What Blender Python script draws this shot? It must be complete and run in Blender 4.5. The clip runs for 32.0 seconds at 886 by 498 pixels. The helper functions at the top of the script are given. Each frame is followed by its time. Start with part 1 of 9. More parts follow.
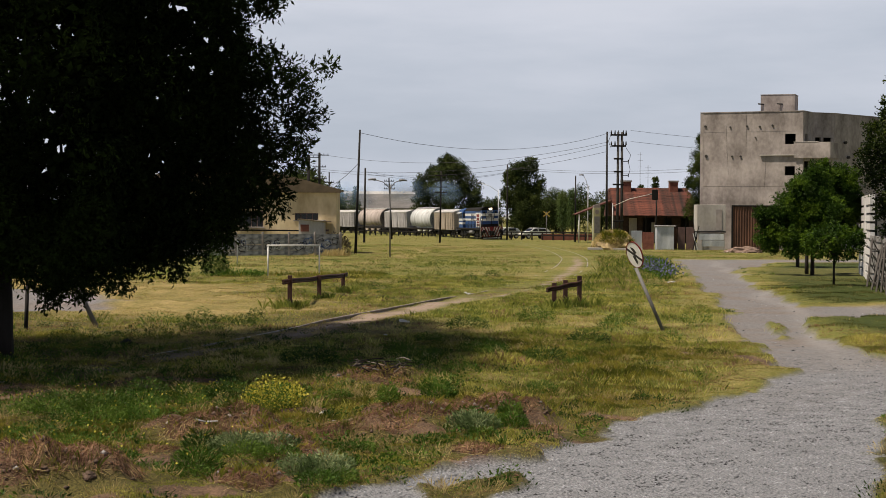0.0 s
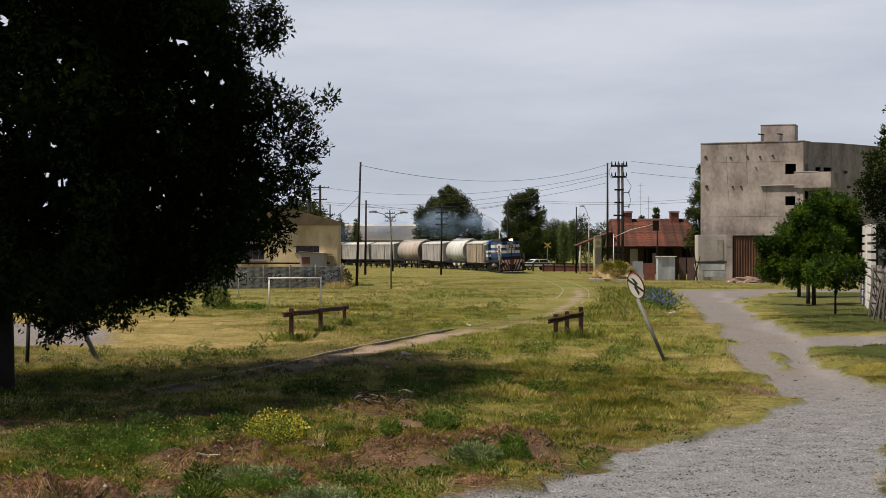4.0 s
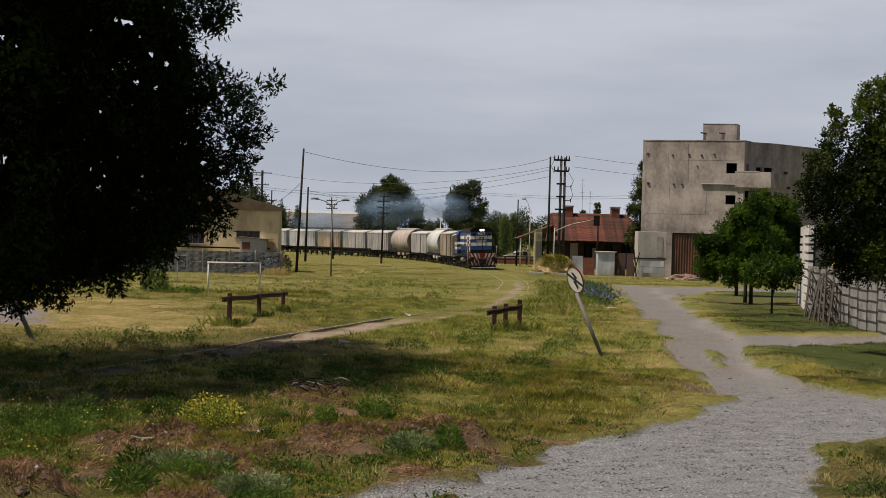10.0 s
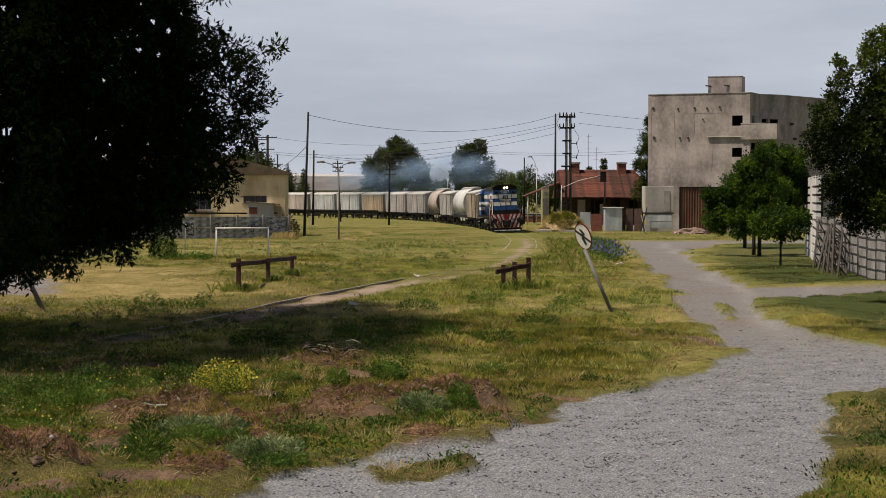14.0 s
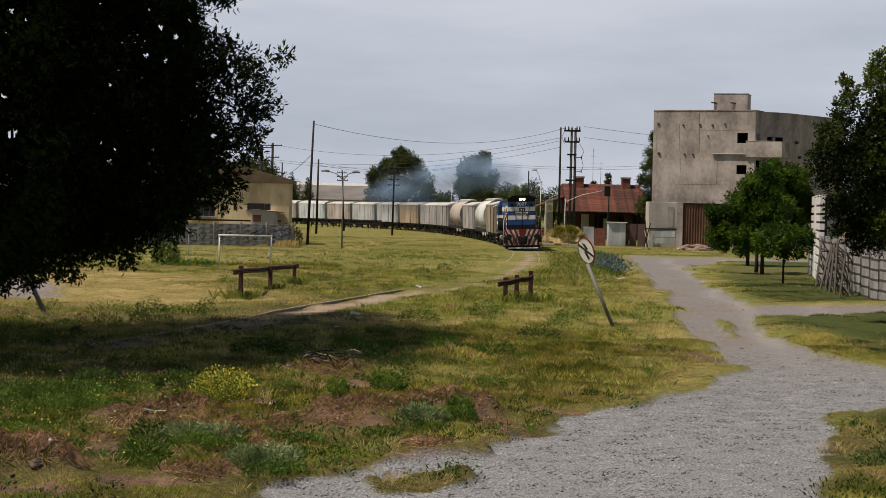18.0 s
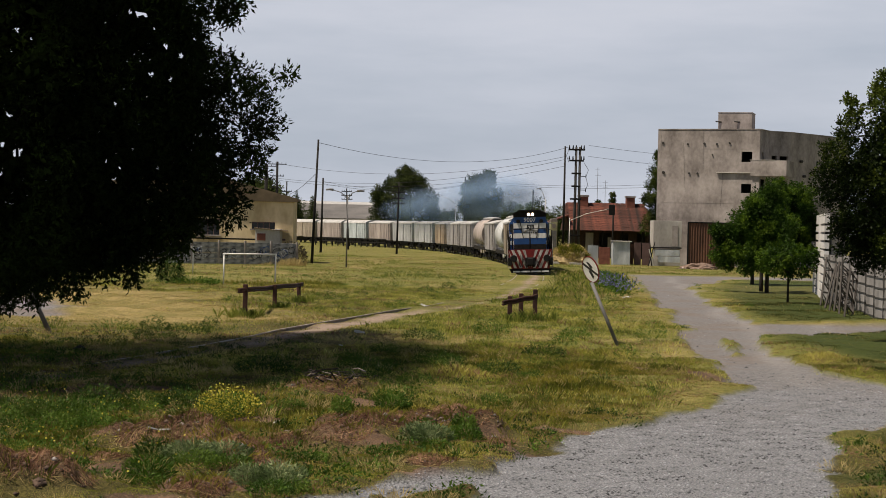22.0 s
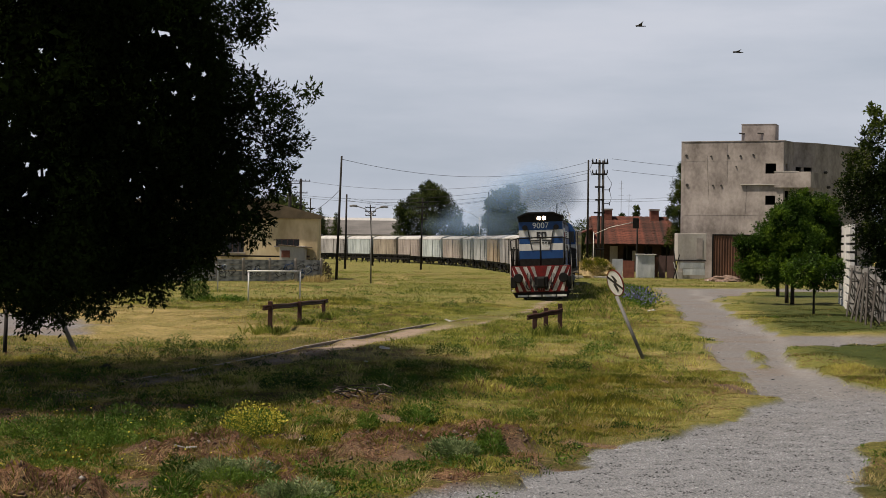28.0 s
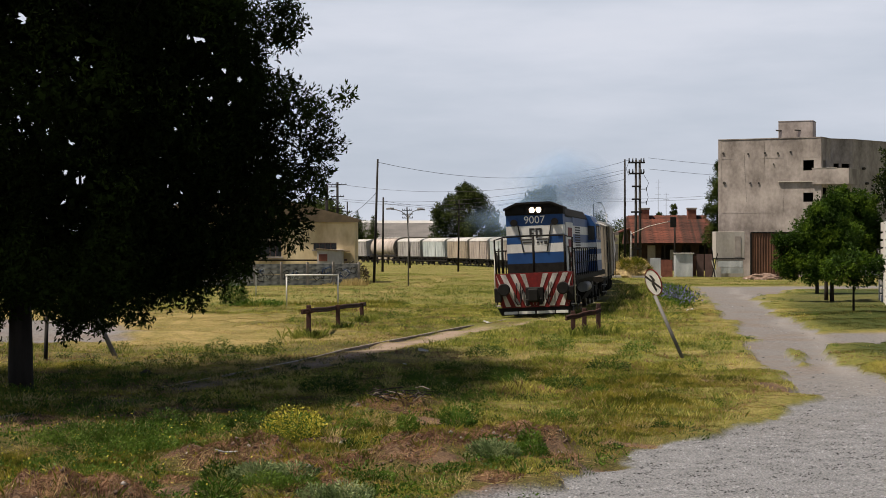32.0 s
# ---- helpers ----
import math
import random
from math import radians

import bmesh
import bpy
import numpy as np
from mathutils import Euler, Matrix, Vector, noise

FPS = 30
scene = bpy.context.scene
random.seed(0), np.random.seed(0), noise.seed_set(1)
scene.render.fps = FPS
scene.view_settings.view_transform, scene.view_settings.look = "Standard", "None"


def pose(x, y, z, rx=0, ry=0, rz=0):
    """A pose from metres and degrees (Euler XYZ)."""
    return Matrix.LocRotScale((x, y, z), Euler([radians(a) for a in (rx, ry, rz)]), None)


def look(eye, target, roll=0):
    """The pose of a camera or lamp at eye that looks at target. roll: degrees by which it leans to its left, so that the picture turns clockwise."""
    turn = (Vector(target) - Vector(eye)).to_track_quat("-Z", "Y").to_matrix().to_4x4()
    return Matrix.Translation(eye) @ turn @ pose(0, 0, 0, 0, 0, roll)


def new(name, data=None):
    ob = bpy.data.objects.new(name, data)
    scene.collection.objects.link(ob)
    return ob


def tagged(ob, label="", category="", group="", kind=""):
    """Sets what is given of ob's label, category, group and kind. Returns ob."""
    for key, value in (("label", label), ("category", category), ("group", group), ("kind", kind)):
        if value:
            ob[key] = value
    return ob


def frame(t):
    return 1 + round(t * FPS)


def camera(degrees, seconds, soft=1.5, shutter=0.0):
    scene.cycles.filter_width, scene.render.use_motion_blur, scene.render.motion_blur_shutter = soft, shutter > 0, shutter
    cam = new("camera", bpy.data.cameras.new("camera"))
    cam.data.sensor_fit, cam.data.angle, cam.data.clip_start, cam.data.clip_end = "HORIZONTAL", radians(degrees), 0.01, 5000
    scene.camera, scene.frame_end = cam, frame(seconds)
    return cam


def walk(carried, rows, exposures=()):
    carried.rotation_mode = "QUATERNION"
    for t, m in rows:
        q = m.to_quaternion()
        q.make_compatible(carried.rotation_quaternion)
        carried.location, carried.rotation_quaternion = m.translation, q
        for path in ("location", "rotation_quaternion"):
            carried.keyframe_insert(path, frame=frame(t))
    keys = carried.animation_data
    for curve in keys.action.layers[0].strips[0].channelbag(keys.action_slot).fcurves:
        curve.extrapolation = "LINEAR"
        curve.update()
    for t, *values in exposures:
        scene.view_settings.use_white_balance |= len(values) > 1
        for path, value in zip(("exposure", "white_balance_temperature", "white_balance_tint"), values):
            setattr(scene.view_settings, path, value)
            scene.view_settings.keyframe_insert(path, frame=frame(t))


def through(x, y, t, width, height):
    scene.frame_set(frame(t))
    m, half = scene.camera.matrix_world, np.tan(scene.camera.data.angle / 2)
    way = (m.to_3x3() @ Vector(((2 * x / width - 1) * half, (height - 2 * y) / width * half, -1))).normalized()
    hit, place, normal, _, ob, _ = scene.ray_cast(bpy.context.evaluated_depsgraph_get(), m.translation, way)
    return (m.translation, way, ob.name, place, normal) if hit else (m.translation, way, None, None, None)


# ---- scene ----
cam = camera(29.30, 32.0, soft=0.6)

# ---------------------------------------------------------------- the camera: held by hand on one spot
EYE = (0.0, 0.0, 2.7)
TURNS = [
    (0.0, 88.873, -0.300, 0.006),
    (0.5, 89.032, -0.180, 0.334),
    (1.0, 89.022, 0.324, 0.894),
    (1.5, 88.681, 0.246, 1.590),
    (2.0, 89.299, 0.153, 1.014),
    (2.5, 89.729, 0.562, 1.061),
    (3.0, 89.918, 0.266, 0.244),
    (3.5, 89.984, 0.178, 0.274),
    (4.0, 89.950, 0.024, 0.040),
    (4.5, 89.691, -0.196, -0.199),
    (6.5, 89.863, -0.403, -0.506),
    (7.0, 90.103, -0.383, -0.731),
    (7.5, 90.246, -0.559, -1.005),
    (8.0, 90.395, -0.790, -1.320),
    (8.5, 90.345, -1.236, -1.585),
    (9.0, 90.096, -1.355, -1.793),
    (9.5, 89.736, -1.490, -1.911),
    (10.0, 89.632, -1.617, -1.956),
    (10.5, 89.563, -1.522, -1.931),
    (11.0, 89.218, -1.420, -2.017),
    (11.5, 89.059, -1.391, -2.084),
    (12.0, 89.091, -1.330, -2.081),
    (12.5, 89.207, -1.098, -1.573),
    (13.0, 89.128, -0.389, -1.187),
    (13.5, 88.434, -0.136, -1.527),
    (14.0, 88.278, -0.137, -1.720),
    (14.5, 88.347, -0.053, -1.479),
    (16.5, 88.469, -0.927, -1.631),
    (17.0, 88.507, -1.118, -1.518),
    (17.5, 88.564, -1.201, -1.527),
    (18.0, 88.661, -1.294, -1.594),
    (18.5, 88.742, -1.233, -1.642),
    (19.0, 88.864, -1.292, -1.570),
    (19.5, 88.947, -1.460, -1.534),
    (20.0, 88.925, -1.354, -1.586),
    (20.5, 88.800, -1.302, -1.592),
    (21.0, 88.825, -1.156, -1.546),
    (21.5, 89.029, -1.194, -1.424),
    (22.0, 89.290, -1.324, -1.444),
    (22.5, 89.492, -1.197, -1.536),
    (23.0, 89.552, -1.144, -1.603),
    (23.5, 89.487, -1.069, -1.569),
    (24.0, 89.355, -1.163, -1.496),
    (24.5, 89.367, -1.066, -1.524),
    (25.0, 89.322, -1.127, -1.549),
    (25.5, 89.292, -1.091, -1.485),
    (26.0, 89.332, -0.567, -0.882),
    (26.5, 89.501, -0.568, -0.754),
    (28.5, 89.868, -0.789, -0.551),
    (29.0, 89.976, -0.822, -0.419),
    (29.5, 90.048, -0.674, -0.328),
    (30.0, 90.046, -0.577, -0.267),
    (30.5, 90.037, -0.451, -0.152),
    (31.0, 90.078, -0.189, 0.042),
    (31.5, 90.075, -0.020, 0.325),
    (32.0, 89.845, 0.076, 0.622),
]
# the lens opens up for a moment early on
LIGHTNESS = [(0.0, 0.14), (1.2, 0.17), (2.0, 0.72), (2.6, 0.76), (3.0, 0.69), (3.6, 0.28), (4.0, 0.15), (7.0, 0.04), (8.0, -0.07), (13.0, -0.08), (14.5, 0.05), (30.0, 0.04), (32.0, 0.25)]
walk(cam, [(t, pose(*EYE, rx, ry, rz)) for t, rx, ry, rz in TURNS], exposures=[(t, e, 6600, 13.0) for t, e in LIGHTNESS])

# ---------------------------------------------------------------- sky and sun
world = bpy.data.worlds.new("sky")
scene.world = world
world.use_nodes = True
wn, wl = world.node_tree.nodes, world.node_tree.links
wn.clear()
sky = wn.new("ShaderNodeTexSky")
sky.sky_type, sky.sun_disc = "NISHITA", False
sky.sun_elevation, sky.sun_rotation = radians(62), radians(-108)
sky.air_density, sky.dust_density, sky.ozone_density = 1.2, 1.5, 1.2
sky_gain = wn.new("ShaderNodeVectorMath")
sky_gain.operation = "SCALE"
sky_gain.inputs["Scale"].default_value = 0.34
tc = wn.new("ShaderNodeTexCoord")
mp = wn.new("ShaderNodeMapping")
mp.inputs["Scale"].default_value = (1.0, 1.0, 5.0)
cl = wn.new("ShaderNodeTexNoise")
cl.inputs["Scale"].default_value, cl.inputs["Detail"].default_value, cl.inputs["Roughness"].default_value = 2.6, 6.0, 0.55
cr = wn.new("ShaderNodeValToRGB")
cr.color_ramp.elements[0].position, cr.color_ramp.elements[0].color = 0.34, (0.82, 0.82, 0.82, 1)
cr.color_ramp.elements[1].position, cr.color_ramp.elements[1].color = 0.60, (0.97, 0.97, 0.97, 1)
cc = wn.new("ShaderNodeValToRGB")
cc.color_ramp.elements[0].position, cc.color_ramp.elements[0].color = 0.35, (4.75, 5.40, 6.30, 1)
cc.color_ramp.elements[1].position, cc.color_ramp.elements[1].color = 0.68, (5.95, 6.32, 7.00, 1)
mx = wn.new("ShaderNodeMix")
mx.data_type = "RGBA"
bg = wn.new("ShaderNodeBackground")
bg.inputs["Strength"].default_value = 0.1
wo = wn.new("ShaderNodeOutputWorld")
wl.new(tc.outputs["Generated"], mp.inputs["Vector"])
wl.new(mp.outputs["Vector"], cl.inputs["Vector"])
wl.new(cl.outputs["Fac"], cr.inputs["Fac"])
wl.new(cl.outputs["Fac"], cc.inputs["Fac"])
wl.new(sky.outputs["Color"], sky_gain.inputs[0])
# the haze is bright low down and thins towards the zenith
sx = wn.new("ShaderNodeSeparateXYZ")
hz = wn.new("ShaderNodeMapRange")
hz.interpolation_type = "SMOOTHSTEP"
hz.inputs["From Min"].default_value, hz.inputs["From Max"].default_value = 0.14, 0.42
hz.inputs["To Min"].default_value, hz.inputs["To Max"].default_value = 1.0, 0.05
thin = wn.new("ShaderNodeMath")
thin.operation = "MULTIPLY"
wl.new(tc.outputs["Generated"], sx.inputs[0])
wl.new(sx.outputs["Z"], hz.inputs["Value"])
wl.new(cr.outputs["Color"], thin.inputs[0])
wl.new(hz.outputs[0], thin.inputs[1])
wl.new(thin.outputs[0], mx.inputs[0])
wl.new(sky_gain.outputs[0], mx.inputs[6])
wl.new(cc.outputs["Color"], mx.inputs[7])
wl.new(mx.outputs[2], bg.inputs["Color"])
wl.new(bg.outputs[0], wo.inputs["Surface"])

sun = new("sun", bpy.data.lights.new("sun", "SUN"))
sun.data.energy, sun.data.angle, sun.data.color = 5.7, radians(2.2), (1.0, 0.89, 0.72)
sun.matrix_world = look((-50, -16, 100), (0, 0, 0))

# ---------------------------------------------------------------- materials
def tint(c, k=1.0):
    return (c[0] * k, c[1] * k, c[2] * k, 1.0)


def surf(name, a, b, scale=6.0, rough=0.8, metal=0.0, bump=0.15, fine=60.0, depth=0.01, streak=1.0, spread=0.25, each=0.0, spec=0.4):
    """A surface whose colour wanders from a to b at a coarse and a fine scale, with fine relief. streak stretches it upright,
    each varies it from one object to the next."""
    m = bpy.data.materials.new(name)
    m.use_nodes = True
    n, l = m.node_tree.nodes, m.node_tree.links
    p = n["Principled BSDF"]
    t = n.new("ShaderNodeTexCoord")
    g = n.new("ShaderNodeMapping")
    g.inputs["Scale"].default_value = (1.0, 1.0, 1.0 / streak)
    l.new(t.outputs["Object"], g.inputs["Vector"])
    n1 = n.new("ShaderNodeTexNoise")
    n1.inputs["Scale"].default_value, n1.inputs["Detail"].default_value = scale, 5.0
    n2 = n.new("ShaderNodeTexNoise")
    n2.inputs["Scale"].default_value, n2.inputs["Detail"].default_value = fine, 3.0
    l.new(g.outputs[0], n1.inputs["Vector"])
    l.new(g.outputs[0], n2.inputs["Vector"])
    add = n.new("ShaderNodeMath")
    add.operation = "MULTIPLY_ADD"
    add.inputs[1].default_value = 0.35
    l.new(n2.outputs["Fac"], add.inputs[0])
    l.new(n1.outputs["Fac"], add.inputs[2])
    r = n.new("ShaderNodeMapRange")
    r.inputs["From Min"].default_value, r.inputs["From Max"].default_value = 0.675 - spread, 0.675 + spread
    l.new(add.outputs[0], r.inputs["Value"])
    mix = n.new("ShaderNodeMix")
    mix.data_type = "RGBA"
    mix.inputs[6].default_value, mix.inputs[7].default_value = tint(a), tint(b)
    l.new(r.outputs[0], mix.inputs[0])
    out = mix.outputs[2]
    if each:
        o = n.new("ShaderNodeObjectInfo")
        k = n.new("ShaderNodeMapRange")
        k.inputs["To Min"].default_value, k.inputs["To Max"].default_value = 1 - each, 1 + each
        l.new(o.outputs["Random"], k.inputs["Value"])
        v = n.new("ShaderNodeVectorMath")
        v.operation = "SCALE"
        l.new(out, v.inputs[0])
        l.new(k.outputs[0], v.inputs["Scale"])
        out = v.outputs[0]
    l.new(out, p.inputs["Base Color"])
    p.inputs["Roughness"].default_value, p.inputs["Metallic"].default_value = rough, metal
    p.inputs["Specular IOR Level"].default_value = spec
    if bump:
        bp = n.new("ShaderNodeBump")
        bp.inputs["Strength"].default_value, bp.inputs["Distance"].default_value = bump, depth
        l.new(add.outputs[0], bp.inputs["Height"])
        l.new(bp.outputs[0], p.inputs["Normal"])
    return m


def leafy(name, a, b, c, rough=0.55, through=0.25, patch=0.25, spec=0.3):
    """Leaves and blades: the colour differs from piece to piece and, more slowly, from place to place."""
    m = bpy.data.materials.new(name)
    m.use_nodes = True
    n, l = m.node_tree.nodes, m.node_tree.links
    p = n["Principled BSDF"]
    g = n.new("ShaderNodeNewGeometry")
    t = n.new("ShaderNodeTexNoise")
    t.inputs["Scale"].default_value, t.inputs["Detail"].default_value = patch, 3.0
    l.new(g.outputs["Position"], t.inputs["Vector"])
    s = n.new("ShaderNodeMath")
    s.operation = "MULTIPLY_ADD"
    s.inputs[1].default_value = 0.42
    l.new(g.outputs["Random Per Island"], s.inputs[0])
    k = n.new("ShaderNodeMapRange")
    k.inputs["From Min"].default_value, k.inputs["From Max"].default_value = 0.40, 0.60
    k.inputs["To Min"].default_value, k.inputs["To Max"].default_value = 0.0, 0.58
    l.new(t.outputs["Fac"], k.inputs["Value"])
    l.new(k.outputs[0], s.inputs[2])
    r = n.new("ShaderNodeValToRGB")
    r.color_ramp.elements[0].color = tint(a)
    r.color_ramp.elements[1].color = tint(c)
    e = r.color_ramp.elements.new(0.5)
    e.color = tint(b)
    l.new(s.outputs[0], r.inputs["Fac"])
    l.new(r.outputs["Color"], p.inputs["Base Color"])
    p.inputs["Roughness"].default_value = rough
    p.inputs["Specular IOR Level"].default_value = spec
    tr = n.new("ShaderNodeBsdfTranslucent")
    l.new(r.outputs["Color"], tr.inputs["Color"])
    mx = n.new("ShaderNodeMixShader")
    mx.inputs[0].default_value = through
    l.new(p.outputs[0], mx.inputs[1])
    l.new(tr.outputs[0], mx.inputs[2])
    l.new(mx.outputs[0], n["Material Output"].inputs["Surface"])
    return m


def plain(name, c, rough=0.5, metal=0.0, glow=0.0):
    m = bpy.data.materials.new(name)
    m.use_nodes = True
    p = m.node_tree.nodes["Principled BSDF"]
    p.inputs["Base Color"].default_value = tint(c)
    p.inputs["Roughness"].default_value, p.inputs["Metallic"].default_value = rough, metal
    if glow:
        p.inputs["Emission Color"].default_value, p.inputs["Emission Strength"].default_value = tint(c), glow
    return m


# ---------------------------------------------------------------- mesh tools
def box(bm, x0, y0, z0, x1, y1, z1, soft=0.0):
    v = [bm.verts.new((x, y, z)) for x in (x0, x1) for y in (y0, y1) for z in (z0, z1)]
    f = [bm.faces.new([v[i] for i in q]) for q in ((0, 1, 3, 2), (4, 6, 7, 5), (0, 4, 5, 1), (2, 3, 7, 6), (0, 2, 6, 4), (1, 5, 7, 3))]
    if soft:
        es = list({e for q in f for e in q.edges})
        bmesh.ops.bevel(bm, geom=es, offset=soft, segments=1, affect="EDGES")
    return bm


def tube(bm, p, q, r0, r1=None, seg=8, caps=True):
    p, q = Vector(p), Vector(q)
    r1 = r0 if r1 is None else r1
    d = (q - p).normalized()
    a = d.orthogonal().normalized()
    b = d.cross(a)
    ring = []
    for c, r in ((p, r0), (q, r1)):
        ring.append([bm.verts.new(c + (a * math.cos(2 * math.pi * i / seg) + b * math.sin(2 * math.pi * i / seg)) * r) for i in range(seg)])
    for i in range(seg):
        f = bm.faces.new((ring[0][i], ring[0][(i + 1) % seg], ring[1][(i + 1) % seg], ring[1][i]))
        f.smooth = seg > 6
    if caps:
        bm.faces.new(ring[0][::-1])
        bm.faces.new(ring[1])
    return bm


def bent(bm, pts, r0, r1=None, seg=6):
    """A tapering tube through points."""
    r1 = r0 if r1 is None else r1
    pts = [Vector(p) for p in pts]
    old = None
    a = (pts[1] - pts[0]).normalized().orthogonal().normalized()
    for k, p in enumerate(pts):
        d = (pts[min(k + 1, len(pts) - 1)] - pts[max(k - 1, 0)]).normalized()
        a = (a - d * a.dot(d)).normalized()
        b = d.cross(a)
        r = r0 + (r1 - r0) * k / (len(pts) - 1)
        ring = [bm.verts.new(p + (a * math.cos(2 * math.pi * i / seg) + b * math.sin(2 * math.pi * i / seg)) * r) for i in range(seg)]
        if old:
            for i in range(seg):
                bm.faces.new((old[i], old[(i + 1) % seg], ring[(i + 1) % seg], ring[i])).smooth = True
        else:
            bm.faces.new(ring[::-1])
        old = ring
    bm.faces.new(old)
    return bm


def prism(bm, outline, y0, y1, axis="y"):
    """A solid with the outline (pairs) pushed from y0 to y1 along an axis."""
    def at(u, v, w):
        return {"y": (u, w, v), "x": (w, u, v), "z": (u, v, w)}[axis]
    a = [bm.verts.new(at(u, v, y0)) for u, v in outline]
    b = [bm.verts.new(at(u, v, y1)) for u, v in outline]
    k = len(a)
    bm.faces.new(a)
    bm.faces.new(b[::-1])
    for i in range(k):
        bm.faces.new((a[i], b[i], b[(i + 1) % k], a[(i + 1) % k]))
    bmesh.ops.recalc_face_normals(bm, faces=bm.faces[:])
    return bm


def mesh_of(name, bm, material):
    bmesh.ops.recalc_face_normals(bm, faces=bm.faces[:])
    me = bpy.data.meshes.new(name)
    bm.to_mesh(me)
    bm.free()
    me.materials.append(material)
    return me


def part(name, bm, material, parent, label="", m=None):
    """One mesh under a thing or under a part."""
    ob = new(name, mesh_of(name, bm, material) if isinstance(bm, bmesh.types.BMesh) else bm)
    ob.parent = parent
    if m is not None:
        ob.matrix_basis = m
    return tagged(ob, label)


def thing(name, x, y, z, rz=0, label="", category="", group="", kind=""):
    ob = new(name)
    ob.empty_display_size = 0.3
    ob.matrix_basis = pose(x, y, z, 0, 0, rz)
    return tagged(ob, label, category, group, kind)


def alone(name, bm, material, label="", category="", group="", kind="", m=None):
    """A thing of one mesh."""
    ob = new(name, mesh_of(name, bm, material) if isinstance(bm, bmesh.types.BMesh) else bm)
    if m is not None:
        ob.matrix_basis = m
    return tagged(ob, label, category, group, kind)


def sheet(name, verts, faces, material):
    """A mesh from arrays of vertices and of triangles."""
    me = bpy.data.meshes.new(name)
    verts, faces = np.asarray(verts, dtype=np.float32), np.asarray(faces, dtype=np.int32)
    me.vertices.add(len(verts))
    me.vertices.foreach_set("co", verts.ravel())
    me.loops.add(faces.size)
    me.loops.foreach_set("vertex_index", faces.ravel())
    me.polygons.add(len(faces))
    me.polygons.foreach_set("loop_start", np.arange(len(faces), dtype=np.int32) * faces.shape[1])
    me.update(calc_edges=True)
    me.materials.append(material)
    return me


NB = bmesh.new

# ---------------------------------------------------------------- lie of the land
rng = np.random.default_rng(7)


def wave(x, y, size, seed=0):
    """Smooth noise between 0 and 1 with bumps of that size."""
    x, y = np.asarray(x, float) / size + 1000 + seed * 17.3, np.asarray(y, float) / size + 1000 + seed * 7.9
    i, j = np.floor(x).astype(np.int64), np.floor(y).astype(np.int64)
    u, v = x - i, y - j
    u, v = u * u * (3 - 2 * u), v * v * (3 - 2 * v)

    def h(a, b):
        k = (a * 374761393 + b * 668265263 + seed * 974711) & 0x7FFFFFFF
        k = ((k ^ (k >> 13)) * 1274126177) & 0x7FFFFFFF
        return ((k ^ (k >> 16)) & 0xFFFF) / 65535.0
    return (h(i, j) * (1 - u) + h(i + 1, j) * u) * (1 - v) + (h(i, j + 1) * (1 - u) + h(i + 1, j + 1) * u) * v


def step(x, a, b):
    u = np.clip((np.asarray(x, float) - a) / (b - a), 0, 1)
    return u * u * (3 - 2 * u)


def inside(x, y, poly):
    """Signed distance to a polygon's edge, positive inside."""
    x, y = np.asarray(x, float), np.asarray(y, float)
    d = np.full(x.shape, 1e9)
    odd = np.zeros(x.shape, bool)
    for (ax, ay), (bx, by) in zip(poly, poly[1:] + poly[:1]):
        ex, ey = bx - ax, by - ay
        k = np.clip(((x - ax) * ex + (y - ay) * ey) / (ex * ex + ey * ey), 0, 1)
        d = np.minimum(d, np.hypot(x - ax - k * ex, y - ay - k * ey))
        if ay != by:
            odd ^= ((ay > y) != (by > y)) & (x < ax + (y - ay) * ex / ey)
    return np.where(odd, d, -d)


# the single line of railway, a long bend
LINE = [(-11.0, 12), (-8.3, 20), (-5.65, 29), (-3.65, 36.5), (-2.1, 43), (-0.44, 49.5), (1.07, 55.5), (2.78, 62.8), (4.38, 72.6), (5.52, 80.5), (6.91, 92.2), (7.84, 102),
        (8.65, 111.8), (9.41, 121.6), (9.87, 131.4), (10.15, 142), (10.18, 151), (10.07, 161), (9.62, 175.5), (9.02, 186), (7.98, 200), (7.02, 209.8), (6.17, 219.6), (1.66, 242),
        (-4.7, 264), (-13, 286), (-24, 306), (-38, 324), (-55, 340), (-78, 356), (-110, 372), (-150, 386), (-200, 398), (-270, 410), (-350, 420)]


def smooth_line(pts, n=14):
    out = []
    for k in range(len(pts) - 1):
        p0, p1, p2, p3 = (np.array(pts[min(max(k + i, 0), len(pts) - 1)], float) for i in (-1, 0, 1, 2))
        for s in np.arange(n) / n:
            out.append(0.5 * (2 * p1 + (p2 - p0) * s + (2 * p0 - 5 * p1 + 4 * p2 - p3) * s * s + (3 * p1 - p0 - 3 * p2 + p3) * s ** 3))
    out.append(np.array(pts[-1], float))
    return np.array(out)


TRACK = smooth_line(LINE)
REACH = np.concatenate([[0], np.cumsum(np.hypot(*np.diff(TRACK, axis=0).T))])


def on_track(s):
    """Place and heading (degrees from +x) at s metres along the line, away from the camera."""
    x, y = np.interp(s, REACH, TRACK[:, 0]), np.interp(s, REACH, TRACK[:, 1])
    x2, y2 = np.interp(s + 1.0, REACH, TRACK[:, 0]), np.interp(s + 1.0, REACH, TRACK[:, 1])
    x1, y1 = np.interp(s - 1.0, REACH, TRACK[:, 0]), np.interp(s - 1.0, REACH, TRACK[:, 1])
    return x, y, math.degrees(math.atan2(y2 - y1, x2 - x1))


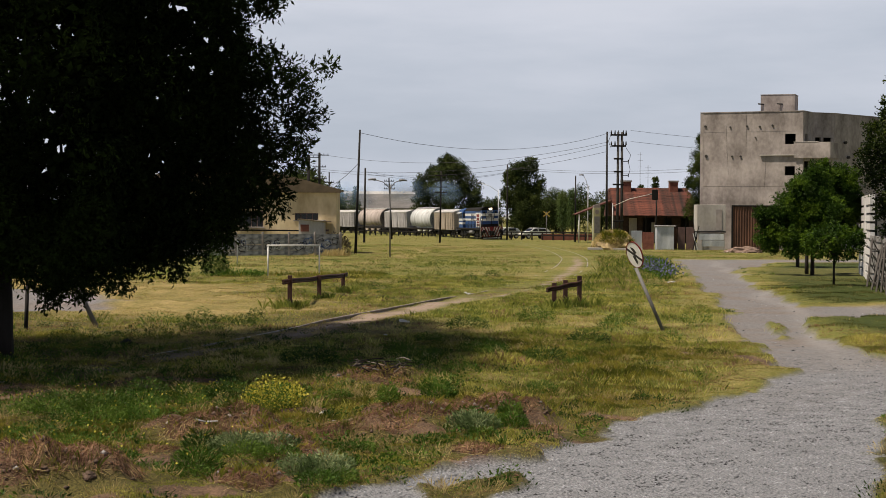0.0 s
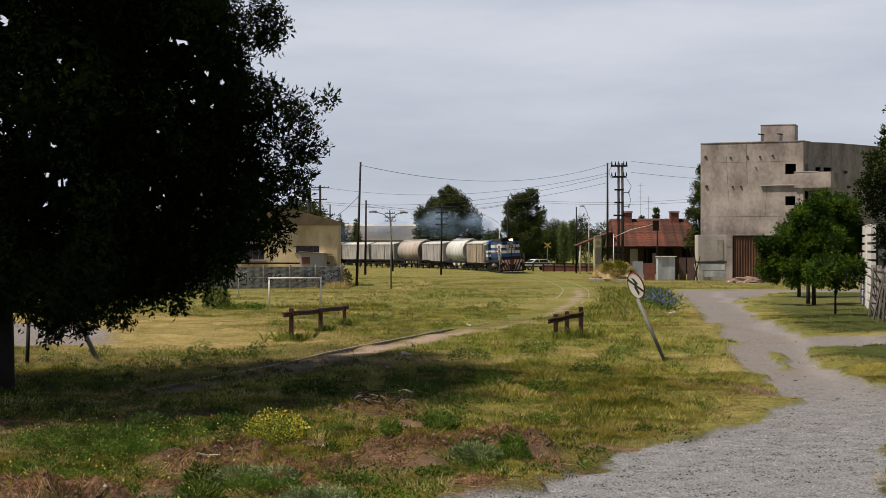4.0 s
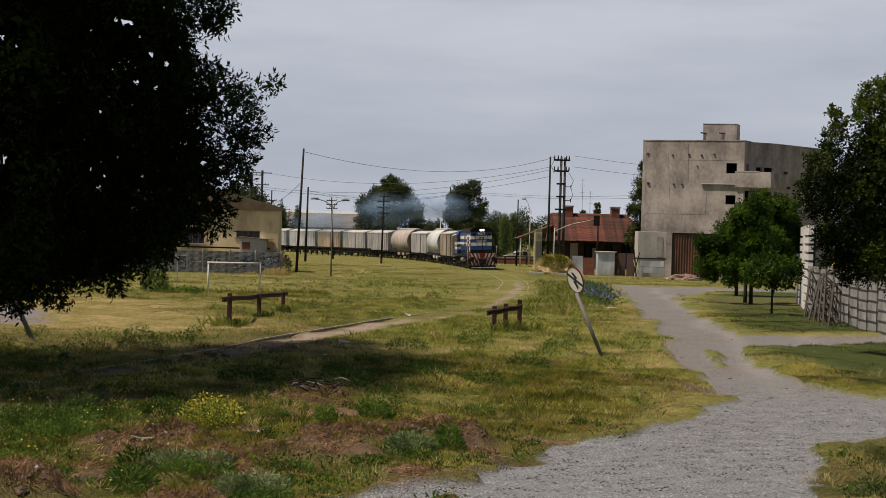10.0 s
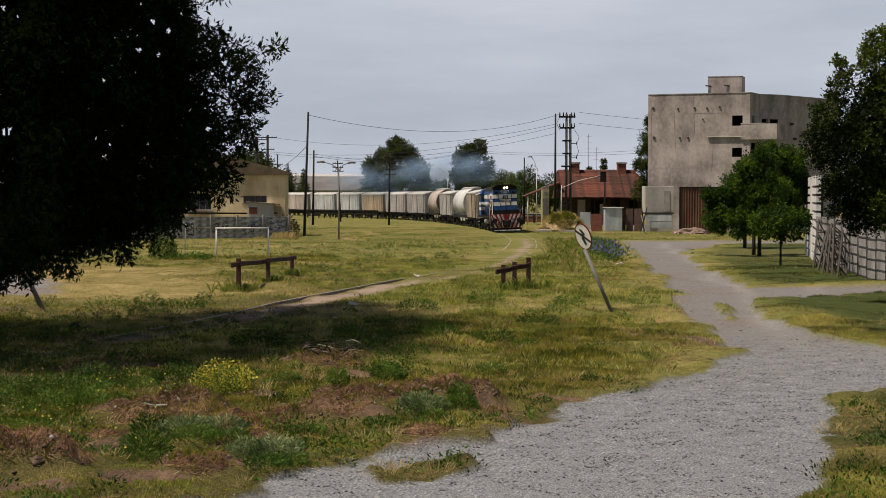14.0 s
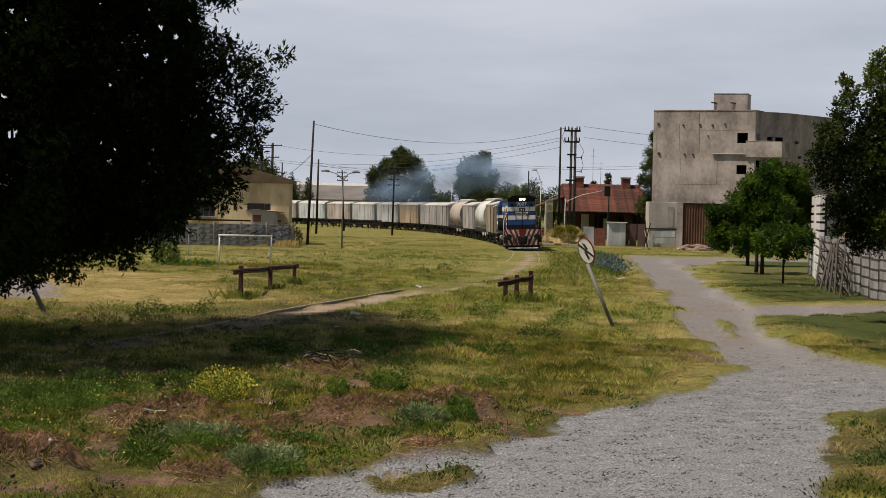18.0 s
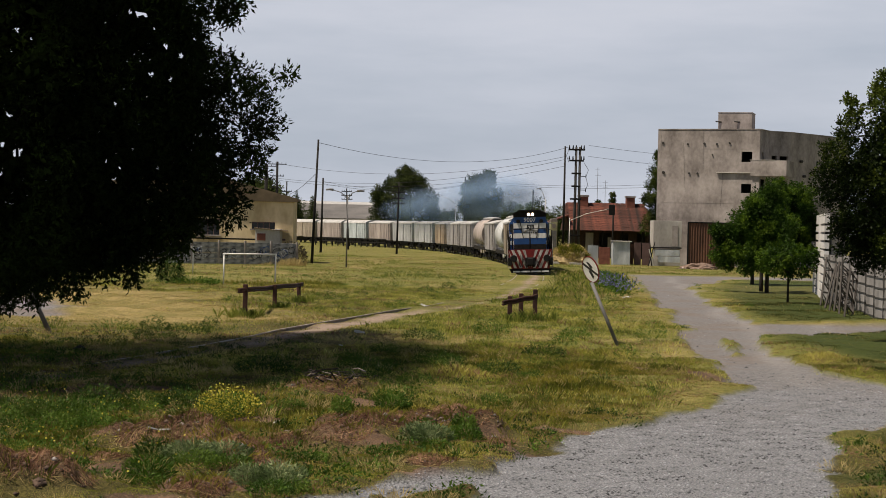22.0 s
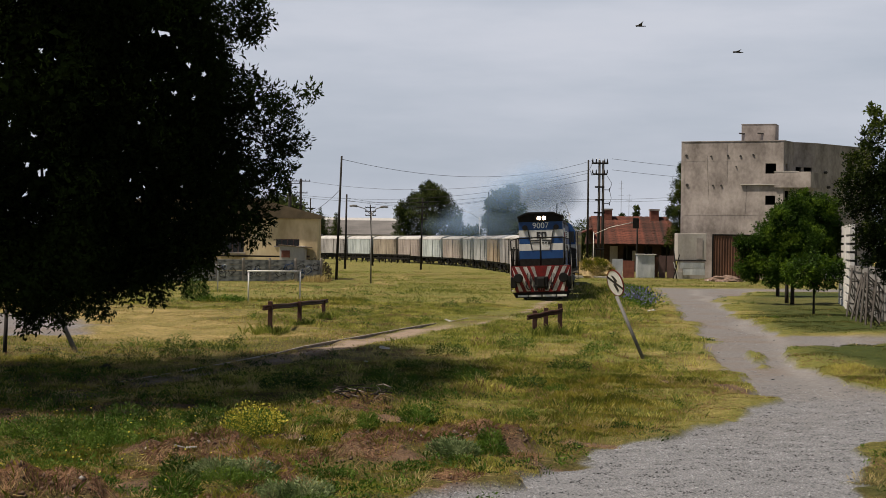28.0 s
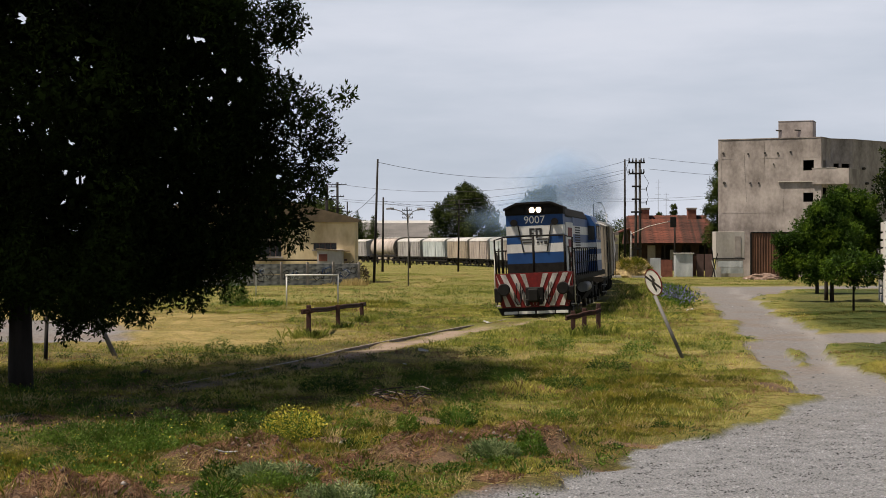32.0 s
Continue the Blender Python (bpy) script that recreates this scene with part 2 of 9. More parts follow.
def from_track(x, y):
    """Offset from the line's middle, to the right of it as seen from the camera."""
    x, y = np.asarray(x, float), np.asarray(y, float)
    mid = np.interp(y, TRACK[:, 1], TRACK[:, 0])
    lean = np.interp(y, TRACK[:-1, 1], np.diff(TRACK[:, 0]) / np.maximum(np.diff(TRACK[:, 1]), 0.05))
    return (x - mid) / np.sqrt(1 + lean * lean)


ROAD = [(-1.3, 15.8), (-0.75, 17.1), (-0.37, 17.95), (0.11, 18.6), (0.96, 19.35), (1.5, 20.5), (2.37, 22.6), (5.1, 27.4), (6.14, 30.3), (6.61, 37.6), (8.27, 48.9), (10.03, 64.5), (13.67, 98.5),
        (16.5, 121), (26, 123), (60, 123), (60, 12), (40, -40), (-12, -40), (-6, 8), (-2.6, 14)]
VERGES = [[(4.1, 16.6), (5.2, 20.4), (6.02, 23.1), (7.03, 23.9), (12, 24.4), (60, 27), (60, -40), (8, -40), (3.2, 12)],
          [(9.43, 44.4), (14.17, 48.4), (60, 74), (60, 52), (12, 33.2), (9.21, 31.4), (8.6, 34.6), (8.8, 39.3)],
          [(15.2, 87.4), (21.8, 110.3), (60, 116), (60, 82), (15.6, 53.3), (11.1, 52.6), (12.6, 68.3)],
          [(-0.24, 17.2), (0.28, 17.73), (0.89, 17.98), (0.92, 17.5), (0.39, 17.02), (0.0, 16.62)],
          [(8.55, 45.2), (8.75, 43.6), (8.2, 40.5), (7.9, 38.2), (7.6, 38.4), (7.9, 41), (8.25, 44)]]
SIDE_PATH = [(4.4, 34.2), (5.0, 33.9), (6.4, 31.6), (6.3, 30.8), (5.5, 31.6), (4.6, 33.2)]
YARD = [(-40, 66), (-15.4, 61), (-11.2, 56.5), (-9.6, 51), (-10.1, 47.9), (-12.2, 46.9), (-40, 48)]
STRAW = [(-14, 49), (-8, 45), (-3.6, 43.5), (-3.5, 47), (-6.0, 58), (-7.5, 66), (-13, 70), (-22, 66)]
HEAPS = [(-3.9, 16.95, 0.27, 0.42), (-3.4, 16.97, 0.25, 0.36), (-4.3, 16.7, 0.22, 0.4), (-2.99, 20.45, 0.25, 0.34), (-2.45, 20.3, 0.29, 0.42), (-1.95, 19.4, 0.17, 0.34), (-1.6, 18.6, 0.11, 0.3), (-1.92, 16.8, 0.15, 0.28),
         (-0.72, 21.3, 0.22, 0.42), (-0.3, 21.9, 0.14, 0.3), (0.06, 22.8, 0.17, 0.34), (0.84, 23.35, 0.17, 0.36), (-0.95, 26.9, 0.08, 0.45), (1.07, 21.7, 0.04, 0.42), (0.44, 19.7, 0.04, 0.3), (-3.05, 18.9, 0.06, 0.3), (-1.5, 21.2, 0.05, 0.3)]
# low banks of thrown-up earth: from, to, half width, height
RIDGES = [(-3.35, 20.9, -2.3, 20.7, 0.36, 0.20), (-2.3, 20.7, -1.55, 19.1, 0.30, 0.16), (-0.85, 22.0, 0.05, 21.9, 0.34, 0.17), (0.05, 21.9, 0.35, 22.3, 0.25, 0.17), (0.5, 22.9, 1.25, 22.75, 0.30, 0.24),
          (-1.55, 27.4, -0.7, 27.6, 0.36, 0.13), (-4.4, 17.0, -3.5, 16.95, 0.34, 0.14), (-2.2, 17.3, -1.75, 17.3, 0.2, 0.12)]
# patches of bare earth: place and half widths
EARTH = [(-6.3, 25.0, 0.7, 0.7), (-7.0, 26.2, 0.8, 0.8), (2.25, 23.5, 0.42, 0.35), (-0.62, 22.8, 0.35, 0.4), (-1.8, 25.0, 0.4, 0.4), (-0.4, 25.3, 0.5, 0.4), (-1.62, 17.2, 0.3, 0.3), (-2.9, 19.2, 0.3, 0.3), (0.4, 18.9, 0.5, 0.2), (1.5, 20.9, 0.4, 0.3), (-1.95, 23.2, 0.3, 0.5), (-3.1, 18.2, 0.5, 0.25), (-1.3, 22.0, 0.3, 0.25), (-5.2, 26.5, 0.9, 0.5), (-4.4, 27.3, 0.8, 0.4), (1.2, 22.2, 0.4, 0.3), (-0.2, 21.0, 0.5, 0.25), (-3.6, 15.8, 0.6, 0.3), (-2.4, 16.2, 0.4, 0.25)]


def ridge_at(x, y, wide=1.0):
    """1 on the crest of a bank of earth, falling to 0 at its foot; the second value is its height."""
    near, tall = np.zeros(np.shape(x)), np.zeros(np.shape(x))
    for ax, ay, bx, by, w, h in RIDGES:
        ex, ey = bx - ax, by - ay
        k = np.clip(((x - ax) * ex + (y - ay) * ey) / (ex * ex + ey * ey), 0, 1)
        dx, dy = x - ax - k * ex, y - ay - k * ey
        d = np.hypot(dx, np.where(dy > 0, dy * 0.55, dy)) / (w * wide)
        f = np.exp(-d ** 2.4)
        near, tall = np.maximum(near, f), np.maximum(tall, f * h)
    return near, tall


def road_edge(x, y):
    """Distance to the edge of the gravel, positive on it."""
    d = inside(x, y, ROAD)
    for v in VERGES:
        d = np.minimum(d, -inside(x, y, v))
    return d


def gravel_at(x, y):
    d = road_edge(x, y)
    d = d + (wave(x, y, 1.1, 3) - 0.5) * (0.35 + 0.008 * np.abs(y)) + (wave(x, y, 0.35, 4) - 0.5) * 0.25
    return step(d, -0.06, 0.10)


def land(x, y):
    """The height of the ground."""
    x, y = np.asarray(x, float), np.asarray(y, float)
    z = -0.35 * step(y, 75, 135)
    near = np.clip(1 - (y - 40) / 90, 0, 1)
    rough = (1 - step(y, 24, 34)) * (1 - 0.7 * step(x, 1.0, 3.0))
    z = z + near * ((wave(x, y, 2.7, 1) - 0.5) * 0.16 + (wave(x, y, 0.8, 2) - 0.5) * 0.13 + (wave(x, y, 0.33, 29) - 0.5) * (0.06 + 0.05 * rough) + (wave(x, y, 0.14, 30) - 0.5) * 0.055 * rough)
    for hx, hy, h, r in HEAPS:
        d2 = ((x - hx) ** 2 + (y - hy) ** 2) / (r * r)
        z = z + 0.78 * h * np.exp(-d2 * 0.9) * (0.2 + 0.7 * wave(x, y, 0.4, 5) + 0.6 * wave(x, y, 0.16, 8) + 0.3 * wave(x, y, 0.07, 51))
    z = z + 0.80 * ridge_at(x, y)[1] * (0.35 + 0.55 * wave(x, y, 0.45, 36) + 0.55 * wave(x, y, 0.17, 37) + 0.35 * wave(x, y, 0.07, 50))
    g = gravel_at(x, y)
    t = np.abs(from_track(x, y))
    bank = np.exp(-(t / 2.6) ** 2)
    base = -0.35 * step(y, 75, 135)
    z = z * (1 - g) + (base - 0.10 + (wave(x, y, 3.0, 6) - 0.5) * 0.05) * g
    return z * (1 - 0.85 * bank) + (base - 0.03 + (0.10 * (wave(x, y, 1.6, 9) - 0.35) + 0.07 * step(from_track(x, y), 0.2, 0.8)) * (1 - step(y, 58, 72))) * 0.85 * bank


def land1(x, y):
    return float(land(np.array([x]), np.array([y]))[0])


# ---------------------------------------------------------------- ground
def ground_material():
    m = bpy.data.materials.new("ground")
    m.use_nodes = True
    n, l = m.node_tree.nodes, m.node_tree.links
    p = n["Principled BSDF"]
    g = n.new("ShaderNodeNewGeometry")

    def noise_at(scale, detail=4.0, rough=0.55):
        t = n.new("ShaderNodeTexNoise")
        t.inputs["Scale"].default_value, t.inputs["Detail"].default_value, t.inputs["Roughness"].default_value = scale, detail, rough
        l.new(g.outputs["Position"], t.inputs["Vector"])
        return t.outputs["Fac"]

    def ramp(f, *stops):
        r = n.new("ShaderNodeValToRGB")
        while len(r.color_ramp.elements) < len(stops):
            r.color_ramp.elements.new(0.5)
        for e, (q, c) in zip(r.color_ramp.elements, stops):
            e.position, e.color = q, tint(c)
        l.new(f, r.inputs["Fac"])
        return r.outputs["Color"]

    def mixed(f, a, b):
        x = n.new("ShaderNodeMix")
        x.data_type = "RGBA"
        l.new(f, x.inputs[0])
        l.new(a, x.inputs[6])
        l.new(b, x.inputs[7])
        return x.outputs[2]

    def mask(name):
        a = n.new("ShaderNodeAttribute")
        a.attribute_name = name
        return a.outputs["Fac"]

    coarse, mid, fine, grit = noise_at(0.12), noise_at(1.3), noise_at(9.0), noise_at(38.0, 3.0, 0.7)
    turf = mixed(mid, ramp(grit, (0.40, (0.018, 0.015, 0.006)), (0.62, (0.105, 0.086, 0.026))), ramp(mixed(fine, grit, fine), (0.40, (0.028, 0.030, 0.008)), (0.60, (0.118, 0.106, 0.032))))
    straw = mixed(ramp(noise_at(0.55, 5.0, 0.65), (0.44, (0.0, 0.0, 0.0)), (0.60, (1.0, 1.0, 1.0))), ramp(mixed(mid, fine, grit), (0.40, (0.10, 0.088, 0.024)), (0.60, (0.25, 0.205, 0.070))), ramp(mixed(mid, fine, grit), (0.40, (0.19, 0.145, 0.056)), (0.60, (0.40, 0.305, 0.135))))
    soil = ramp(mixed(fine, grit, mid), (0.40, (0.036, 0.024, 0.016)), (0.60, (0.165, 0.106, 0.070)))
    stone = ramp(grit, (0.36, (0.022, 0.024, 0.028)), (0.46, (0.138, 0.144, 0.159)), (0.62, (0.345, 0.357, 0.387)))
    stone = mixed(mid, ramp(noise_at(60.0, 3.0, 0.7), (0.36, (0.025, 0.026, 0.029)), (0.48, (0.122, 0.127, 0.139)), (0.64, (0.29, 0.298, 0.322))), stone)
    dust = ramp(mixed(mid, fine, grit), (0.32, (0.080, 0.077, 0.079)), (0.68, (0.232, 0.227, 0.233)))
    dust = mixed(ramp(noise_at(0.45, 5.0, 0.65), (0.46, (0.0, 0.0, 0.0)), (0.62, (1.0, 1.0, 1.0))), dust, ramp(mixed(mid, fine, grit), (0.32, (0.088, 0.074, 0.066)), (0.68, (0.222, 0.194, 0.180))))
    dust = mixed(mask("wear"), dust, ramp(mixed(mid, grit, fine), (0.3, (0.175, 0.168, 0.166)), (0.7, (0.30, 0.288, 0.284))))
    meadow = mixed(noise_at(0.09), ramp(mixed(mid, fine, grit), (0.38, (0.050, 0.068, 0.011)), (0.62, (0.155, 0.170, 0.034))), ramp(mixed(mid, fine, mid), (0.38, (0.095, 0.092, 0.020)), (0.62, (0.225, 0.195, 0.062))))
    turf = mixed(mask("meadow"), turf, meadow)
    # lush green turf, with the trees' shade put into the colour
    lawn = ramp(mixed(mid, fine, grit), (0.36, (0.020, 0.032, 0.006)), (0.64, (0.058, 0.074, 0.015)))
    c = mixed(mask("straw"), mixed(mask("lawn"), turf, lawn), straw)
    c = mixed(mask("soil"), c, soil)
    c = mixed(mask("path"), c, ramp(mixed(mid, fine, grit), (0.34, (0.135, 0.098, 0.076)), (0.66, (0.36, 0.285, 0.228))))
    c = mixed(mask("gravel"), c, mixed(mask("dust"), stone, dust))
    l.new(c, p.inputs["Base Color"])
    p.inputs["Roughness"].default_value = 0.95
    p.inputs["Specular IOR Level"].default_value = 0.2
    b = n.new("ShaderNodeBump")
    b.inputs["Strength"].default_value, b.inputs["Distance"].default_value = 0.7, 0.03
    s = n.new("ShaderNodeMath")
    s.operation = "ADD"
    l.new(fine, s.inputs[0])
    l.new(grit, s.inputs[1])
    l.new(s.outputs[0], b.inputs["Height"])
    l.new(b.outputs[0], p.inputs["Normal"])
    return m


M_GROUND = ground_material()


def path_at(x, y):
    """A pale path trodden between the sunken rails, then a narrow line beside one as far as the bend."""
    t = from_track(x, y)
    wander = (wave(x, y, 5, 13) - 0.5) * 0.3
    open_ground = np.exp(-((y - 48.5) / 6.0) ** 2)
    between = np.exp(-((t + 0.17 + wander) / (0.26 + 0.26 * open_ground)) ** 2) * step(y, 27, 32) * (1 - step(y, 54.5, 57.5))
    between = between * np.clip(0.35 + 0.75 * open_ground + 0.9 * (wave(x, y, 2.0, 14) - 0.3), 0, 1.15)
    line = np.exp(-((t - 0.55 + 0.30 * step(y, 58, 95) + wander) / 0.25) ** 2) * step(y, 54, 57) * (1 - step(y, 105, 140)) * (0.65 + 0.55 * wave(x, y, 3.0, 56))
    return np.clip(np.maximum(between, line) * (0.45 + 1.0 * step(wave(x, y, 0.8, 62) + 0.4 * wave(x, y, 0.3, 63), 0.35, 0.8)), 0, 1)


def straw_at(x, y):
    s = step(inside(x, y, STRAW) + (wave(x, y, 3.0, 11) - 0.5) * 4.0, -1.5, 1.5) * 0.9
    far = step(y, 62, 90) * 0.25 * step(wave(x, y, 14, 12), 0.3, 0.7) * (np.abs(from_track(x, y)) > 2)
    edge = inside(x, y, ROAD)
    rim = np.exp(-(np.abs(edge + 0.5) / 0.5) ** 2) * step(y, 20, 34) * 0.6 * step(wave(x, y, 2.0, 20), 0.2, 0.6)
    trod = np.zeros(np.shape(x))
    patch = 0.55 * step(wave(x, y, 3.2, 53) + 0.4 * wave(x, y, 0.9, 54), 0.82, 1.05) * step(y, 32, 42) * (1 - on_lawn(x, y))
    for px, py, rx, ry in ((-2.8, 126, 0.9, 9.0), (-1.8, 146, 0.7, 8.0), (-4.3, 104, 0.8, 3.0), (-6.5, 98, 1.6, 1.6)):
        trod = np.maximum(trod, 0.9 * step(1.2 - np.hypot((x - px) / rx, (y - py) / ry) + 0.6 * (wave(x, y, 1.2, 55) - 0.5), 0.0, 0.4))
    return np.clip(np.maximum.reduce([s, far, rim, trod, patch]), 0, 1)


def soil_at(x, y):
    t = from_track(x, y)
    worn = 0.7 * np.exp(-((t + 0.2) / 0.6) ** 2) * step(wave(x, y, 2.2, 14), 0.4, 0.7) * (1 - step(y, 56, 70))
    d = step(inside(x, y, SIDE_PATH) + (wave(x, y, 0.5, 15) - 0.5) * 0.4, -0.15, 0.2)
    heap = np.zeros_like(t)
    for hx, hy, h, r in HEAPS:
        heap = np.maximum(heap, 1.15 * np.exp(-(((x - hx) ** 2 + (y - hy) ** 2) / (r * r * 1.1)) ** 2))
    heap = np.maximum(heap, 1.1 * step(ridge_at(x, y, 1.15)[0], 0.25, 0.6))
    heap = heap * (0.55 + 0.45 * step(wave(x, y, 0.4, 16), 0.2, 0.5))
    for ex, ey, ea, eb in EARTH:
        heap = np.maximum(heap, step(1.3 - np.sqrt(((x - ex) / ea) ** 2 + ((y - ey) / eb) ** 2) + (wave(x, y, 0.4, 27) - 0.5) * 0.7, 0.0, 0.4))
    shade = 0.5 * np.exp(-(((x + 7) / 5.0) ** 2 + ((y - 34) / 5.0) ** 2)) * step(wave(x, y, 1.5, 17), 0.55, 0.8)
    return np.clip(np.maximum.reduce([worn, d, heap, shade * 0.8]), 0, 1)


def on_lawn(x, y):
    """Soft grass on the verges right of the road, coloured dark for the trees' shade."""
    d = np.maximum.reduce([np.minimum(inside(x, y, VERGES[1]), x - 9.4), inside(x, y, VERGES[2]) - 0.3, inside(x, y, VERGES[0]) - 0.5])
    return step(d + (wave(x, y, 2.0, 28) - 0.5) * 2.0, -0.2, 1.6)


def dust_at(x, y):
    yard = inside(x, y, YARD)
    return np.clip(np.maximum(step(y + (wave(x, y, 3, 18) - 0.5) * 8, 25, 36), step(yard, -1, 1)), 0, 1)


def worn_at(x, y):
    """Where wheels keep the road bare: two tracks that follow its left edge, and a turn to the side."""
    d = inside(x, y, ROAD) + (wave(x, y, 6.0, 38) - 0.5) * 0.8
    k = 1 + 0.012 * y
    tracks = np.exp(-((d - 1.15 * k) / 0.36) ** 2) + np.exp(-((d - 2.75 * k) / 0.40) ** 2)
    return np.clip(tracks * step(y, 27, 36), 0, 1) * (0.2 + 0.5 * wave(x, y, 1.6, 39))


def build_ground():
    ys = np.concatenate([np.linspace(-60, 10, 12), np.linspace(12, 15.2, 14), np.arange(15.3, 32, 0.075), 32 * (420 / 32) ** np.linspace(0, 1, 230), [480, 600, 800, 1100, 1600, 2500, 4200]])
    us = np.concatenate([-np.geomspace(60, 1.08, 16), np.linspace(-1, 1, 330), np.geomspace(1.08, 60, 16)])
    U, Y = np.meshgrid(us, ys)
    X = U * (3.0 + 0.30 * np.maximum(Y, 0))
    Z = land(X, Y)
    rows, cols = X.shape
    i = np.arange(rows * cols).reshape(rows, cols)
    quads = np.stack([i[:-1, :-1], i[:-1, 1:], i[1:, 1:], i[1:, :-1]], -1).reshape(-1, 4)
    me = sheet("ground", np.stack([X, Y, Z], -1).reshape(-1, 3), quads, M_GROUND)
    xs, yy = X.ravel(), Y.ravel()
    yard = step(inside(xs, yy, YARD) + (wave(xs, yy, 1.5, 19) - 0.5) * 1.2, -0.4, 0.5)
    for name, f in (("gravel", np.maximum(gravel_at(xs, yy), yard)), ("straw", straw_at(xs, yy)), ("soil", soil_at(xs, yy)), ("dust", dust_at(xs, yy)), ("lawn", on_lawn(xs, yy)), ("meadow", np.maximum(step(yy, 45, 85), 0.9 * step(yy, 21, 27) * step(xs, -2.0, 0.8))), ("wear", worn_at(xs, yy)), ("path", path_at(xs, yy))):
        me.attributes.new(name, "FLOAT", "POINT").data.foreach_set("value", f.astype(np.float32))
    me.polygons.foreach_set("use_smooth", np.ones(len(me.polygons), bool))
    return alone("ground", me, M_GROUND, "uneven grassy ground with worn gravel roads and bare soil", "ground", kind="structure")


build_ground()

# ---------------------------------------------------------------- railway line
M_RAIL = surf("rail_steel", (0.10, 0.080, 0.068), (0.34, 0.30, 0.27), 3.0, 0.55, 0.2, 0.1)


def line_z(y):
    return -0.35 * float(step(y, 75, 135))


def rail_line():
    line = thing("railway_track", 0, 0, 0, 0, "rusty single railway track half buried in grass", "railway track", kind="structure")
    for side in (-0.87, 0.87):
        bm = NB()
        old = None
        for s in np.arange(2, REACH[-1] - 4, 2.0):
            x, y, h = on_track(s)
            r = radians(h)
            nx, ny = math.sin(r), -math.cos(r)
            z = line_z(y) - 0.02 * float(step(y, 56, 66)) + (0.045 if side < 0 else 0.0) * float(step(y, 40, 43) * (1 - step(y, 54, 58)))
            ring = [bm.verts.new((x + nx * (side + o), y + ny * (side + o), z + h2)) for o, h2 in ((-0.065, -0.12), (-0.02, -0.06), (-0.035, -0.03), (-0.035, 0.0), (0.035, 0.0), (0.035, -0.03), (0.02, -0.06), (0.065, -0.12))]
            if old:
                for k in range(7):
                    bm.faces.new((old[k], old[k + 1], ring[k + 1], ring[k]))
            old = ring
        part("rail", bm, M_RAIL, line)


rail_line()

# ---------------------------------------------------------------- train
M_BLUE = surf("blue_paint", (0.004, 0.032, 0.125), (0.010, 0.070, 0.235), 2.0, 0.5, 0, 0.05, spread=0.35)
M_WHITE = surf("white_paint", (0.46, 0.46, 0.455), (0.70, 0.70, 0.69), 2.5, 0.5, 0, 0.05, streak=4)
M_RED = surf("red_paint", (0.045, 0.006, 0.006), (0.215, 0.014, 0.013), 3.0, 0.6, 0, 0.05, spec=0.25)
M_STRIPE = surf("dirty_white_paint", (0.16, 0.145, 0.135), (0.58, 0.56, 0.535), 3.5, 0.65, 0, 0.08, 22, 0.01, 2.0)
M_BLACK = surf("black_iron", (0.003, 0.003, 0.0034), (0.011, 0.010, 0.0095), 4.0, 0.75, 0.0, 0.1, spec=0.2)
M_GRIME = surf("grimy_underframe", (0.005, 0.0045, 0.004), (0.020, 0.0175, 0.0155), 5.0, 0.85, 0.0, 0.3, spec=0.2)
M_HOOD = surf("weathered_grey_paint", (0.13, 0.13, 0.135), (0.27, 0.27, 0.265), 1.5, 0.6, 0, 0.05, streak=3)
M_GLASS = plain("dark_window_glass", (0.008, 0.009, 0.010), 0.25)
M_LAMP = plain("headlight_glow", (1.0, 0.74, 0.48), 0.4, 0, 7.0)
M_LETTER = plain("white_lettering", (0.78, 0.78, 0.78), 0.6)
M_DARKTEXT = plain("dark_lettering", (0.02, 0.02, 0.022), 0.6)
M_STEELROOF = surf("pale_steel_roof", (0.30, 0.295, 0.29), (0.54, 0.53, 0.52), 1.2, 0.6, 0.1, 0.08)
M_WHEEL = surf("wheel_steel", (0.06, 0.05, 0.045), (0.14, 0.12, 0.10), 6.0, 0.5, 0.6, 0.1)


def words(name, text, size, material, parent, m, label=""):
    c = bpy.data.curves.new(name, "FONT")
    c.body, c.size, c.extrude, c.align_x, c.align_y = text, size, 0.004, "CENTER", "CENTER"
    tmp = bpy.data.objects.new(name, c)
    me = bpy.data.meshes.new_from_object(tmp)
    bpy.data.objects.remove(tmp)
    me.materials.clear()
    me.materials.append(material)
    ob = new(name, me)
    ob.parent, ob.matrix_basis = parent, m
    return tagged(ob, label)


WHEELS = []


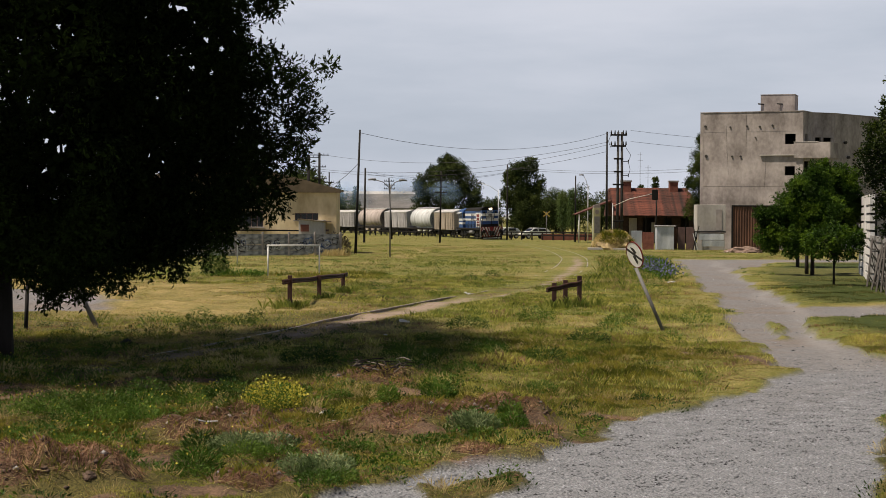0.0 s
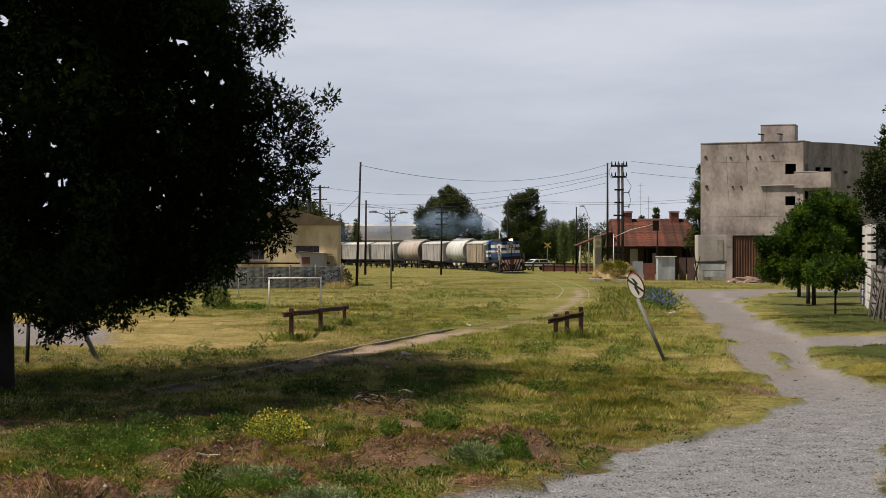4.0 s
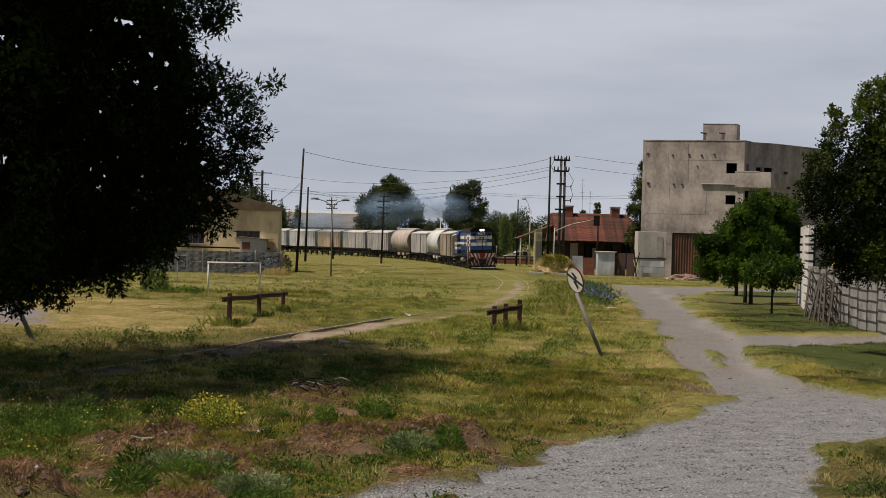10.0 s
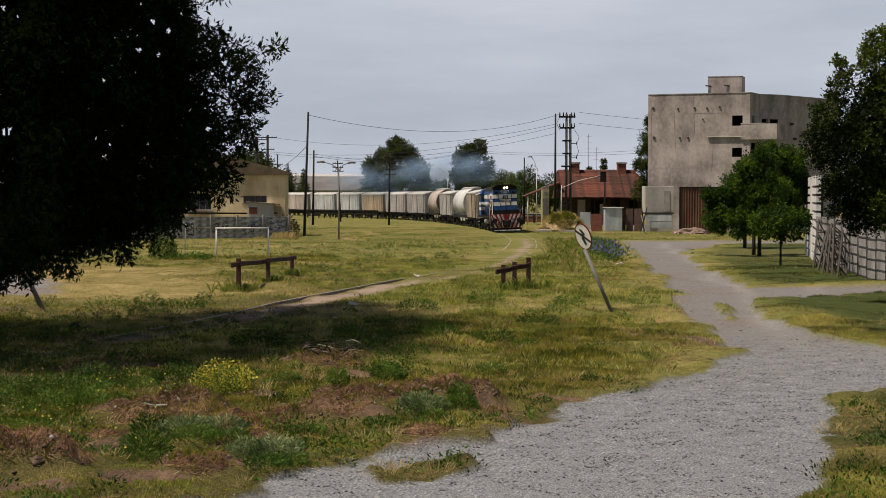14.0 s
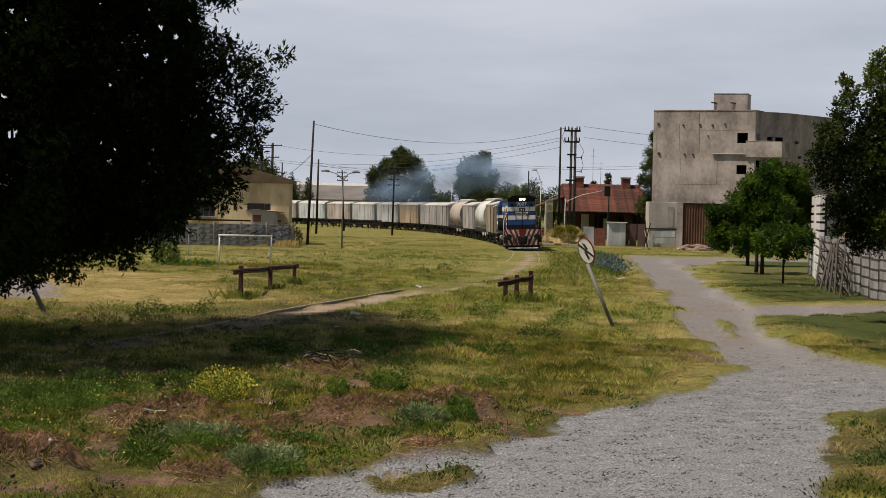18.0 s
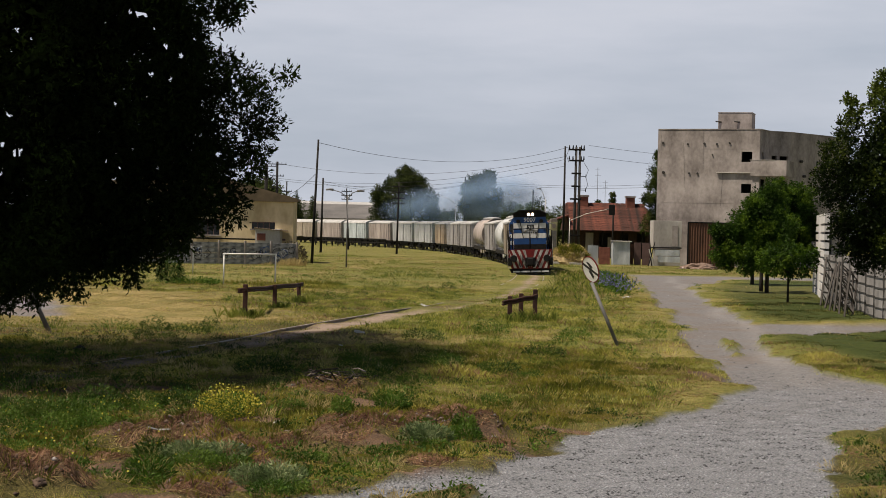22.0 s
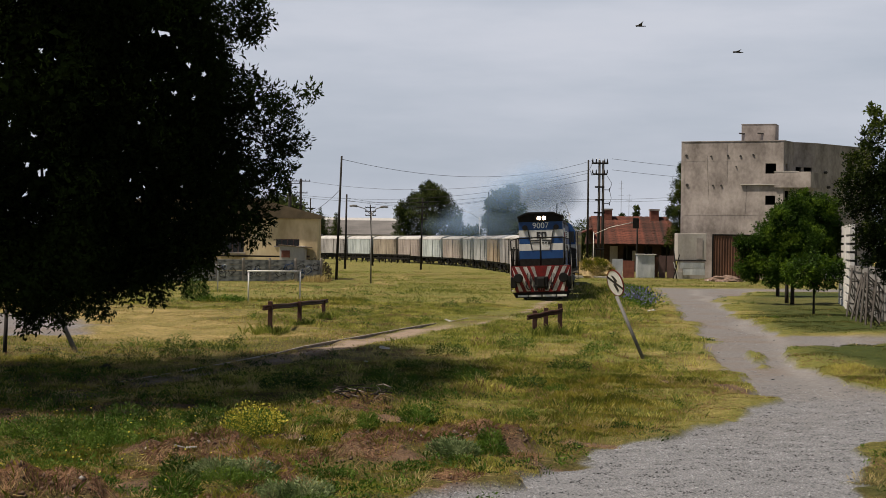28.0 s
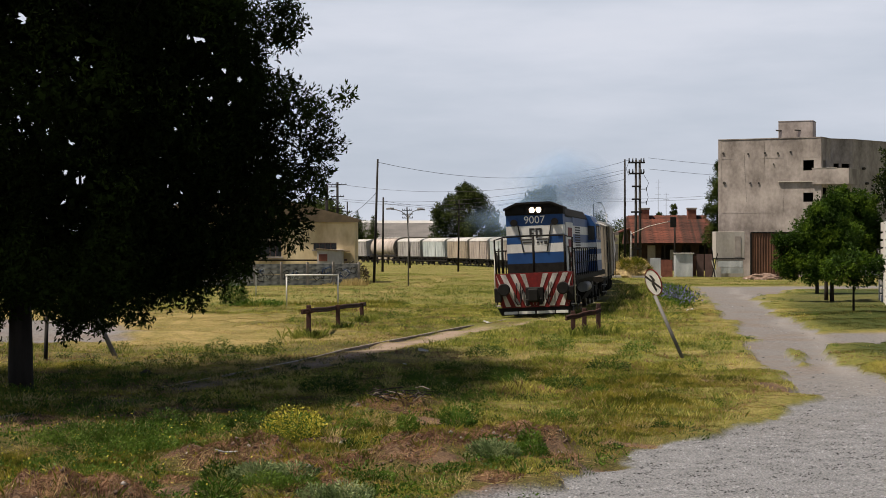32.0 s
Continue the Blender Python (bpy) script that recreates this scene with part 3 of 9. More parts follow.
def bogie(parent, x, axles, wheel=0.46, spin=False):
    """x runs along the vehicle, its front at -x."""
    b = NB()
    n = len(axles)
    for s in (-1, 1):
        y = s * 1.08
        prism(b, [(axles[0] - 0.35, 0.42), (axles[-1] + 0.35, 0.42), (axles[-1] + 0.35, 0.62), (axles[-1] - 0.1, 0.82), (axles[0] + 0.1, 0.82), (axles[0] - 0.35, 0.62)], y - 0.06, y + 0.06)
        for a in axles:
            box(b, a - 0.16, y - 0.14, 0.32, a + 0.16, y + 0.14, 0.64, 0.03)
        for k in range(n - 1):
            mid = (axles[k] + axles[k + 1]) / 2
            for q in (-0.14, 0.0, 0.14):
                tube(b, (mid + q, y, 0.34), (mid + q, y, 0.62), 0.06, seg=8)
    box(b, (axles[0] + axles[-1]) / 2 - 0.25, -1.2, 0.5, (axles[0] + axles[-1]) / 2 + 0.25, 1.2, 0.8)
    bo = part("bogie", b, M_GRIME, parent, m=pose(x, 0, 0))
    w = NB()
    tube(w, (0, -0.95, 0), (0, 0.95, 0), 0.09, seg=10)
    for s in (-1, 1):
        tube(w, (0, s * 0.79, 0), (0, s * 0.93, 0), wheel, seg=20)
        tube(w, (0, s * 0.77, 0), (0, s * 0.80, 0), wheel + 0.03, seg=20)
        tube(w, (0, s * 0.92, 0), (0, s * 0.97, 0), wheel * 0.35, seg=12)
        for k in range(5):
            a = k * 2 * math.pi / 5
            tube(w, (math.cos(a) * wheel * 0.68, s * 0.925, math.sin(a) * wheel * 0.68), (math.cos(a) * wheel * 0.68, s * 0.945, math.sin(a) * wheel * 0.68), 0.05, seg=6)
    me = mesh_of("wheelset", w, M_WHEEL)
    for a in axles:
        ws = part("wheelset", me, M_WHEEL, bo, m=pose(a, 0, wheel))
        if spin:
            WHEELS.append((ws, a, wheel))
    return bo


LOCO_LENGTH = 17.2


def locomotive():
    """Long bonnet first, cab at the rear. Front at x=0, length along +x, rail head at z=0."""
    L = LOCO_LENGTH
    t = thing("diesel_locomotive", 0, 0, 0, 0, "blue and white diesel locomotive with red-striped pilot and lit headlights", "locomotive")
    fr = NB()
    box(fr, 0.55, -1.42, 1.28, L - 0.55, 1.42, 1.50, 0.02)
    box(fr, 0.9, -0.9, 0.95, L - 0.9, 0.9, 1.28)
    part("underframe", fr, M_GRIME, t)
    tank = NB()
    prism(tank, [(-1.25, 0.95), (-1.35, 0.75), (-1.1, 0.42), (1.1, 0.42), (1.35, 0.75), (1.25, 0.95)], 7.1, 10.3, "x")
    part("fuel_tank", tank, M_GRIME, t)
    # bonnet
    hood = NB()
    prof = [(-1.04, 1.5), (1.04, 1.5), (1.04, 3.72), (0.86, 3.98), (0.45, 4.08), (-0.45, 4.08), (-0.86, 3.98), (-1.04, 3.72)]
    prism(hood, prof, 1.25, 12.2, "x")
    part("bonnet", hood, M_BLUE, t, "blue bonnet with side doors")
    cap = NB()
    prism(cap, [(-1.07, 3.70), (-0.88, 4.0), (-0.45, 4.1), (0.45, 4.1), (0.88, 4.0), (1.07, 3.70), (1.07, 3.76), (0.9, 4.06), (0.47, 4.16), (-0.47, 4.16), (-0.9, 4.06), (-1.07, 3.76)], 2.02, 12.2, "x")
    part("bonnet_roof", cap, M_GRIME, t, "sooty dark bonnet roof")
    for s in (-1, 1):
        for k in range(11):
            x = 3.1 + k * 0.82
            b = NB()
            box(b, x, s * 1.04 - 0.02, 1.75, x + 0.74, s * 1.04 + 0.02, 3.35, 0.008)
            part("bonnet_door", b, M_BLUE, t)
    for s in (-1, 1):
        for k in range(9):
            b = NB()
            box(b, 6.0, s * 1.062 - 0.02, 2.5 + k * 0.1, 8.2, s * 1.055 + 0.02, 2.55 + k * 0.1)
            part("grille_slat", b, M_BLACK, t)
    for s in (-1, 1):
        b = NB()
        box(b, 2.05, s * 1.065 - 0.012, 1.6, 5.0, s * 1.065 + 0.012, 3.5)
        panel = part("side_panel", b, M_WHITE, t, "white side panel with red marks")
        for z, h in ((1.8, 0.2), (2.15, 0.2), (2.55, 0.3), (2.95, 0.35)):
            b = NB()
            box(b, 2.9, s * 1.083 - 0.006, z, 4.5, s * 1.083 + 0.006, z + h)
            part("side_mark", b, M_RED, panel)
    for z0, z1, m in ((1.75, 2.40, M_BLUE), (2.40, 2.73, M_WHITE), (2.73, 3.06, M_BLUE), (3.06, 3.40, M_WHITE), (3.40, 3.72, M_BLUE)):
        for s in (-1, 1):
            b = NB()
            box(b, 5.02, s * 1.068 - 0.004, z0, 12.18, s * 1.068 + 0.004, z1 - 0.003)
            part("side_band", b, m, t)
    # nose of the bonnet: bands of blue and white
    bands = ((1.52, 2.00, M_GRIME), (2.00, 2.40, M_BLUE), (2.40, 2.73, M_WHITE), (2.73, 3.06, M_BLUE), (3.06, 3.40, M_WHITE), (3.40, 3.80, M_BLUE))
    for z0, z1, m in bands:
        b = NB()
        box(b, 1.18, -1.06, z0, 2.0, 1.06, z1 - 0.003)
        part("nose_band", b, m, t)
    sh = NB()
    prism(sh, [(-0.62, 3.38), (0.62, 3.38), (0.42, 2.43), (-0.42, 2.43)], 1.165, 1.182, "x")
    part("nose_shield", sh, M_WHITE, t)
    for s in (-1, 1):
        edge = NB()
        prism(edge, [(s * 0.60, 3.46), (s * 0.65, 3.46), (s * 0.46, 2.42), (s * 0.41, 2.42)], 1.150, 1.178, "x")
        part("shield_edge", edge, M_DARKTEXT, t)
    for name, quads in (("nose_emblem", ((-0.20, 2.98, -0.11, 3.30), (-0.20, 3.22, 0.0, 3.30), (-0.20, 3.08, -0.04, 3.14), (0.03, 2.94, 0.11, 3.30), (0.03, 3.23, 0.26, 3.30), (0.18, 3.02, 0.27, 3.27), (0.03, 2.98, 0.24, 3.05))),
                        ("nose_lettering", ((-0.48, 2.86, -0.03, 2.91), (-0.46, 2.76, -0.03, 2.80), (0.06, 2.86, 0.48, 2.91), (0.06, 2.74, 0.15, 2.80), (0.20, 2.74, 0.28, 2.80), (0.34, 2.70, 0.46, 2.82)))):
        mark = NB()
        for a, z0, c, z1 in quads:
            box(mark, 1.15, -c, z0, 1.163, -a, z1)
        part(name, mark, M_DARKTEXT, t)
    brow = NB()
    prism(brow, [(-1.08, 3.80), (1.08, 3.80), (1.08, 4.00), (0.62, 4.20), (-0.62, 4.20), (-1.08, 4.00)], 1.14, 2.0, "x")
    part("nose_cowl", brow, M_GRIME, t)
    hood2 = NB()
    prism(hood2, [(-1.12, 3.99), (-0.62, 4.20), (0.62, 4.20), (1.12, 3.99), (1.12, 4.06), (0.63, 4.27), (-0.63, 4.27), (-1.12, 4.06)], 0.98, 2.4, "x")
    part("roof_visor", hood2, M_BLACK, t)
    for s in (-1, 1):
        nb = NB()
        box(nb, 1.10, min(s * 0.36, s * 0.88), 3.84, 1.135, max(s * 0.36, s * 0.88), 4.05, 0.01)
        part("number_board", nb, M_BLACK, t)
    hl = NB()
    box(hl, 1.08, -0.32, 3.80, 1.137, 0.32, 4.14, 0.02)
    part("headlight_housing", hl, M_BLACK, t)
    for s in (-1, 1):
        b = NB()
        tube(b, (1.05, s * 0.125 - 0.06, 3.97), (1.10, s * 0.125 - 0.06, 3.97), 0.10, seg=18)
        part("headlight", b, M_LAMP, t, "lit warm headlight")
    words("running_number", "9007", 0.40, M_LETTER, t, pose(1.165, 0, 3.60) @ pose(0, 0, 0, 90, 0, -90), "white running number")
    for s in (-1, 1):
        cls = NB()
        tube(cls, (1.06, s * 0.76, 3.52), (1.19, s * 0.76, 3.52), 0.13, seg=14)
        part("marker_lamp", cls, M_BLACK, t)
    # platform end, striped pilot
    pil = NB()
    prism(pil, [(-1.44, 1.66), (1.44, 1.66), (1.40, 1.10), (1.24, 0.40), (-1.24, 0.40), (-1.40, 1.10)], 0.38, 0.55, "x")
    part("pilot_plate", pil, M_RED, t, "red pilot plate with white slanting stripes")
    for s in (-1, 1):
        for k in range(5):
            st = NB()
            a, w, z0, z1 = -0.04 + k * 0.37, 0.19, 0.44, 1.63
            pts = []
            for v, z in ((a + 0.36, z1), (a + w + 0.36, z1), (a + w - 0.18, z0), (a - 0.18, z0)):
                pts.append((s * min(max(v, 0.03), 1.41 if z > 1 else 1.21), z))
            prism(st, pts, 0.366, 0.382, "x")
            part("pilot_stripe", st, M_STRIPE, t, "dirty white stripe")
    low = NB()
    prism(low, [(-1.40, 0.395), (1.40, 0.395), (1.25, 0.12), (-1.25, 0.12)], 0.42, 0.55, "x")
    part("snow_guard", low, M_BLACK, t)
    for a, c in ((-1.2, -0.75), (-0.70, -0.05), (0.02, 0.62), (0.66, 1.15)):
        b = NB()
        box(b, 0.36, a, 0.16, 0.43, c, 0.26)
        part("edge_strip", b, M_WHITE, t, "white edge strip")
    for y in (-0.62, -0.52, 0.50, 0.66):
        b = NB()
        bent(b, [(0.36, y, 1.30), (0.30, y, 1.27), (0.30, y + 0.02, 0.80), (0.36, y + 0.02, 0.76)], 0.018, seg=6)
        part("pipe", b, M_BLACK, t)
    cp = NB()
    box(cp, -0.15, -0.12, 0.72, 0.5, 0.12, 0.98, 0.03)
    box(cp, -0.3, -0.2, 0.62, -0.1, 0.2, 1.1, 0.05)
    box(cp, 0.33, -0.34, 0.58, 0.45, 0.34, 1.14, 0.04)
    box(cp, 0.0, -0.30, 0.50, 0.30, -0.18, 0.74, 0.03)
    box(cp, 0.0, 0.18, 0.46, 0.30, 0.30, 0.72, 0.03)
    part("coupler", cp, M_BLACK, t)
    for s in (-1, 1):
        b = NB()
        tube(b, (0.0, s * 1.08, 1.08), (0.4, s * 1.08, 1.08), 0.15, seg=12)
        tube(b, (-0.14, s * 1.08, 1.08), (-0.06, s * 1.08, 1.08), 0.20, 0.23, seg=18)
        tube(b, (-0.06, s * 1.08, 1.08), (0.0, s * 1.08, 1.08), 0.23, seg=18)
        box(b, 0.10, min(s * 1.20, s * 1.46), 0.62, 0.42, max(s * 1.20, s * 1.46), 1.14, 0.03)
        part("buffer", b, M_BLACK, t)
    hose = NB()
    bent(hose, [(0.36, 0.45, 1.05), (0.22, 0.48, 0.8), (0.2, 0.52, 0.55), (0.24, 0.62, 0.5), (0.28, 0.72, 0.66), (0.34, 0.75, 0.95)], 0.025)
    part("brake_hose", hose, M_BLACK, t)
    hose = NB()
    bent(hose, [(0.36, -0.4, 1.0), (0.22, -0.42, 0.7), (0.26, -0.5, 0.5), (0.34, -0.56, 0.8)], 0.025)
    part("brake_hose", hose, M_BLACK, t)
    # handrails at the front and along the sides
    def bar(name, pts, r=0.024, material=M_BLACK):
        b = NB()
        bent(b, pts, r, seg=6)
        part(name, b, material, t)
    for s in (-1, 1):
        bar("front_handrail", [(0.5, s * 1.40, 1.65), (0.5, s * 1.44, 2.9), (0.5, s * 1.1, 3.0), (0.5, 0.0, 3.02)], 0.032)
        bar("front_stanchion", [(0.5, s * 1.15, 1.68), (0.5, s * 1.15, 2.3), (0.5, s * 1.15, 2.99)], 0.045)
        bar("front_stanchion", [(0.5, s * 1.32, 1.68), (0.5, s * 1.33, 2.2), (0.5, s * 1.28, 2.6)], 0.035)
        bar("side_handrail", [(0.55, s * 1.42, 2.5), (6, s * 1.42, 2.5), (12.2, s * 1.42, 2.5)], 0.024)
        bar("side_handrail", [(0.55, s * 1.42, 1.95), (6, s * 1.42, 1.95), (12.2, s * 1.42, 1.95)], 0.017)
        for k in range(13):
            bar("side_stanchion", [(0.6 + k * 0.96, s * 1.42, 1.45), (0.6 + k * 0.96, s * 1.42, 2.0), (0.6 + k * 0.96, s * 1.42, 2.5)], 0.022)
        for x in (0.52, 1.0):
            bar("step_rail", [(x, s * 1.47, 0.45), (x, s * 1.47, 1.5), (x, s * 1.44, 2.45)], 0.024, M_STRIPE if x < 0.6 else M_BLACK)
        for x in (0.52, L - 0.98):
            for z in (0.45, 0.78, 1.12):
                b = NB()
                box(b, x, min(s * 1.30, s * 1.48), z, x + 0.46, max(s * 1.30, s * 1.48), z + 0.04)
                part("step", b, M_STRIPE, t)
        b = NB()
        tube(b, (4.0 + 1.9, s * 1.28, 0.95), (8.2, s * 1.28, 0.95), 0.2, seg=14)
        part("air_reservoir", b, M_HOOD, t)
    # roof gear
    ex = NB()
    box(ex, 5.6, -0.3, 4.06, 6.5, 0.3, 4.22, 0.02)
    part("exhaust_stack", ex, M_BLACK, t)
    bar("front_stanchion", [(0.5, 0.0, 1.68), (0.5, 0.0, 2.3), (0.5, 0.0, 3.0)], 0.045)
    for x in (3.2, 4.4):
        b = NB()
        tube(b, (x, 0, 4.1), (x, 0, 4.24), 0.55, seg=20)
        part("roof_fan", b, M_BLACK, t)
    for s in (-1, 1):
        b = NB()
        tube(b, (1.5, 0.62 + s * 0.1, 4.2), (2.0, 0.62 + s * 0.1, 4.22), 0.07, 0.03, seg=8)
        part("horn", b, M_BLACK, t)
    # cab
    cab = NB()
    prism(cab, [(-1.42, 1.5), (1.42, 1.5), (1.42, 3.45), (1.2, 3.85), (0.6, 4.1), (-0.6, 4.1), (-1.2, 3.85), (-1.42, 3.45)], 12.2, 14.9, "x")
    part("cab", cab, M_BLUE, t, "blue cab with white stripes")
    for s in (-1, 1):
        for z in (1.95, 2.45):
            b = NB()
            box(b, 12.25, s * 1.425 - 0.008, z, 14.85, s * 1.425 + 0.008, z + 0.28)
            part("cab_stripe", b, M_WHITE, t)
            b = NB()
            box(b, 12.185, min(s * 1.05, s * 1.40), z, 12.197, max(s * 1.05, s * 1.40), z + 0.28)
            part("cab_stripe", b, M_WHITE, t)
    for s in (-1, 1):
        for x0, x1 in ((12.6, 13.4), (13.7, 14.5)):
            b = NB()
            box(b, x0, s * 1.43 - 0.012, 2.85, x1, s * 1.43 + 0.012, 3.45)
            part("cab_window", b, M_GLASS, t)
        b = NB()
        box(b, 12.18, min(s * 1.08, s * 1.36), 2.85, 12.2, max(s * 1.08, s * 1.36), 3.45)
        part("cab_window", b, M_GLASS, t)
        b = NB()
        prism(b, [(s * 1.42, 3.55), (s * 1.78, 3.42), (s * 1.78, 3.45), (s * 1.42, 3.6)], 12.3, 14.7, "x")
        part("sun_awning", b, M_STEELROOF, t)
    rear = NB()
    prism(rear, [(-1.04, 1.5), (1.04, 1.5), (1.04, 3.0), (0.8, 3.2), (-0.8, 3.2), (-1.04, 3.0)], 14.9, L - 0.9, "x")
    part("short_bonnet", rear, M_BLUE, t)
    bogie(t, 3.6, (-1.85, 0, 1.85), 0.5, True)
    bogie(t, L - 3.6, (-1.85, 0, 1.85), 0.5, True)
    return t


def boxcar(length, colour, label, round_roof=False, high=3.95, letters=None):
    t = thing("freight_wagon", 0, 0, 0, 0, label, "freight wagon", "wagons of the train")
    x0, x1, w = 0.45, length - 0.45, 1.42
    b = NB()
    box(b, x0, -w, 1.12, x1, w, high - 0.35)
    part("body", b, colour, t)
    r = NB()
    if round_roof:
        prof = [(-w - 0.04, high - 0.4)] + [((w + 0.04) * math.sin(a), high - 0.40 + 0.5 * math.cos(a)) for a in np.linspace(-1.45, 1.45, 11)] + [(w + 0.04, high - 0.4)]
    else:
        prof = [(-w - 0.05, high - 0.38), (w + 0.05, high - 0.38), (w + 0.05, high - 0.28), (0.3, high), (-0.3, high), (-w - 0.05, high - 0.28)]
    prism(r, prof, x0 - 0.05, x1 + 0.05, "x")
    part("roof", r, M_STEELROOF, t, "pale steel roof")
    rib = NB()
    n = int(length / 1.0)
    for k in range(n + 1):
        x = x0 + 0.04 + (x1 - x0 - 0.08) * k / n
        for s in (-1, 1):
            box(rib, x - 0.05, min(s * w, s * (w + 0.028)), 1.15, x + 0.05, max(s * w, s * (w + 0.028)), high - 0.38)
    for y in np.linspace(-1.3, 1.3, 6):
        box(rib, x0 - 0.025, y - 0.05, 1.15, x0, y + 0.05, high - 0.35)
        box(rib, x1, y - 0.05, 1.15, x1 + 0.06, y + 0.05, high - 0.35)
    tagged(part("ribs", rib, colour, t), kind="stuff")
    pan = NB()
    for z in np.arange(1.35, high - 0.45, 0.36):
        for s in (-1, 1):
            box(pan, x0, min(s * w, s * (w + 0.012)), z, x1, max(s * w, s * (w + 0.012)), z + 0.06)
        box(pan, x0 - 0.012, -w, z, x0, w, z + 0.05)
    tagged(part("side_batten", pan, colour, t), kind="stuff")
    for s in (-1, 1):
        d = NB()
        mid = length / 2
        box(d, mid - 1.1, min(s * (w + 0.05), s * (w + 0.11)), 1.18, mid + 1.1, max(s * (w + 0.05), s * (w + 0.11)), high - 0.42, 0.01)
        part("sliding_door", d, colour, t)
    for s in (-1, 1):
        lad = NB()
        for y in (0, 0.36):
            tube(lad, (x0 + 0.12 + y, s * (w + 0.09), 0.7), (x0 + 0.12 + y, s * (w + 0.09), high - 0.4), 0.018, seg=5)
        for z in np.arange(0.9, high - 0.5, 0.34):
            tube(lad, (x0 + 0.12, s * (w + 0.09), z), (x0 + 0.48, s * (w + 0.09), z), 0.014, seg=5)
        part("ladder", lad, M_BLACK, t)
    u = NB()
    box(u, 0.1, -1.3, 0.9, length - 0.1, 1.3, 1.13)
    box(u, length / 2 - 2.2, -1.1, 0.5, length / 2 + 2.2, 1.1, 0.9)
    part("underframe", u, M_GRIME, t)
    c = NB()
    box(c, -0.35, -0.13, 0.75, 0.3, 0.13, 1.0)
    box(c, length - 0.3, -0.13, 0.75, length + 0.35, 0.13, 1.0)
    part("coupler", c, M_BLACK, t)
    bogie(t, 2.1, (-0.9, 0.9))
    bogie(t, length - 2.1, (-0.9, 0.9))
    return t


def hopper(length, colour, label, high=4.15):
    """A covered grain hopper with rounded flanks."""
    t = thing("hopper_wagon", 0, 0, 0, 0, label, "freight wagon", "wagons of the train")
    b = NB()
    prof = [(1.5 * math.cos(a), 2.55 + 1.55 * math.sin(a)) for a in np.linspace(-0.75, math.pi + 0.75, 22)]
    prism(b, prof, 1.1, length - 1.1, "x")
    for f in b.faces:
        f.smooth = len(f.verts) == 4
    part("barrel", b, colour, t)
    for x0, x1 in ((1.1, 1.14), (length - 1.14, length - 1.1)):
        e = NB()
        prism(e, [(1.53 * math.cos(a), 2.55 + 1.58 * math.sin(a)) for a in np.linspace(-0.75, math.pi + 0.75, 22)], x0, x1, "x")
        part("end_ring", e, colour, t)
    h = NB()
    for x in (length * 0.28, length * 0.5, length * 0.72):
        prism(h, [(x - 1.5, 1.6), (x + 1.5, 1.6), (x + 0.4, 0.55), (x - 0.4, 0.55)], -0.9, 0.9)
    part("chute", h, colour, t)
    w = NB()
    box(w, 0.9, -0.4, 4.1, length - 0.9, 0.4, 4.2)
    for x in np.arange(1.8, length - 1.5, 1.9):
        tube(w, (x, 0, 4.15), (x, 0, 4.28), 0.3, seg=12)
    part("roof_walk", w, M_STEELROOF, t)
    u = NB()
    for s in (-1, 1):
        box(u, 0.2, s * 1.3 - 0.08, 1.0, length - 0.2, s * 1.3 + 0.08, 1.3)
        for x in (0.4, length - 0.4):
            tube(u, (x, s * 1.25, 1.2), (x, s * 1.25, 2.6), 0.03, seg=6)
            tube(u, (x, s * 1.25, 2.5), (x + (0.8 if x < 2 else -0.8), s * 1.2, 3.2), 0.03, seg=6)
    box(u, 0.2, -1.3, 1.0, 1.4, 1.3, 1.15)
    box(u, length - 1.4, -1.3, 1.0, length - 0.2, 1.3, 1.15)
    part("frame", u, M_GRIME, t)
    c = NB()
    box(c, -0.35, -0.13, 0.75, 0.3, 0.13, 1.0)
    box(c, length - 0.3, -0.13, 0.75, length + 0.35, 0.13, 1.0)
    part("coupler", c, M_BLACK, t)
    bogie(t, 1.9, (-0.9, 0.9))
    bogie(t, length - 1.9, (-0.9, 0.9))
    return t


def wagon_paint(name, a, b):
    return surf(name, [c * k for c, k in zip(a, (1.22, 1.3, 1.36))], [c * k for c, k in zip(b, (1.22, 1.3, 1.36))], 1.3, 0.8, 0, 0.12, 10.0, 0.01, 4.0, 0.2, 0.12)


P_TAN = wagon_paint("wagon_tan", (0.13, 0.10, 0.075), (0.31, 0.25, 0.19))
P_GREY = wagon_paint("wagon_grey", (0.14, 0.125, 0.12), (0.33, 0.30, 0.29))
P_PALE = wagon_paint("wagon_pale", (0.19, 0.185, 0.185), (0.42, 0.405, 0.40))
P_OCHRE = wagon_paint("wagon_ochre", (0.17, 0.12, 0.08), (0.33, 0.245, 0.17))
P_GREEN = wagon_paint("wagon_pale_green", (0.21, 0.225, 0.225), (0.43, 0.445, 0.44))
P_CREAM = wagon_paint("wagon_cream", (0.28, 0.27, 0.26), (0.52, 0.505, 0.49))
P_PEACH = wagon_paint("wagon_peach", (0.18, 0.145, 0.13), (0.37, 0.30, 0.265))

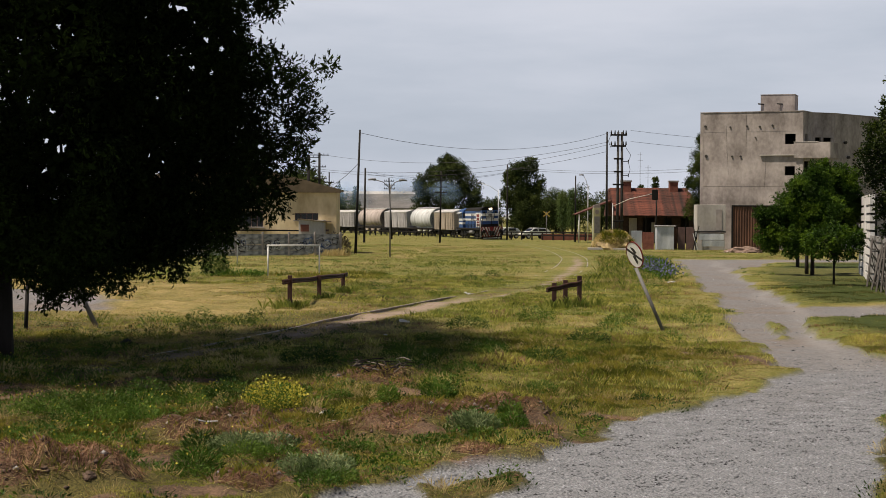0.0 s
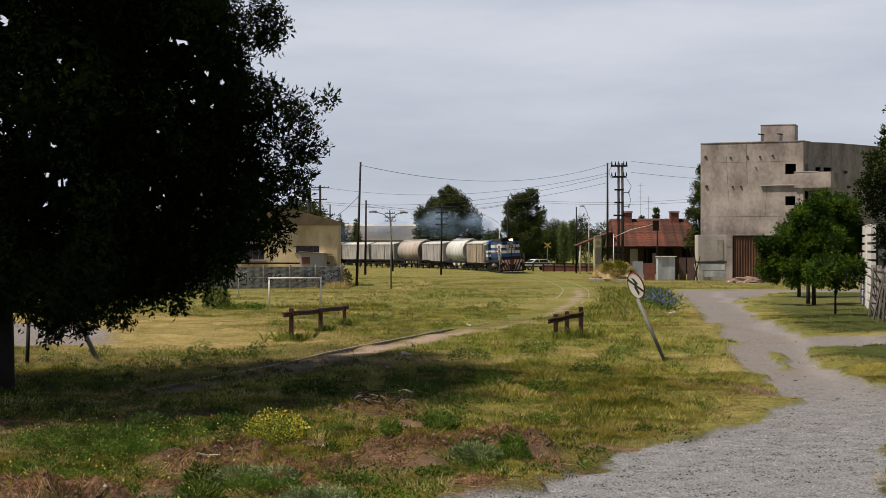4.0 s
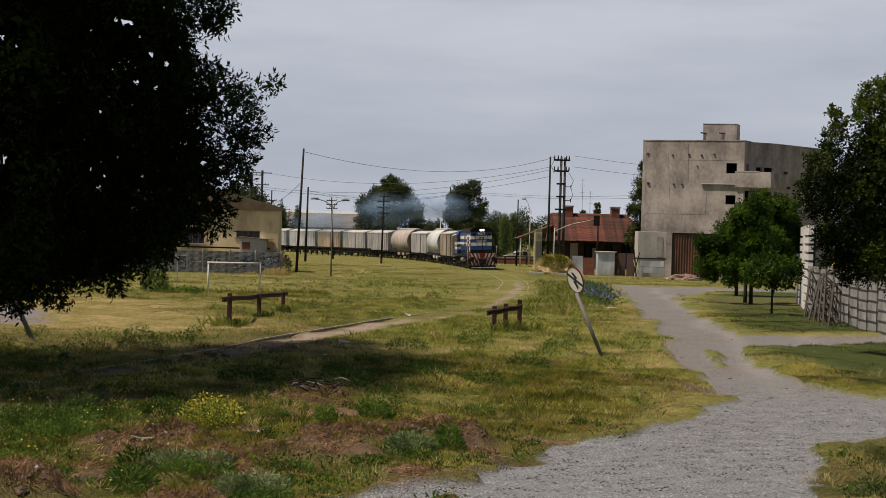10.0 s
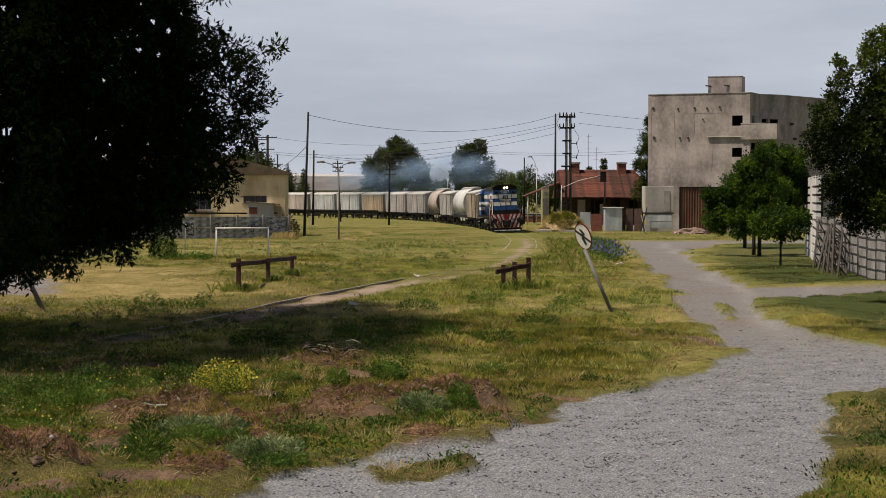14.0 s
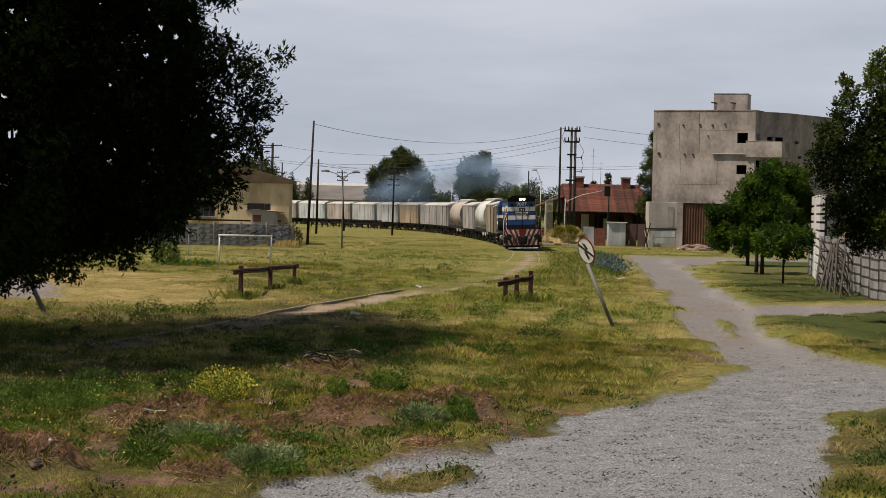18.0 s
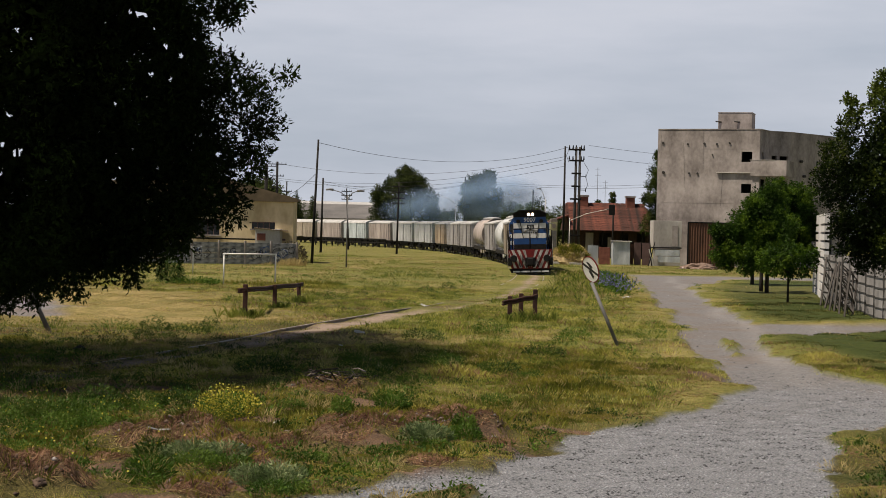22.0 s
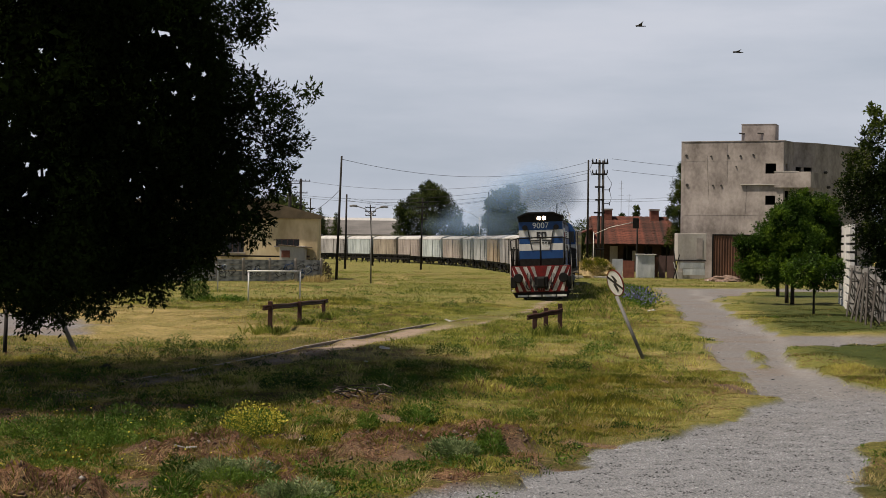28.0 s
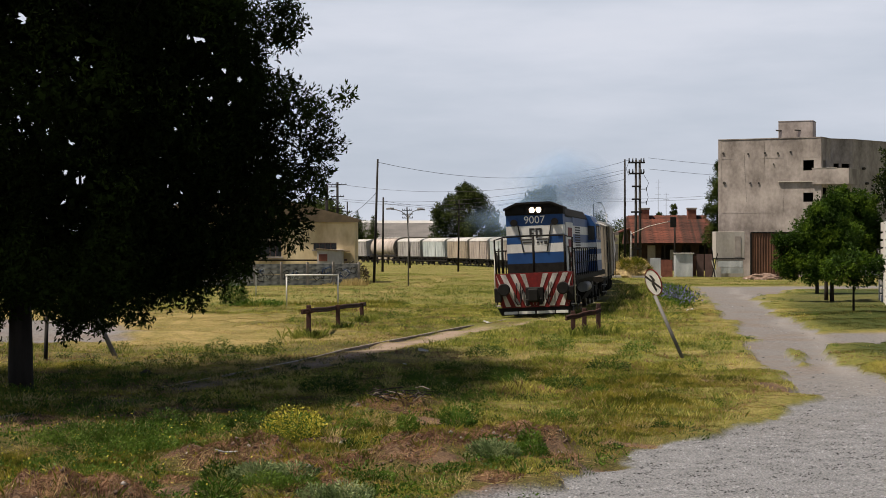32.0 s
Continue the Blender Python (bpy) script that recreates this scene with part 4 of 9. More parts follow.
TRAIN = [(locomotive(), LOCO_LENGTH)]
for kind, colour, label, rounded in (
        ("b", P_TAN, "tan weathered boxcar behind the locomotive", False), ("h", P_CREAM, "white rounded grain hopper wagon", False),
        ("b", P_GREY, "grey weathered boxcar with sliding doors", False), ("h", P_PEACH, "beige rounded grain hopper wagon", False),
        ("b", P_GREY, "brown-grey boxcar with a pale roof", False), ("b", P_GREY, "brown-grey boxcar with a pale roof", False),
        ("b", P_OCHRE, "boxcar with faded ochre sides", False), ("b", P_PALE, "pale grey boxcar with stained sides", False),
        ("b", P_PALE, "pale grey boxcar with stained sides", False), ("b", P_PEACH, "faded peach boxcar with sliding doors", False),
        ("b", P_GREEN, "pale green boxcar with a rounded white roof", True), ("b", P_PEACH, "faded peach boxcar with a rounded white roof", True),
        ("b", P_TAN, "tan boxcar with a rounded white roof", True), ("b", P_GREEN, "pale green boxcar with a rounded white roof", True),
        ("b", P_GREY, "grey boxcar with a rounded pale roof", True), ("h", P_PEACH, "beige rounded grain hopper wagon", False),
        ("b", P_GREY, "brown-grey boxcar with a pale roof", False), ("b", P_PALE, "pale grey boxcar with stained sides", False),
        ("b", P_GREY, "brown-grey boxcar with a pale roof", False), ("b", P_PALE, "pale grey boxcar with stained sides", False)):
    if kind == "b":
        TRAIN.append((boxcar(12.6, colour, label, rounded), 12.6))
    else:
        TRAIN.append((hopper(13.0, colour, label), 13.0))


# ---------------------------------------------------------------- how the train comes on
COMING = [(0.0, 218.5), (4.0, 199.0), (9.0, 174.5), (13.0, 154.8), (19.0, 125.4), (23.0, 105.8), (26.0, 91.1), (29.0, 76.4), (32.0, 61.7)]


def nose_at(t):
    """Metres along the line of the locomotive's front, by a smooth curve through the known times."""
    ts = [a for a, _ in COMING]
    ss = [float(np.interp(y, TRACK[:, 1], REACH)) for _, y in COMING]
    c = np.polyfit(ts, ss, 3)
    return float(np.polyval(c, t))


def motions():
    times = [float(k) for k in range(33)]
    back = 0.0
    for ob, length in TRAIN:
        rows = []
        for t in times:
            s = nose_at(t) + back
            xa, ya, _ = on_track(s + length * 0.2)
            xb, yb, _ = on_track(s + length * 0.8)
            h = math.atan2(yb - ya, xb - xa)
            x, y = xa - math.cos(h) * length * 0.2, ya - math.sin(h) * length * 0.2
            za, zb = line_z(ya), line_z(yb)
            rows.append((t, pose(x, y, za - (zb - za) / 3, -2.3, -math.degrees(math.atan2(zb - za, length * 0.6)), math.degrees(h))))
        walk(ob, rows)
        back += length + 0.7
    fine = [k * 0.125 for k in range(257)]
    for ws, a, r in WHEELS:
        walk(ws, [(t, pose(a, 0, r, 0, math.degrees((nose_at(t) - nose_at(0.0)) / r), 0)) for t in fine])
    drive(DARK_CAR, [(0.0, 29.0, 226.5), (4.5, 21.5, 225.0), (7.0, 15.9, 223.8), (9.0, 12.2, 223.0), (11.0, 11.0, 222.7), (32.0, 11.0, 222.7)])
    drive(PICKUP, [(0.0, 36.0, 228.0), (6.0, 26.0, 226.0), (9.0, 19.6, 224.6), (11.0, 17.5, 224.2), (13.0, 17.0, 224.1), (32.0, 17.0, 224.1)])
    for puff, rows in SMOKE:
        walk(puff, rows)
    # x and height at 28.5 s, and metres a second
    for ob, (x, z), (vx, vz) in BIRDS:
        walk(ob, [(float(k), pose(x + vx * (k - 28.5), 60, z + vz * (k - 28.5) if abs(k - 28.5) < 4 else z + (4 if k > 28.5 else -4) * vz, 0, 0, 0)) for k in range(33)])

# ---------------------------------------------------------------- smoke from the locomotive, in soft drifting pieces
def smoke_material(name, strength, colour):
    m = bpy.data.materials.new(name)
    m.use_nodes = True
    n, l = m.node_tree.nodes, m.node_tree.links
    p = n["Principled BSDF"]
    p.inputs["Base Color"].default_value, p.inputs["Roughness"].default_value = tint(colour), 1.0
    p.inputs["Specular IOR Level"].default_value = 0.0
    t = n.new("ShaderNodeTexCoord")
    s = n.new("ShaderNodeSeparateXYZ")
    l.new(t.outputs["Object"], s.inputs[0])
    a, b, c = (n.new("ShaderNodeMath") for _ in range(3))
    a.operation = b.operation = "MULTIPLY"
    l.new(s.outputs["X"], a.inputs[0]), l.new(s.outputs["X"], a.inputs[1])
    l.new(s.outputs["Z"], b.inputs[0]), l.new(s.outputs["Z"], b.inputs[1])
    c.operation = "ADD"
    l.new(a.outputs[0], c.inputs[0]), l.new(b.outputs[0], c.inputs[1])
    z = n.new("ShaderNodeTexNoise")
    z.inputs["Scale"].default_value, z.inputs["Detail"].default_value = 1.6, 4.0
    l.new(t.outputs["Object"], z.inputs["Vector"])
    d = n.new("ShaderNodeMath")
    d.operation = "MULTIPLY_ADD"
    d.inputs[1].default_value = 0.9
    l.new(z.outputs["Fac"], d.inputs[0]), l.new(c.outputs[0], d.inputs[2])
    r = n.new("ShaderNodeMapRange")
    r.interpolation_type = "SMOOTHSTEP"
    r.inputs["From Min"].default_value, r.inputs["From Max"].default_value = 0.3, 1.25
    r.inputs["To Min"].default_value, r.inputs["To Max"].default_value = strength, 0.0
    l.new(d.outputs[0], r.inputs["Value"])
    l.new(r.outputs[0], p.inputs["Alpha"])
    return m


M_SMOKE = smoke_material("thin_smoke", 0.50, (0.21, 0.32, 0.49))
M_SOOT = smoke_material("thick_smoke", 0.04, (0.12, 0.155, 0.20))
SMOKE = []


def smoke_puff(offset, size, material, rise):
    """offset: metres behind the nose and height; it drifts with the train."""
    bm = NB()
    bmesh.ops.create_icosphere(bm, subdivisions=3, radius=1.0)
    bmesh.ops.delete(bm, geom=[v for v in bm.verts if v.co.y > 0.05], context="VERTS")
    for f in bm.faces:
        f.smooth = True
    ob = alone("smoke_puff", bm, material, "thin blue-grey diesel smoke drifting over the train", "smoke", "smoke over the train", "stuff")
    ob.scale = size
    ob.visible_shadow = False
    rows = []
    for k in range(0, 33, 2):
        s = nose_at(float(k)) + offset[0]
        x, y, _ = on_track(s)
        rows.append((float(k), pose(x + offset[1], y, line_z(y) + offset[2] + rise * math.sin(k * 0.7 + offset[0]), 0, 0, 0)))
    SMOKE.append((ob, rows))


for off, size, mat, rise in (((7.5, 0.4, 4.7), (0.9, 0.8, 0.5), M_SOOT, 0.1), ((14, 0.2, 5.3), (1.6, 1.3, 0.8), M_SOOT, 0.2), ((17, -0.6, 5.7), (1.7, 1.4, 1.3), M_SOOT, 0.2),
                             ((26, -0.8, 6.2), (3.2, 2.6, 2.0), M_SMOKE, 0.3), ((46, -1.6, 6.6), (4.6, 4.0, 2.8), M_SMOKE, 0.4), ((70, -2.5, 6.0), (5.6, 4.5, 3.2), M_SMOKE, 0.4),
                             ((98, -4.0, 4.6), (6.5, 5.0, 3.6), M_SMOKE, 0.3)):
    smoke_puff(off, size, mat, rise)


# ---------------------------------------------------------------- walls with real openings
def wall_strip(bm, length, z0, z1, thick, holes):
    """A wall along +x from 0 to length, its face at y=0, its back at y=thick, with holes (x0, x1, z0, z1) through it."""
    xs = sorted({0.0, length, *(h[0] for h in holes), *(h[1] for h in holes)})
    zs = sorted({z0, z1, *(h[2] for h in holes), *(h[3] for h in holes)})
    for a, b in zip(xs, xs[1:]):
        run = None
        for c, d in zip(zs, zs[1:]):
            open_here = any(h[0] <= (a + b) / 2 <= h[1] and h[2] <= (c + d) / 2 <= h[3] for h in holes)
            if not open_here:
                run = [c, d] if run is None else [run[0], d]
            if (open_here or d == zs[-1]) and run:
                box(bm, a, 0, run[0], b, thick, run[1])
                run = None
    bmesh.ops.remove_doubles(bm, verts=bm.verts[:], dist=0.0005)
    return bm


def wall_between(parent, name, p, q, z0, z1, thick, holes, material, label=""):
    """The wall stands from p to q; its face looks to the right-hand side of the way from p to q."""
    d = math.hypot(q[0] - p[0], q[1] - p[1])
    return part(name, wall_strip(NB(), d, z0, z1, thick, holes), material, parent, label, pose(p[0], p[1], 0, 0, 0, math.degrees(math.atan2(q[1] - p[1], q[0] - p[0]))))


M_CONCRETE = surf("raw_concrete_render", (0.145, 0.125, 0.117), (0.375, 0.337, 0.320), 0.5, 0.9, 0, 0.35, 3.6, 0.03, 1.4, 0.19)
M_CONCRETE2 = surf("pale_render", (0.29, 0.272, 0.25), (0.46, 0.435, 0.405), 0.8, 0.9, 0, 0.15, 9.0, 0.01, 2.0)
# near-black: unlit depth put into the colour; spouts and cracks share it
M_DARKFILL = surf("unlit_depth_and_cracks", (0.02, 0.019, 0.018), (0.05, 0.047, 0.044), 2.0, 0.95)
M_YELLOW = surf("yellowish_plaster", (0.37, 0.28, 0.155), (0.70, 0.58, 0.37), 0.6, 0.9, 0, 0.12, 3.0, 0.01, 2.0, 0.22)
M_ROOFING = surf("old_roof_sheet", (0.06, 0.045, 0.026), (0.14, 0.105, 0.065), 1.5, 0.85, 0, 0.1)
M_PLANKWALL = surf("graffiti_grey_planks", (0.07, 0.074, 0.084), (0.36, 0.355, 0.355), 2.2, 0.9, 0, 0.2, 4.0, 0.01, 0.8, 0.16, 0.08)
M_RUST = surf("rusty_sheet", (0.030, 0.015, 0.010), (0.145, 0.066, 0.040), 1.1, 0.8, 0.1, 0.15, 20, 0.01, 4.0)
M_ZINC = surf("dull_zinc_sheet", (0.27, 0.30, 0.335), (0.58, 0.61, 0.645), 1.5, 0.55, 0.3, 0.1, 20, 0.01, 4.0)
M_MAROON = surf("maroon_door_paint", (0.07, 0.04, 0.038), (0.13, 0.08, 0.072), 2.0, 0.7)
M_BRICKRED = surf("red_brick_wall", (0.12, 0.04, 0.028), (0.22, 0.085, 0.06), 3.0, 0.9)
M_TILE = surf("red_roof_tile", (0.014, 0.008, 0.006), (0.118, 0.035, 0.022), 1.6, 0.9, 0, 0.4, 5.0, 0.03, 0.7, 0.17, 0.25)
M_WOOD = surf("tarred_pole_wood", (0.005, 0.0045, 0.0045), (0.017, 0.0145, 0.0135), 3.0, 0.95, 0, 0.2, 40, 0.01, 8.0)
M_GREYPOLE = surf("grey_pole_paint", (0.085, 0.083, 0.084), (0.17, 0.165, 0.165), 3.0, 0.7)
M_TWINPOLE = surf("sooty_concrete_pole", (0.020, 0.020, 0.021), (0.060, 0.058, 0.057), 2.0, 0.9)
M_SLEEPER = surf("rusty_rail_post", (0.014, 0.008, 0.007), (0.082, 0.034, 0.026), 5.0, 0.85, 0.1, 0.2, 30)
M_WHITEPIPE = surf("worn_white_pipe", (0.42, 0.42, 0.41), (0.66, 0.66, 0.65), 4.0, 0.6)
# whitewash of the low panel wall, greyer than the tall wall's
M_WALLGREY = surf("grey_whitewash", (0.10, 0.096, 0.094), (0.33, 0.318, 0.312), 0.9, 0.9, 0, 0.2, 5, 0.01, 2.0, 0.2)
M_WALLWHITE = surf("whitewashed_panel", (0.40, 0.39, 0.385), (0.66, 0.65, 0.64), 1.2, 0.9, 0, 0.15, 9, 0.01, 2.0)
M_SHEDROOF = surf("far_shed_roof", (0.085, 0.081, 0.080), (0.165, 0.158, 0.155), 0.25, 0.85)
M_WIRE = plain("cable", (0.025, 0.027, 0.03), 0.7)


def concrete_building():
    t = thing("concrete_building", 0, 0, -0.35, 0, "unfinished raw concrete block of flats with a roof tank", "building")
    A, B, C, D, E = (24.3, 160.6), (33.2, 156.6), (34.6, 159.2), (36.9, 160.3), (44.5, 168.0)
    F, G = (41.5, 184.0), (28.6, 181.0)
    top = 12.85
    wall_between(t, "wall", A, B, 0, top, 0.25, [(8.05, 9.05, 9.85, 10.8), (8.05, 9.0, 6.95, 7.8)], M_CONCRETE, "raw concrete front wall")
    wall_between(t, "wall", B, C, 0, top, 0.25, [(0.6, 1.4, 10.0, 10.8), (0.3, 2.4, 6.4, 8.3)], M_CONCRETE)
    wall_between(t, "wall", C, D, 0, top, 0.25, [(0.2, 1.0, 9.9, 10.6), (1.3, 2.3, 9.9, 10.6), (0.4, 2.2, 6.4, 8.3)], M_CONCRETE)
    wall_between(t, "wall", D, E, 0, top, 0.25, [], M_CONCRETE)
    wall_between(t, "wall", E, F, 0, top, 0.25, [], M_CONCRETE)
    wall_between(t, "wall", F, G, 0, top, 0.25, [], M_CONCRETE)
    wall_between(t, "wall", G, A, 0, top, 0.25, [], M_CONCRETE)
    b = NB()
    prism(b, [(x + (31 - x) * 0.02, y + (168 - y) * 0.02) for x, y in (A, B, C, D, E, F, G)], top - 0.5, top - 0.3, "z")
    part("roof_slab", b, M_CONCRETE, t)
    for z in (3.0, 6.1, 9.2):
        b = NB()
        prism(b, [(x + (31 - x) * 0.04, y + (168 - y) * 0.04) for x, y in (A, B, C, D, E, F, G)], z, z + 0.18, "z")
        part("floor_slab", b, M_DARKFILL, t)
    # near-black wall that stands for the unlit rooms behind the openings
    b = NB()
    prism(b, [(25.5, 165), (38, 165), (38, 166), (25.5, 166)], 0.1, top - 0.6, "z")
    part("room_shade_wall", b, M_DARKFILL, t)
    # floor beams and columns that show in the walls
    for p, q in ((A, B), (B, C), (C, D), (D, E)):
        d = math.hypot(q[0] - p[0], q[1] - p[1])
        m = pose(p[0], p[1], 0, 0, 0, math.degrees(math.atan2(q[1] - p[1], q[0] - p[0])))
        for z in (3.05, 5.95, 11.05):
            b = NB()
            box(b, 0.02, -0.012, z, d - 0.02, -0.002, z + 0.22)
            part("floor_beam", b, M_CONCRETE, t, m=m)
        for u in (0.03, d - 0.33):
            b = NB()
            box(b, u, -0.018, 0.1, u + 0.3, -0.004, 12.8)
            part("column", b, M_CONCRETE, t, m=m)
    # parapet edge, balcony and slabs
    ang = math.degrees(math.atan2(B[1] - A[1], B[0] - A[0]))
    b = NB()
    box(b, 5.75, -0.22, 8.80, 9.4, -0.022, 8.87)
    part("balcony_slab", b, M_CONCRETE2, t, m=pose(A[0], A[1], 0, 0, 0, ang))
    b = NB()
    box(b, 8.95, -0.22, 8.55, 12.3, -0.022, 10.0)
    box(b, 12.12, -0.02, 8.55, 12.3, 4.2, 10.0)
    part("balcony_parapet", b, M_CONCRETE, t, m=pose(A[0], A[1], 0, 0, 0, ang))
    b = NB()
    box(b, 8.9, -0.25, 10.003, 11.2, -0.01, 10.06)
    part("balcony_coping", b, M_CONCRETE2, t, m=pose(A[0], A[1], 0, 0, 0, ang))
    for z in (12.86,):
        for p, q in ((A, B), (B, C), (C, D), (D, E)):
            b = NB()
            d = math.hypot(q[0] - p[0], q[1] - p[1])
            box(b, 0, -0.05, z, d, 0.30, z + 0.08)
            part("parapet_coping", b, M_CONCRETE, t, m=pose(p[0], p[1], 0, 0, 0, math.degrees(math.atan2(q[1] - p[1], q[0] - p[0]))))
    # dark cracks and a hanging cable down the front
    for u, lean, z0, z1 in ((2.5, 0.25, 7.0, 11.6), (4.4, 0.1, 9.0, 12.6), (6.3, -0.15, 5.5, 8.7)):
        b = NB()
        bent(b, [(u, -0.02, z1), (u + lean * 0.3, -0.02, z1 * 0.6 + z0 * 0.4), (u + lean, -0.02, z0)], 0.009, 0.005, 4)
        part("crack", b, M_DARKFILL, t, m=pose(A[0], A[1], 0, 0, 0, ang))
    # water spouts and beam ends
    for u, z, r in ((0.5, 11.6, 0.13), (2.9, 11.5, 0.1), (0.6, 8.8, 0.17), (3.1, 8.75, 0.11), (3.9, 8.75, 0.11), (4.5, 11.55, 0.12), (5.7, 11.5, 0.12), (6.9, 11.6, 0.11), (5.3, 10.5, 0.08)):
        b = NB()
        tube(b, (u, -0.10, z), (u, 0.06, z), r * 0.85, seg=10)
        part("drain_spout", b, M_DARKFILL, t, m=pose(A[0], A[1], 0, 0, 0, ang))
    for x, y, z in ((38.2, 161.5, 10.2), (38.6, 161.9, 8.8), (41.8, 165.1, 10.1), (41.2, 164.5, 6.7)):
        b = NB()
        tube(b, (x + 0.1, y - 0.2, z), (x - 0.05, y + 0.1, z), 0.13, seg=10)
        part("drain_spout", b, M_DARKFILL, t)
    tank = NB()
    box(tank, 0, 0, top - 0.2, 3.3, 2.6, 14.95, 0.02)
    part("roof_tank_room", tank, M_CONCRETE, t, m=pose(30.9, 165.5, 0, 0, 0, ang + 6))
    cap = NB()
    box(cap, -0.03, -0.03, 14.96, 3.33, 2.63, 15.02)
    part("tank_cap", cap, M_CONCRETE, t, m=pose(30.9, 165.5, 0, 0, 0, ang + 6))
    for u in (0.1, 1.9):
        b = NB()
        tube(b, (u - 0.3, -0.25, 14.1), (u + 0.3, 0.1, 14.05), 0.07, seg=8)
        part("drain_spout", b, M_DARKFILL, t, m=pose(30.9, 165.5, 0, 0, 0, ang + 6))
    # low white annexe in front
    b = NB()
    box(b, 23.45, 156.5, 1.75, 26.1, 158.6, 4.2, 0.02)
    part("annexe", b, M_CONCRETE2, t, "pale rendered annexe")
    b = NB()
    box(b, 25.2, 156.46, 1.85, 25.75, 156.498, 3.75)
    part("blind_door", b, M_CONCRETE, t)
    # dark strip drawn for the shadow gap under the annexe
    b = NB()
    box(b, 23.5, 156.42, 1.62, 26.1, 158.5, 1.745)
    part("annexe_shadow_strip", b, M_DARKFILL, t)
    return t


concrete_building()


def yellow_house():
    t = thing("yellow_warehouse", 0, 0, -0.35, 0, "yellow plastered warehouse with a low gabled roof", "building")
    x0, x1, y0, y1 = -27.0, -8.5, 135.0, 139.5
    ea = 4.95
    wall_between(t, "wall", (x0, y0), (x1, y0), 0, ea, 0.3, [(10.8, 12.65, 2.1, 3.35), (15.2, 17.05, 2.65, 3.2)], M_YELLOW, "stained yellow plaster wall")
    wall_between(t, "wall", (x1, y0 + 0.303), (x1, y1 - 0.303), 0, ea, 0.3, [], M_YELLOW)
    wall_between(t, "wall", (x0, y1 - 0.303), (x0, y0 + 0.303), 0, ea, 0.3, [], M_YELLOW)
    wall_between(t, "wall", (x1, y1), (x0, y1), 0, ea, 0.3, [], M_YELLOW)
    mid = (x0 + x1) / 2
    b = NB()
    prism(b, [(x0 - 0.3, ea), (x1 + 0.3, ea), (x1 + 0.3, ea + 0.15), (mid, ea + 2.6), (x0 - 0.3, ea + 0.15)], y0 - 0.25, y1 + 0.3)
    part("roof", b, M_ROOFING, t, "brown old roof with a plain gable")
    b = NB()
    box(b, x0 - 0.32, y0 - 0.3, ea - 0.12, x1 + 0.35, y0 - 0.01, ea + 0.06)
    part("fascia", b, M_ROOFING, t)
    for u0, u1, z0, z1, n in ((10.8, 12.65, 2.1, 3.35, 4), (15.2, 17.05, 2.65, 3.2, 4)):
        w = NB()
        box(w, x0 + u0, y0 + 0.12, z0, x0 + u1, y0 + 0.15, z1)
        win = part("window_pane", w, M_GLASS, t)
        f = NB()
        for k in range(n + 1):
            x = x0 + u0 + (u1 - u0) * k / n
            box(f, x - 0.03, y0 + 0.06, z0, x + 0.03, y0 + 0.11, z1)
        box(f, x0 + u0, y0 + 0.05, z1 - 0.06, x0 + u1, y0 + 0.055 + 0.06, z1)
        part("window_frame", f, M_MAROON, win)
        s = NB()
        box(s, x0 + u0 - 0.12, y0 - 0.07, z0 - 0.1, x0 + u1 + 0.12, y0 - 0.002, z0)
        part("window_sill", s, M_CONCRETE, t)
    an = NB()
    box(an, -11.3, 132.6, 0, -9.35, 134.98, 2.65, 0.01)
    part("meter_room", an, M_CONCRETE2, t)
    ro = NB()
    prism(ro, [(-11.4, 2.68), (-8.9, 2.50), (-8.9, 2.56), (-11.4, 2.75)], 132.4, 134.97)
    part("lean_to_roof", ro, M_ROOFING, t)
    sg = NB()
    box(sg, -11.15, 132.54, 1.75, -10.5, 132.595, 2.3)
    part("notice", sg, M_BRICKRED, t)
    p = NB()
    tube(p, (x0, y0 - 0.1, 1.85), (-11.35, y0 - 0.1, 1.8), 0.06, seg=8)
    part("pipe", p, M_BLACK, t)
    b = NB()
    box(b, -9.9, 134.9, 1.75, -9.1, 134.99, 1.9)
    part("vent", b, M_MAROON, t)


yellow_house()


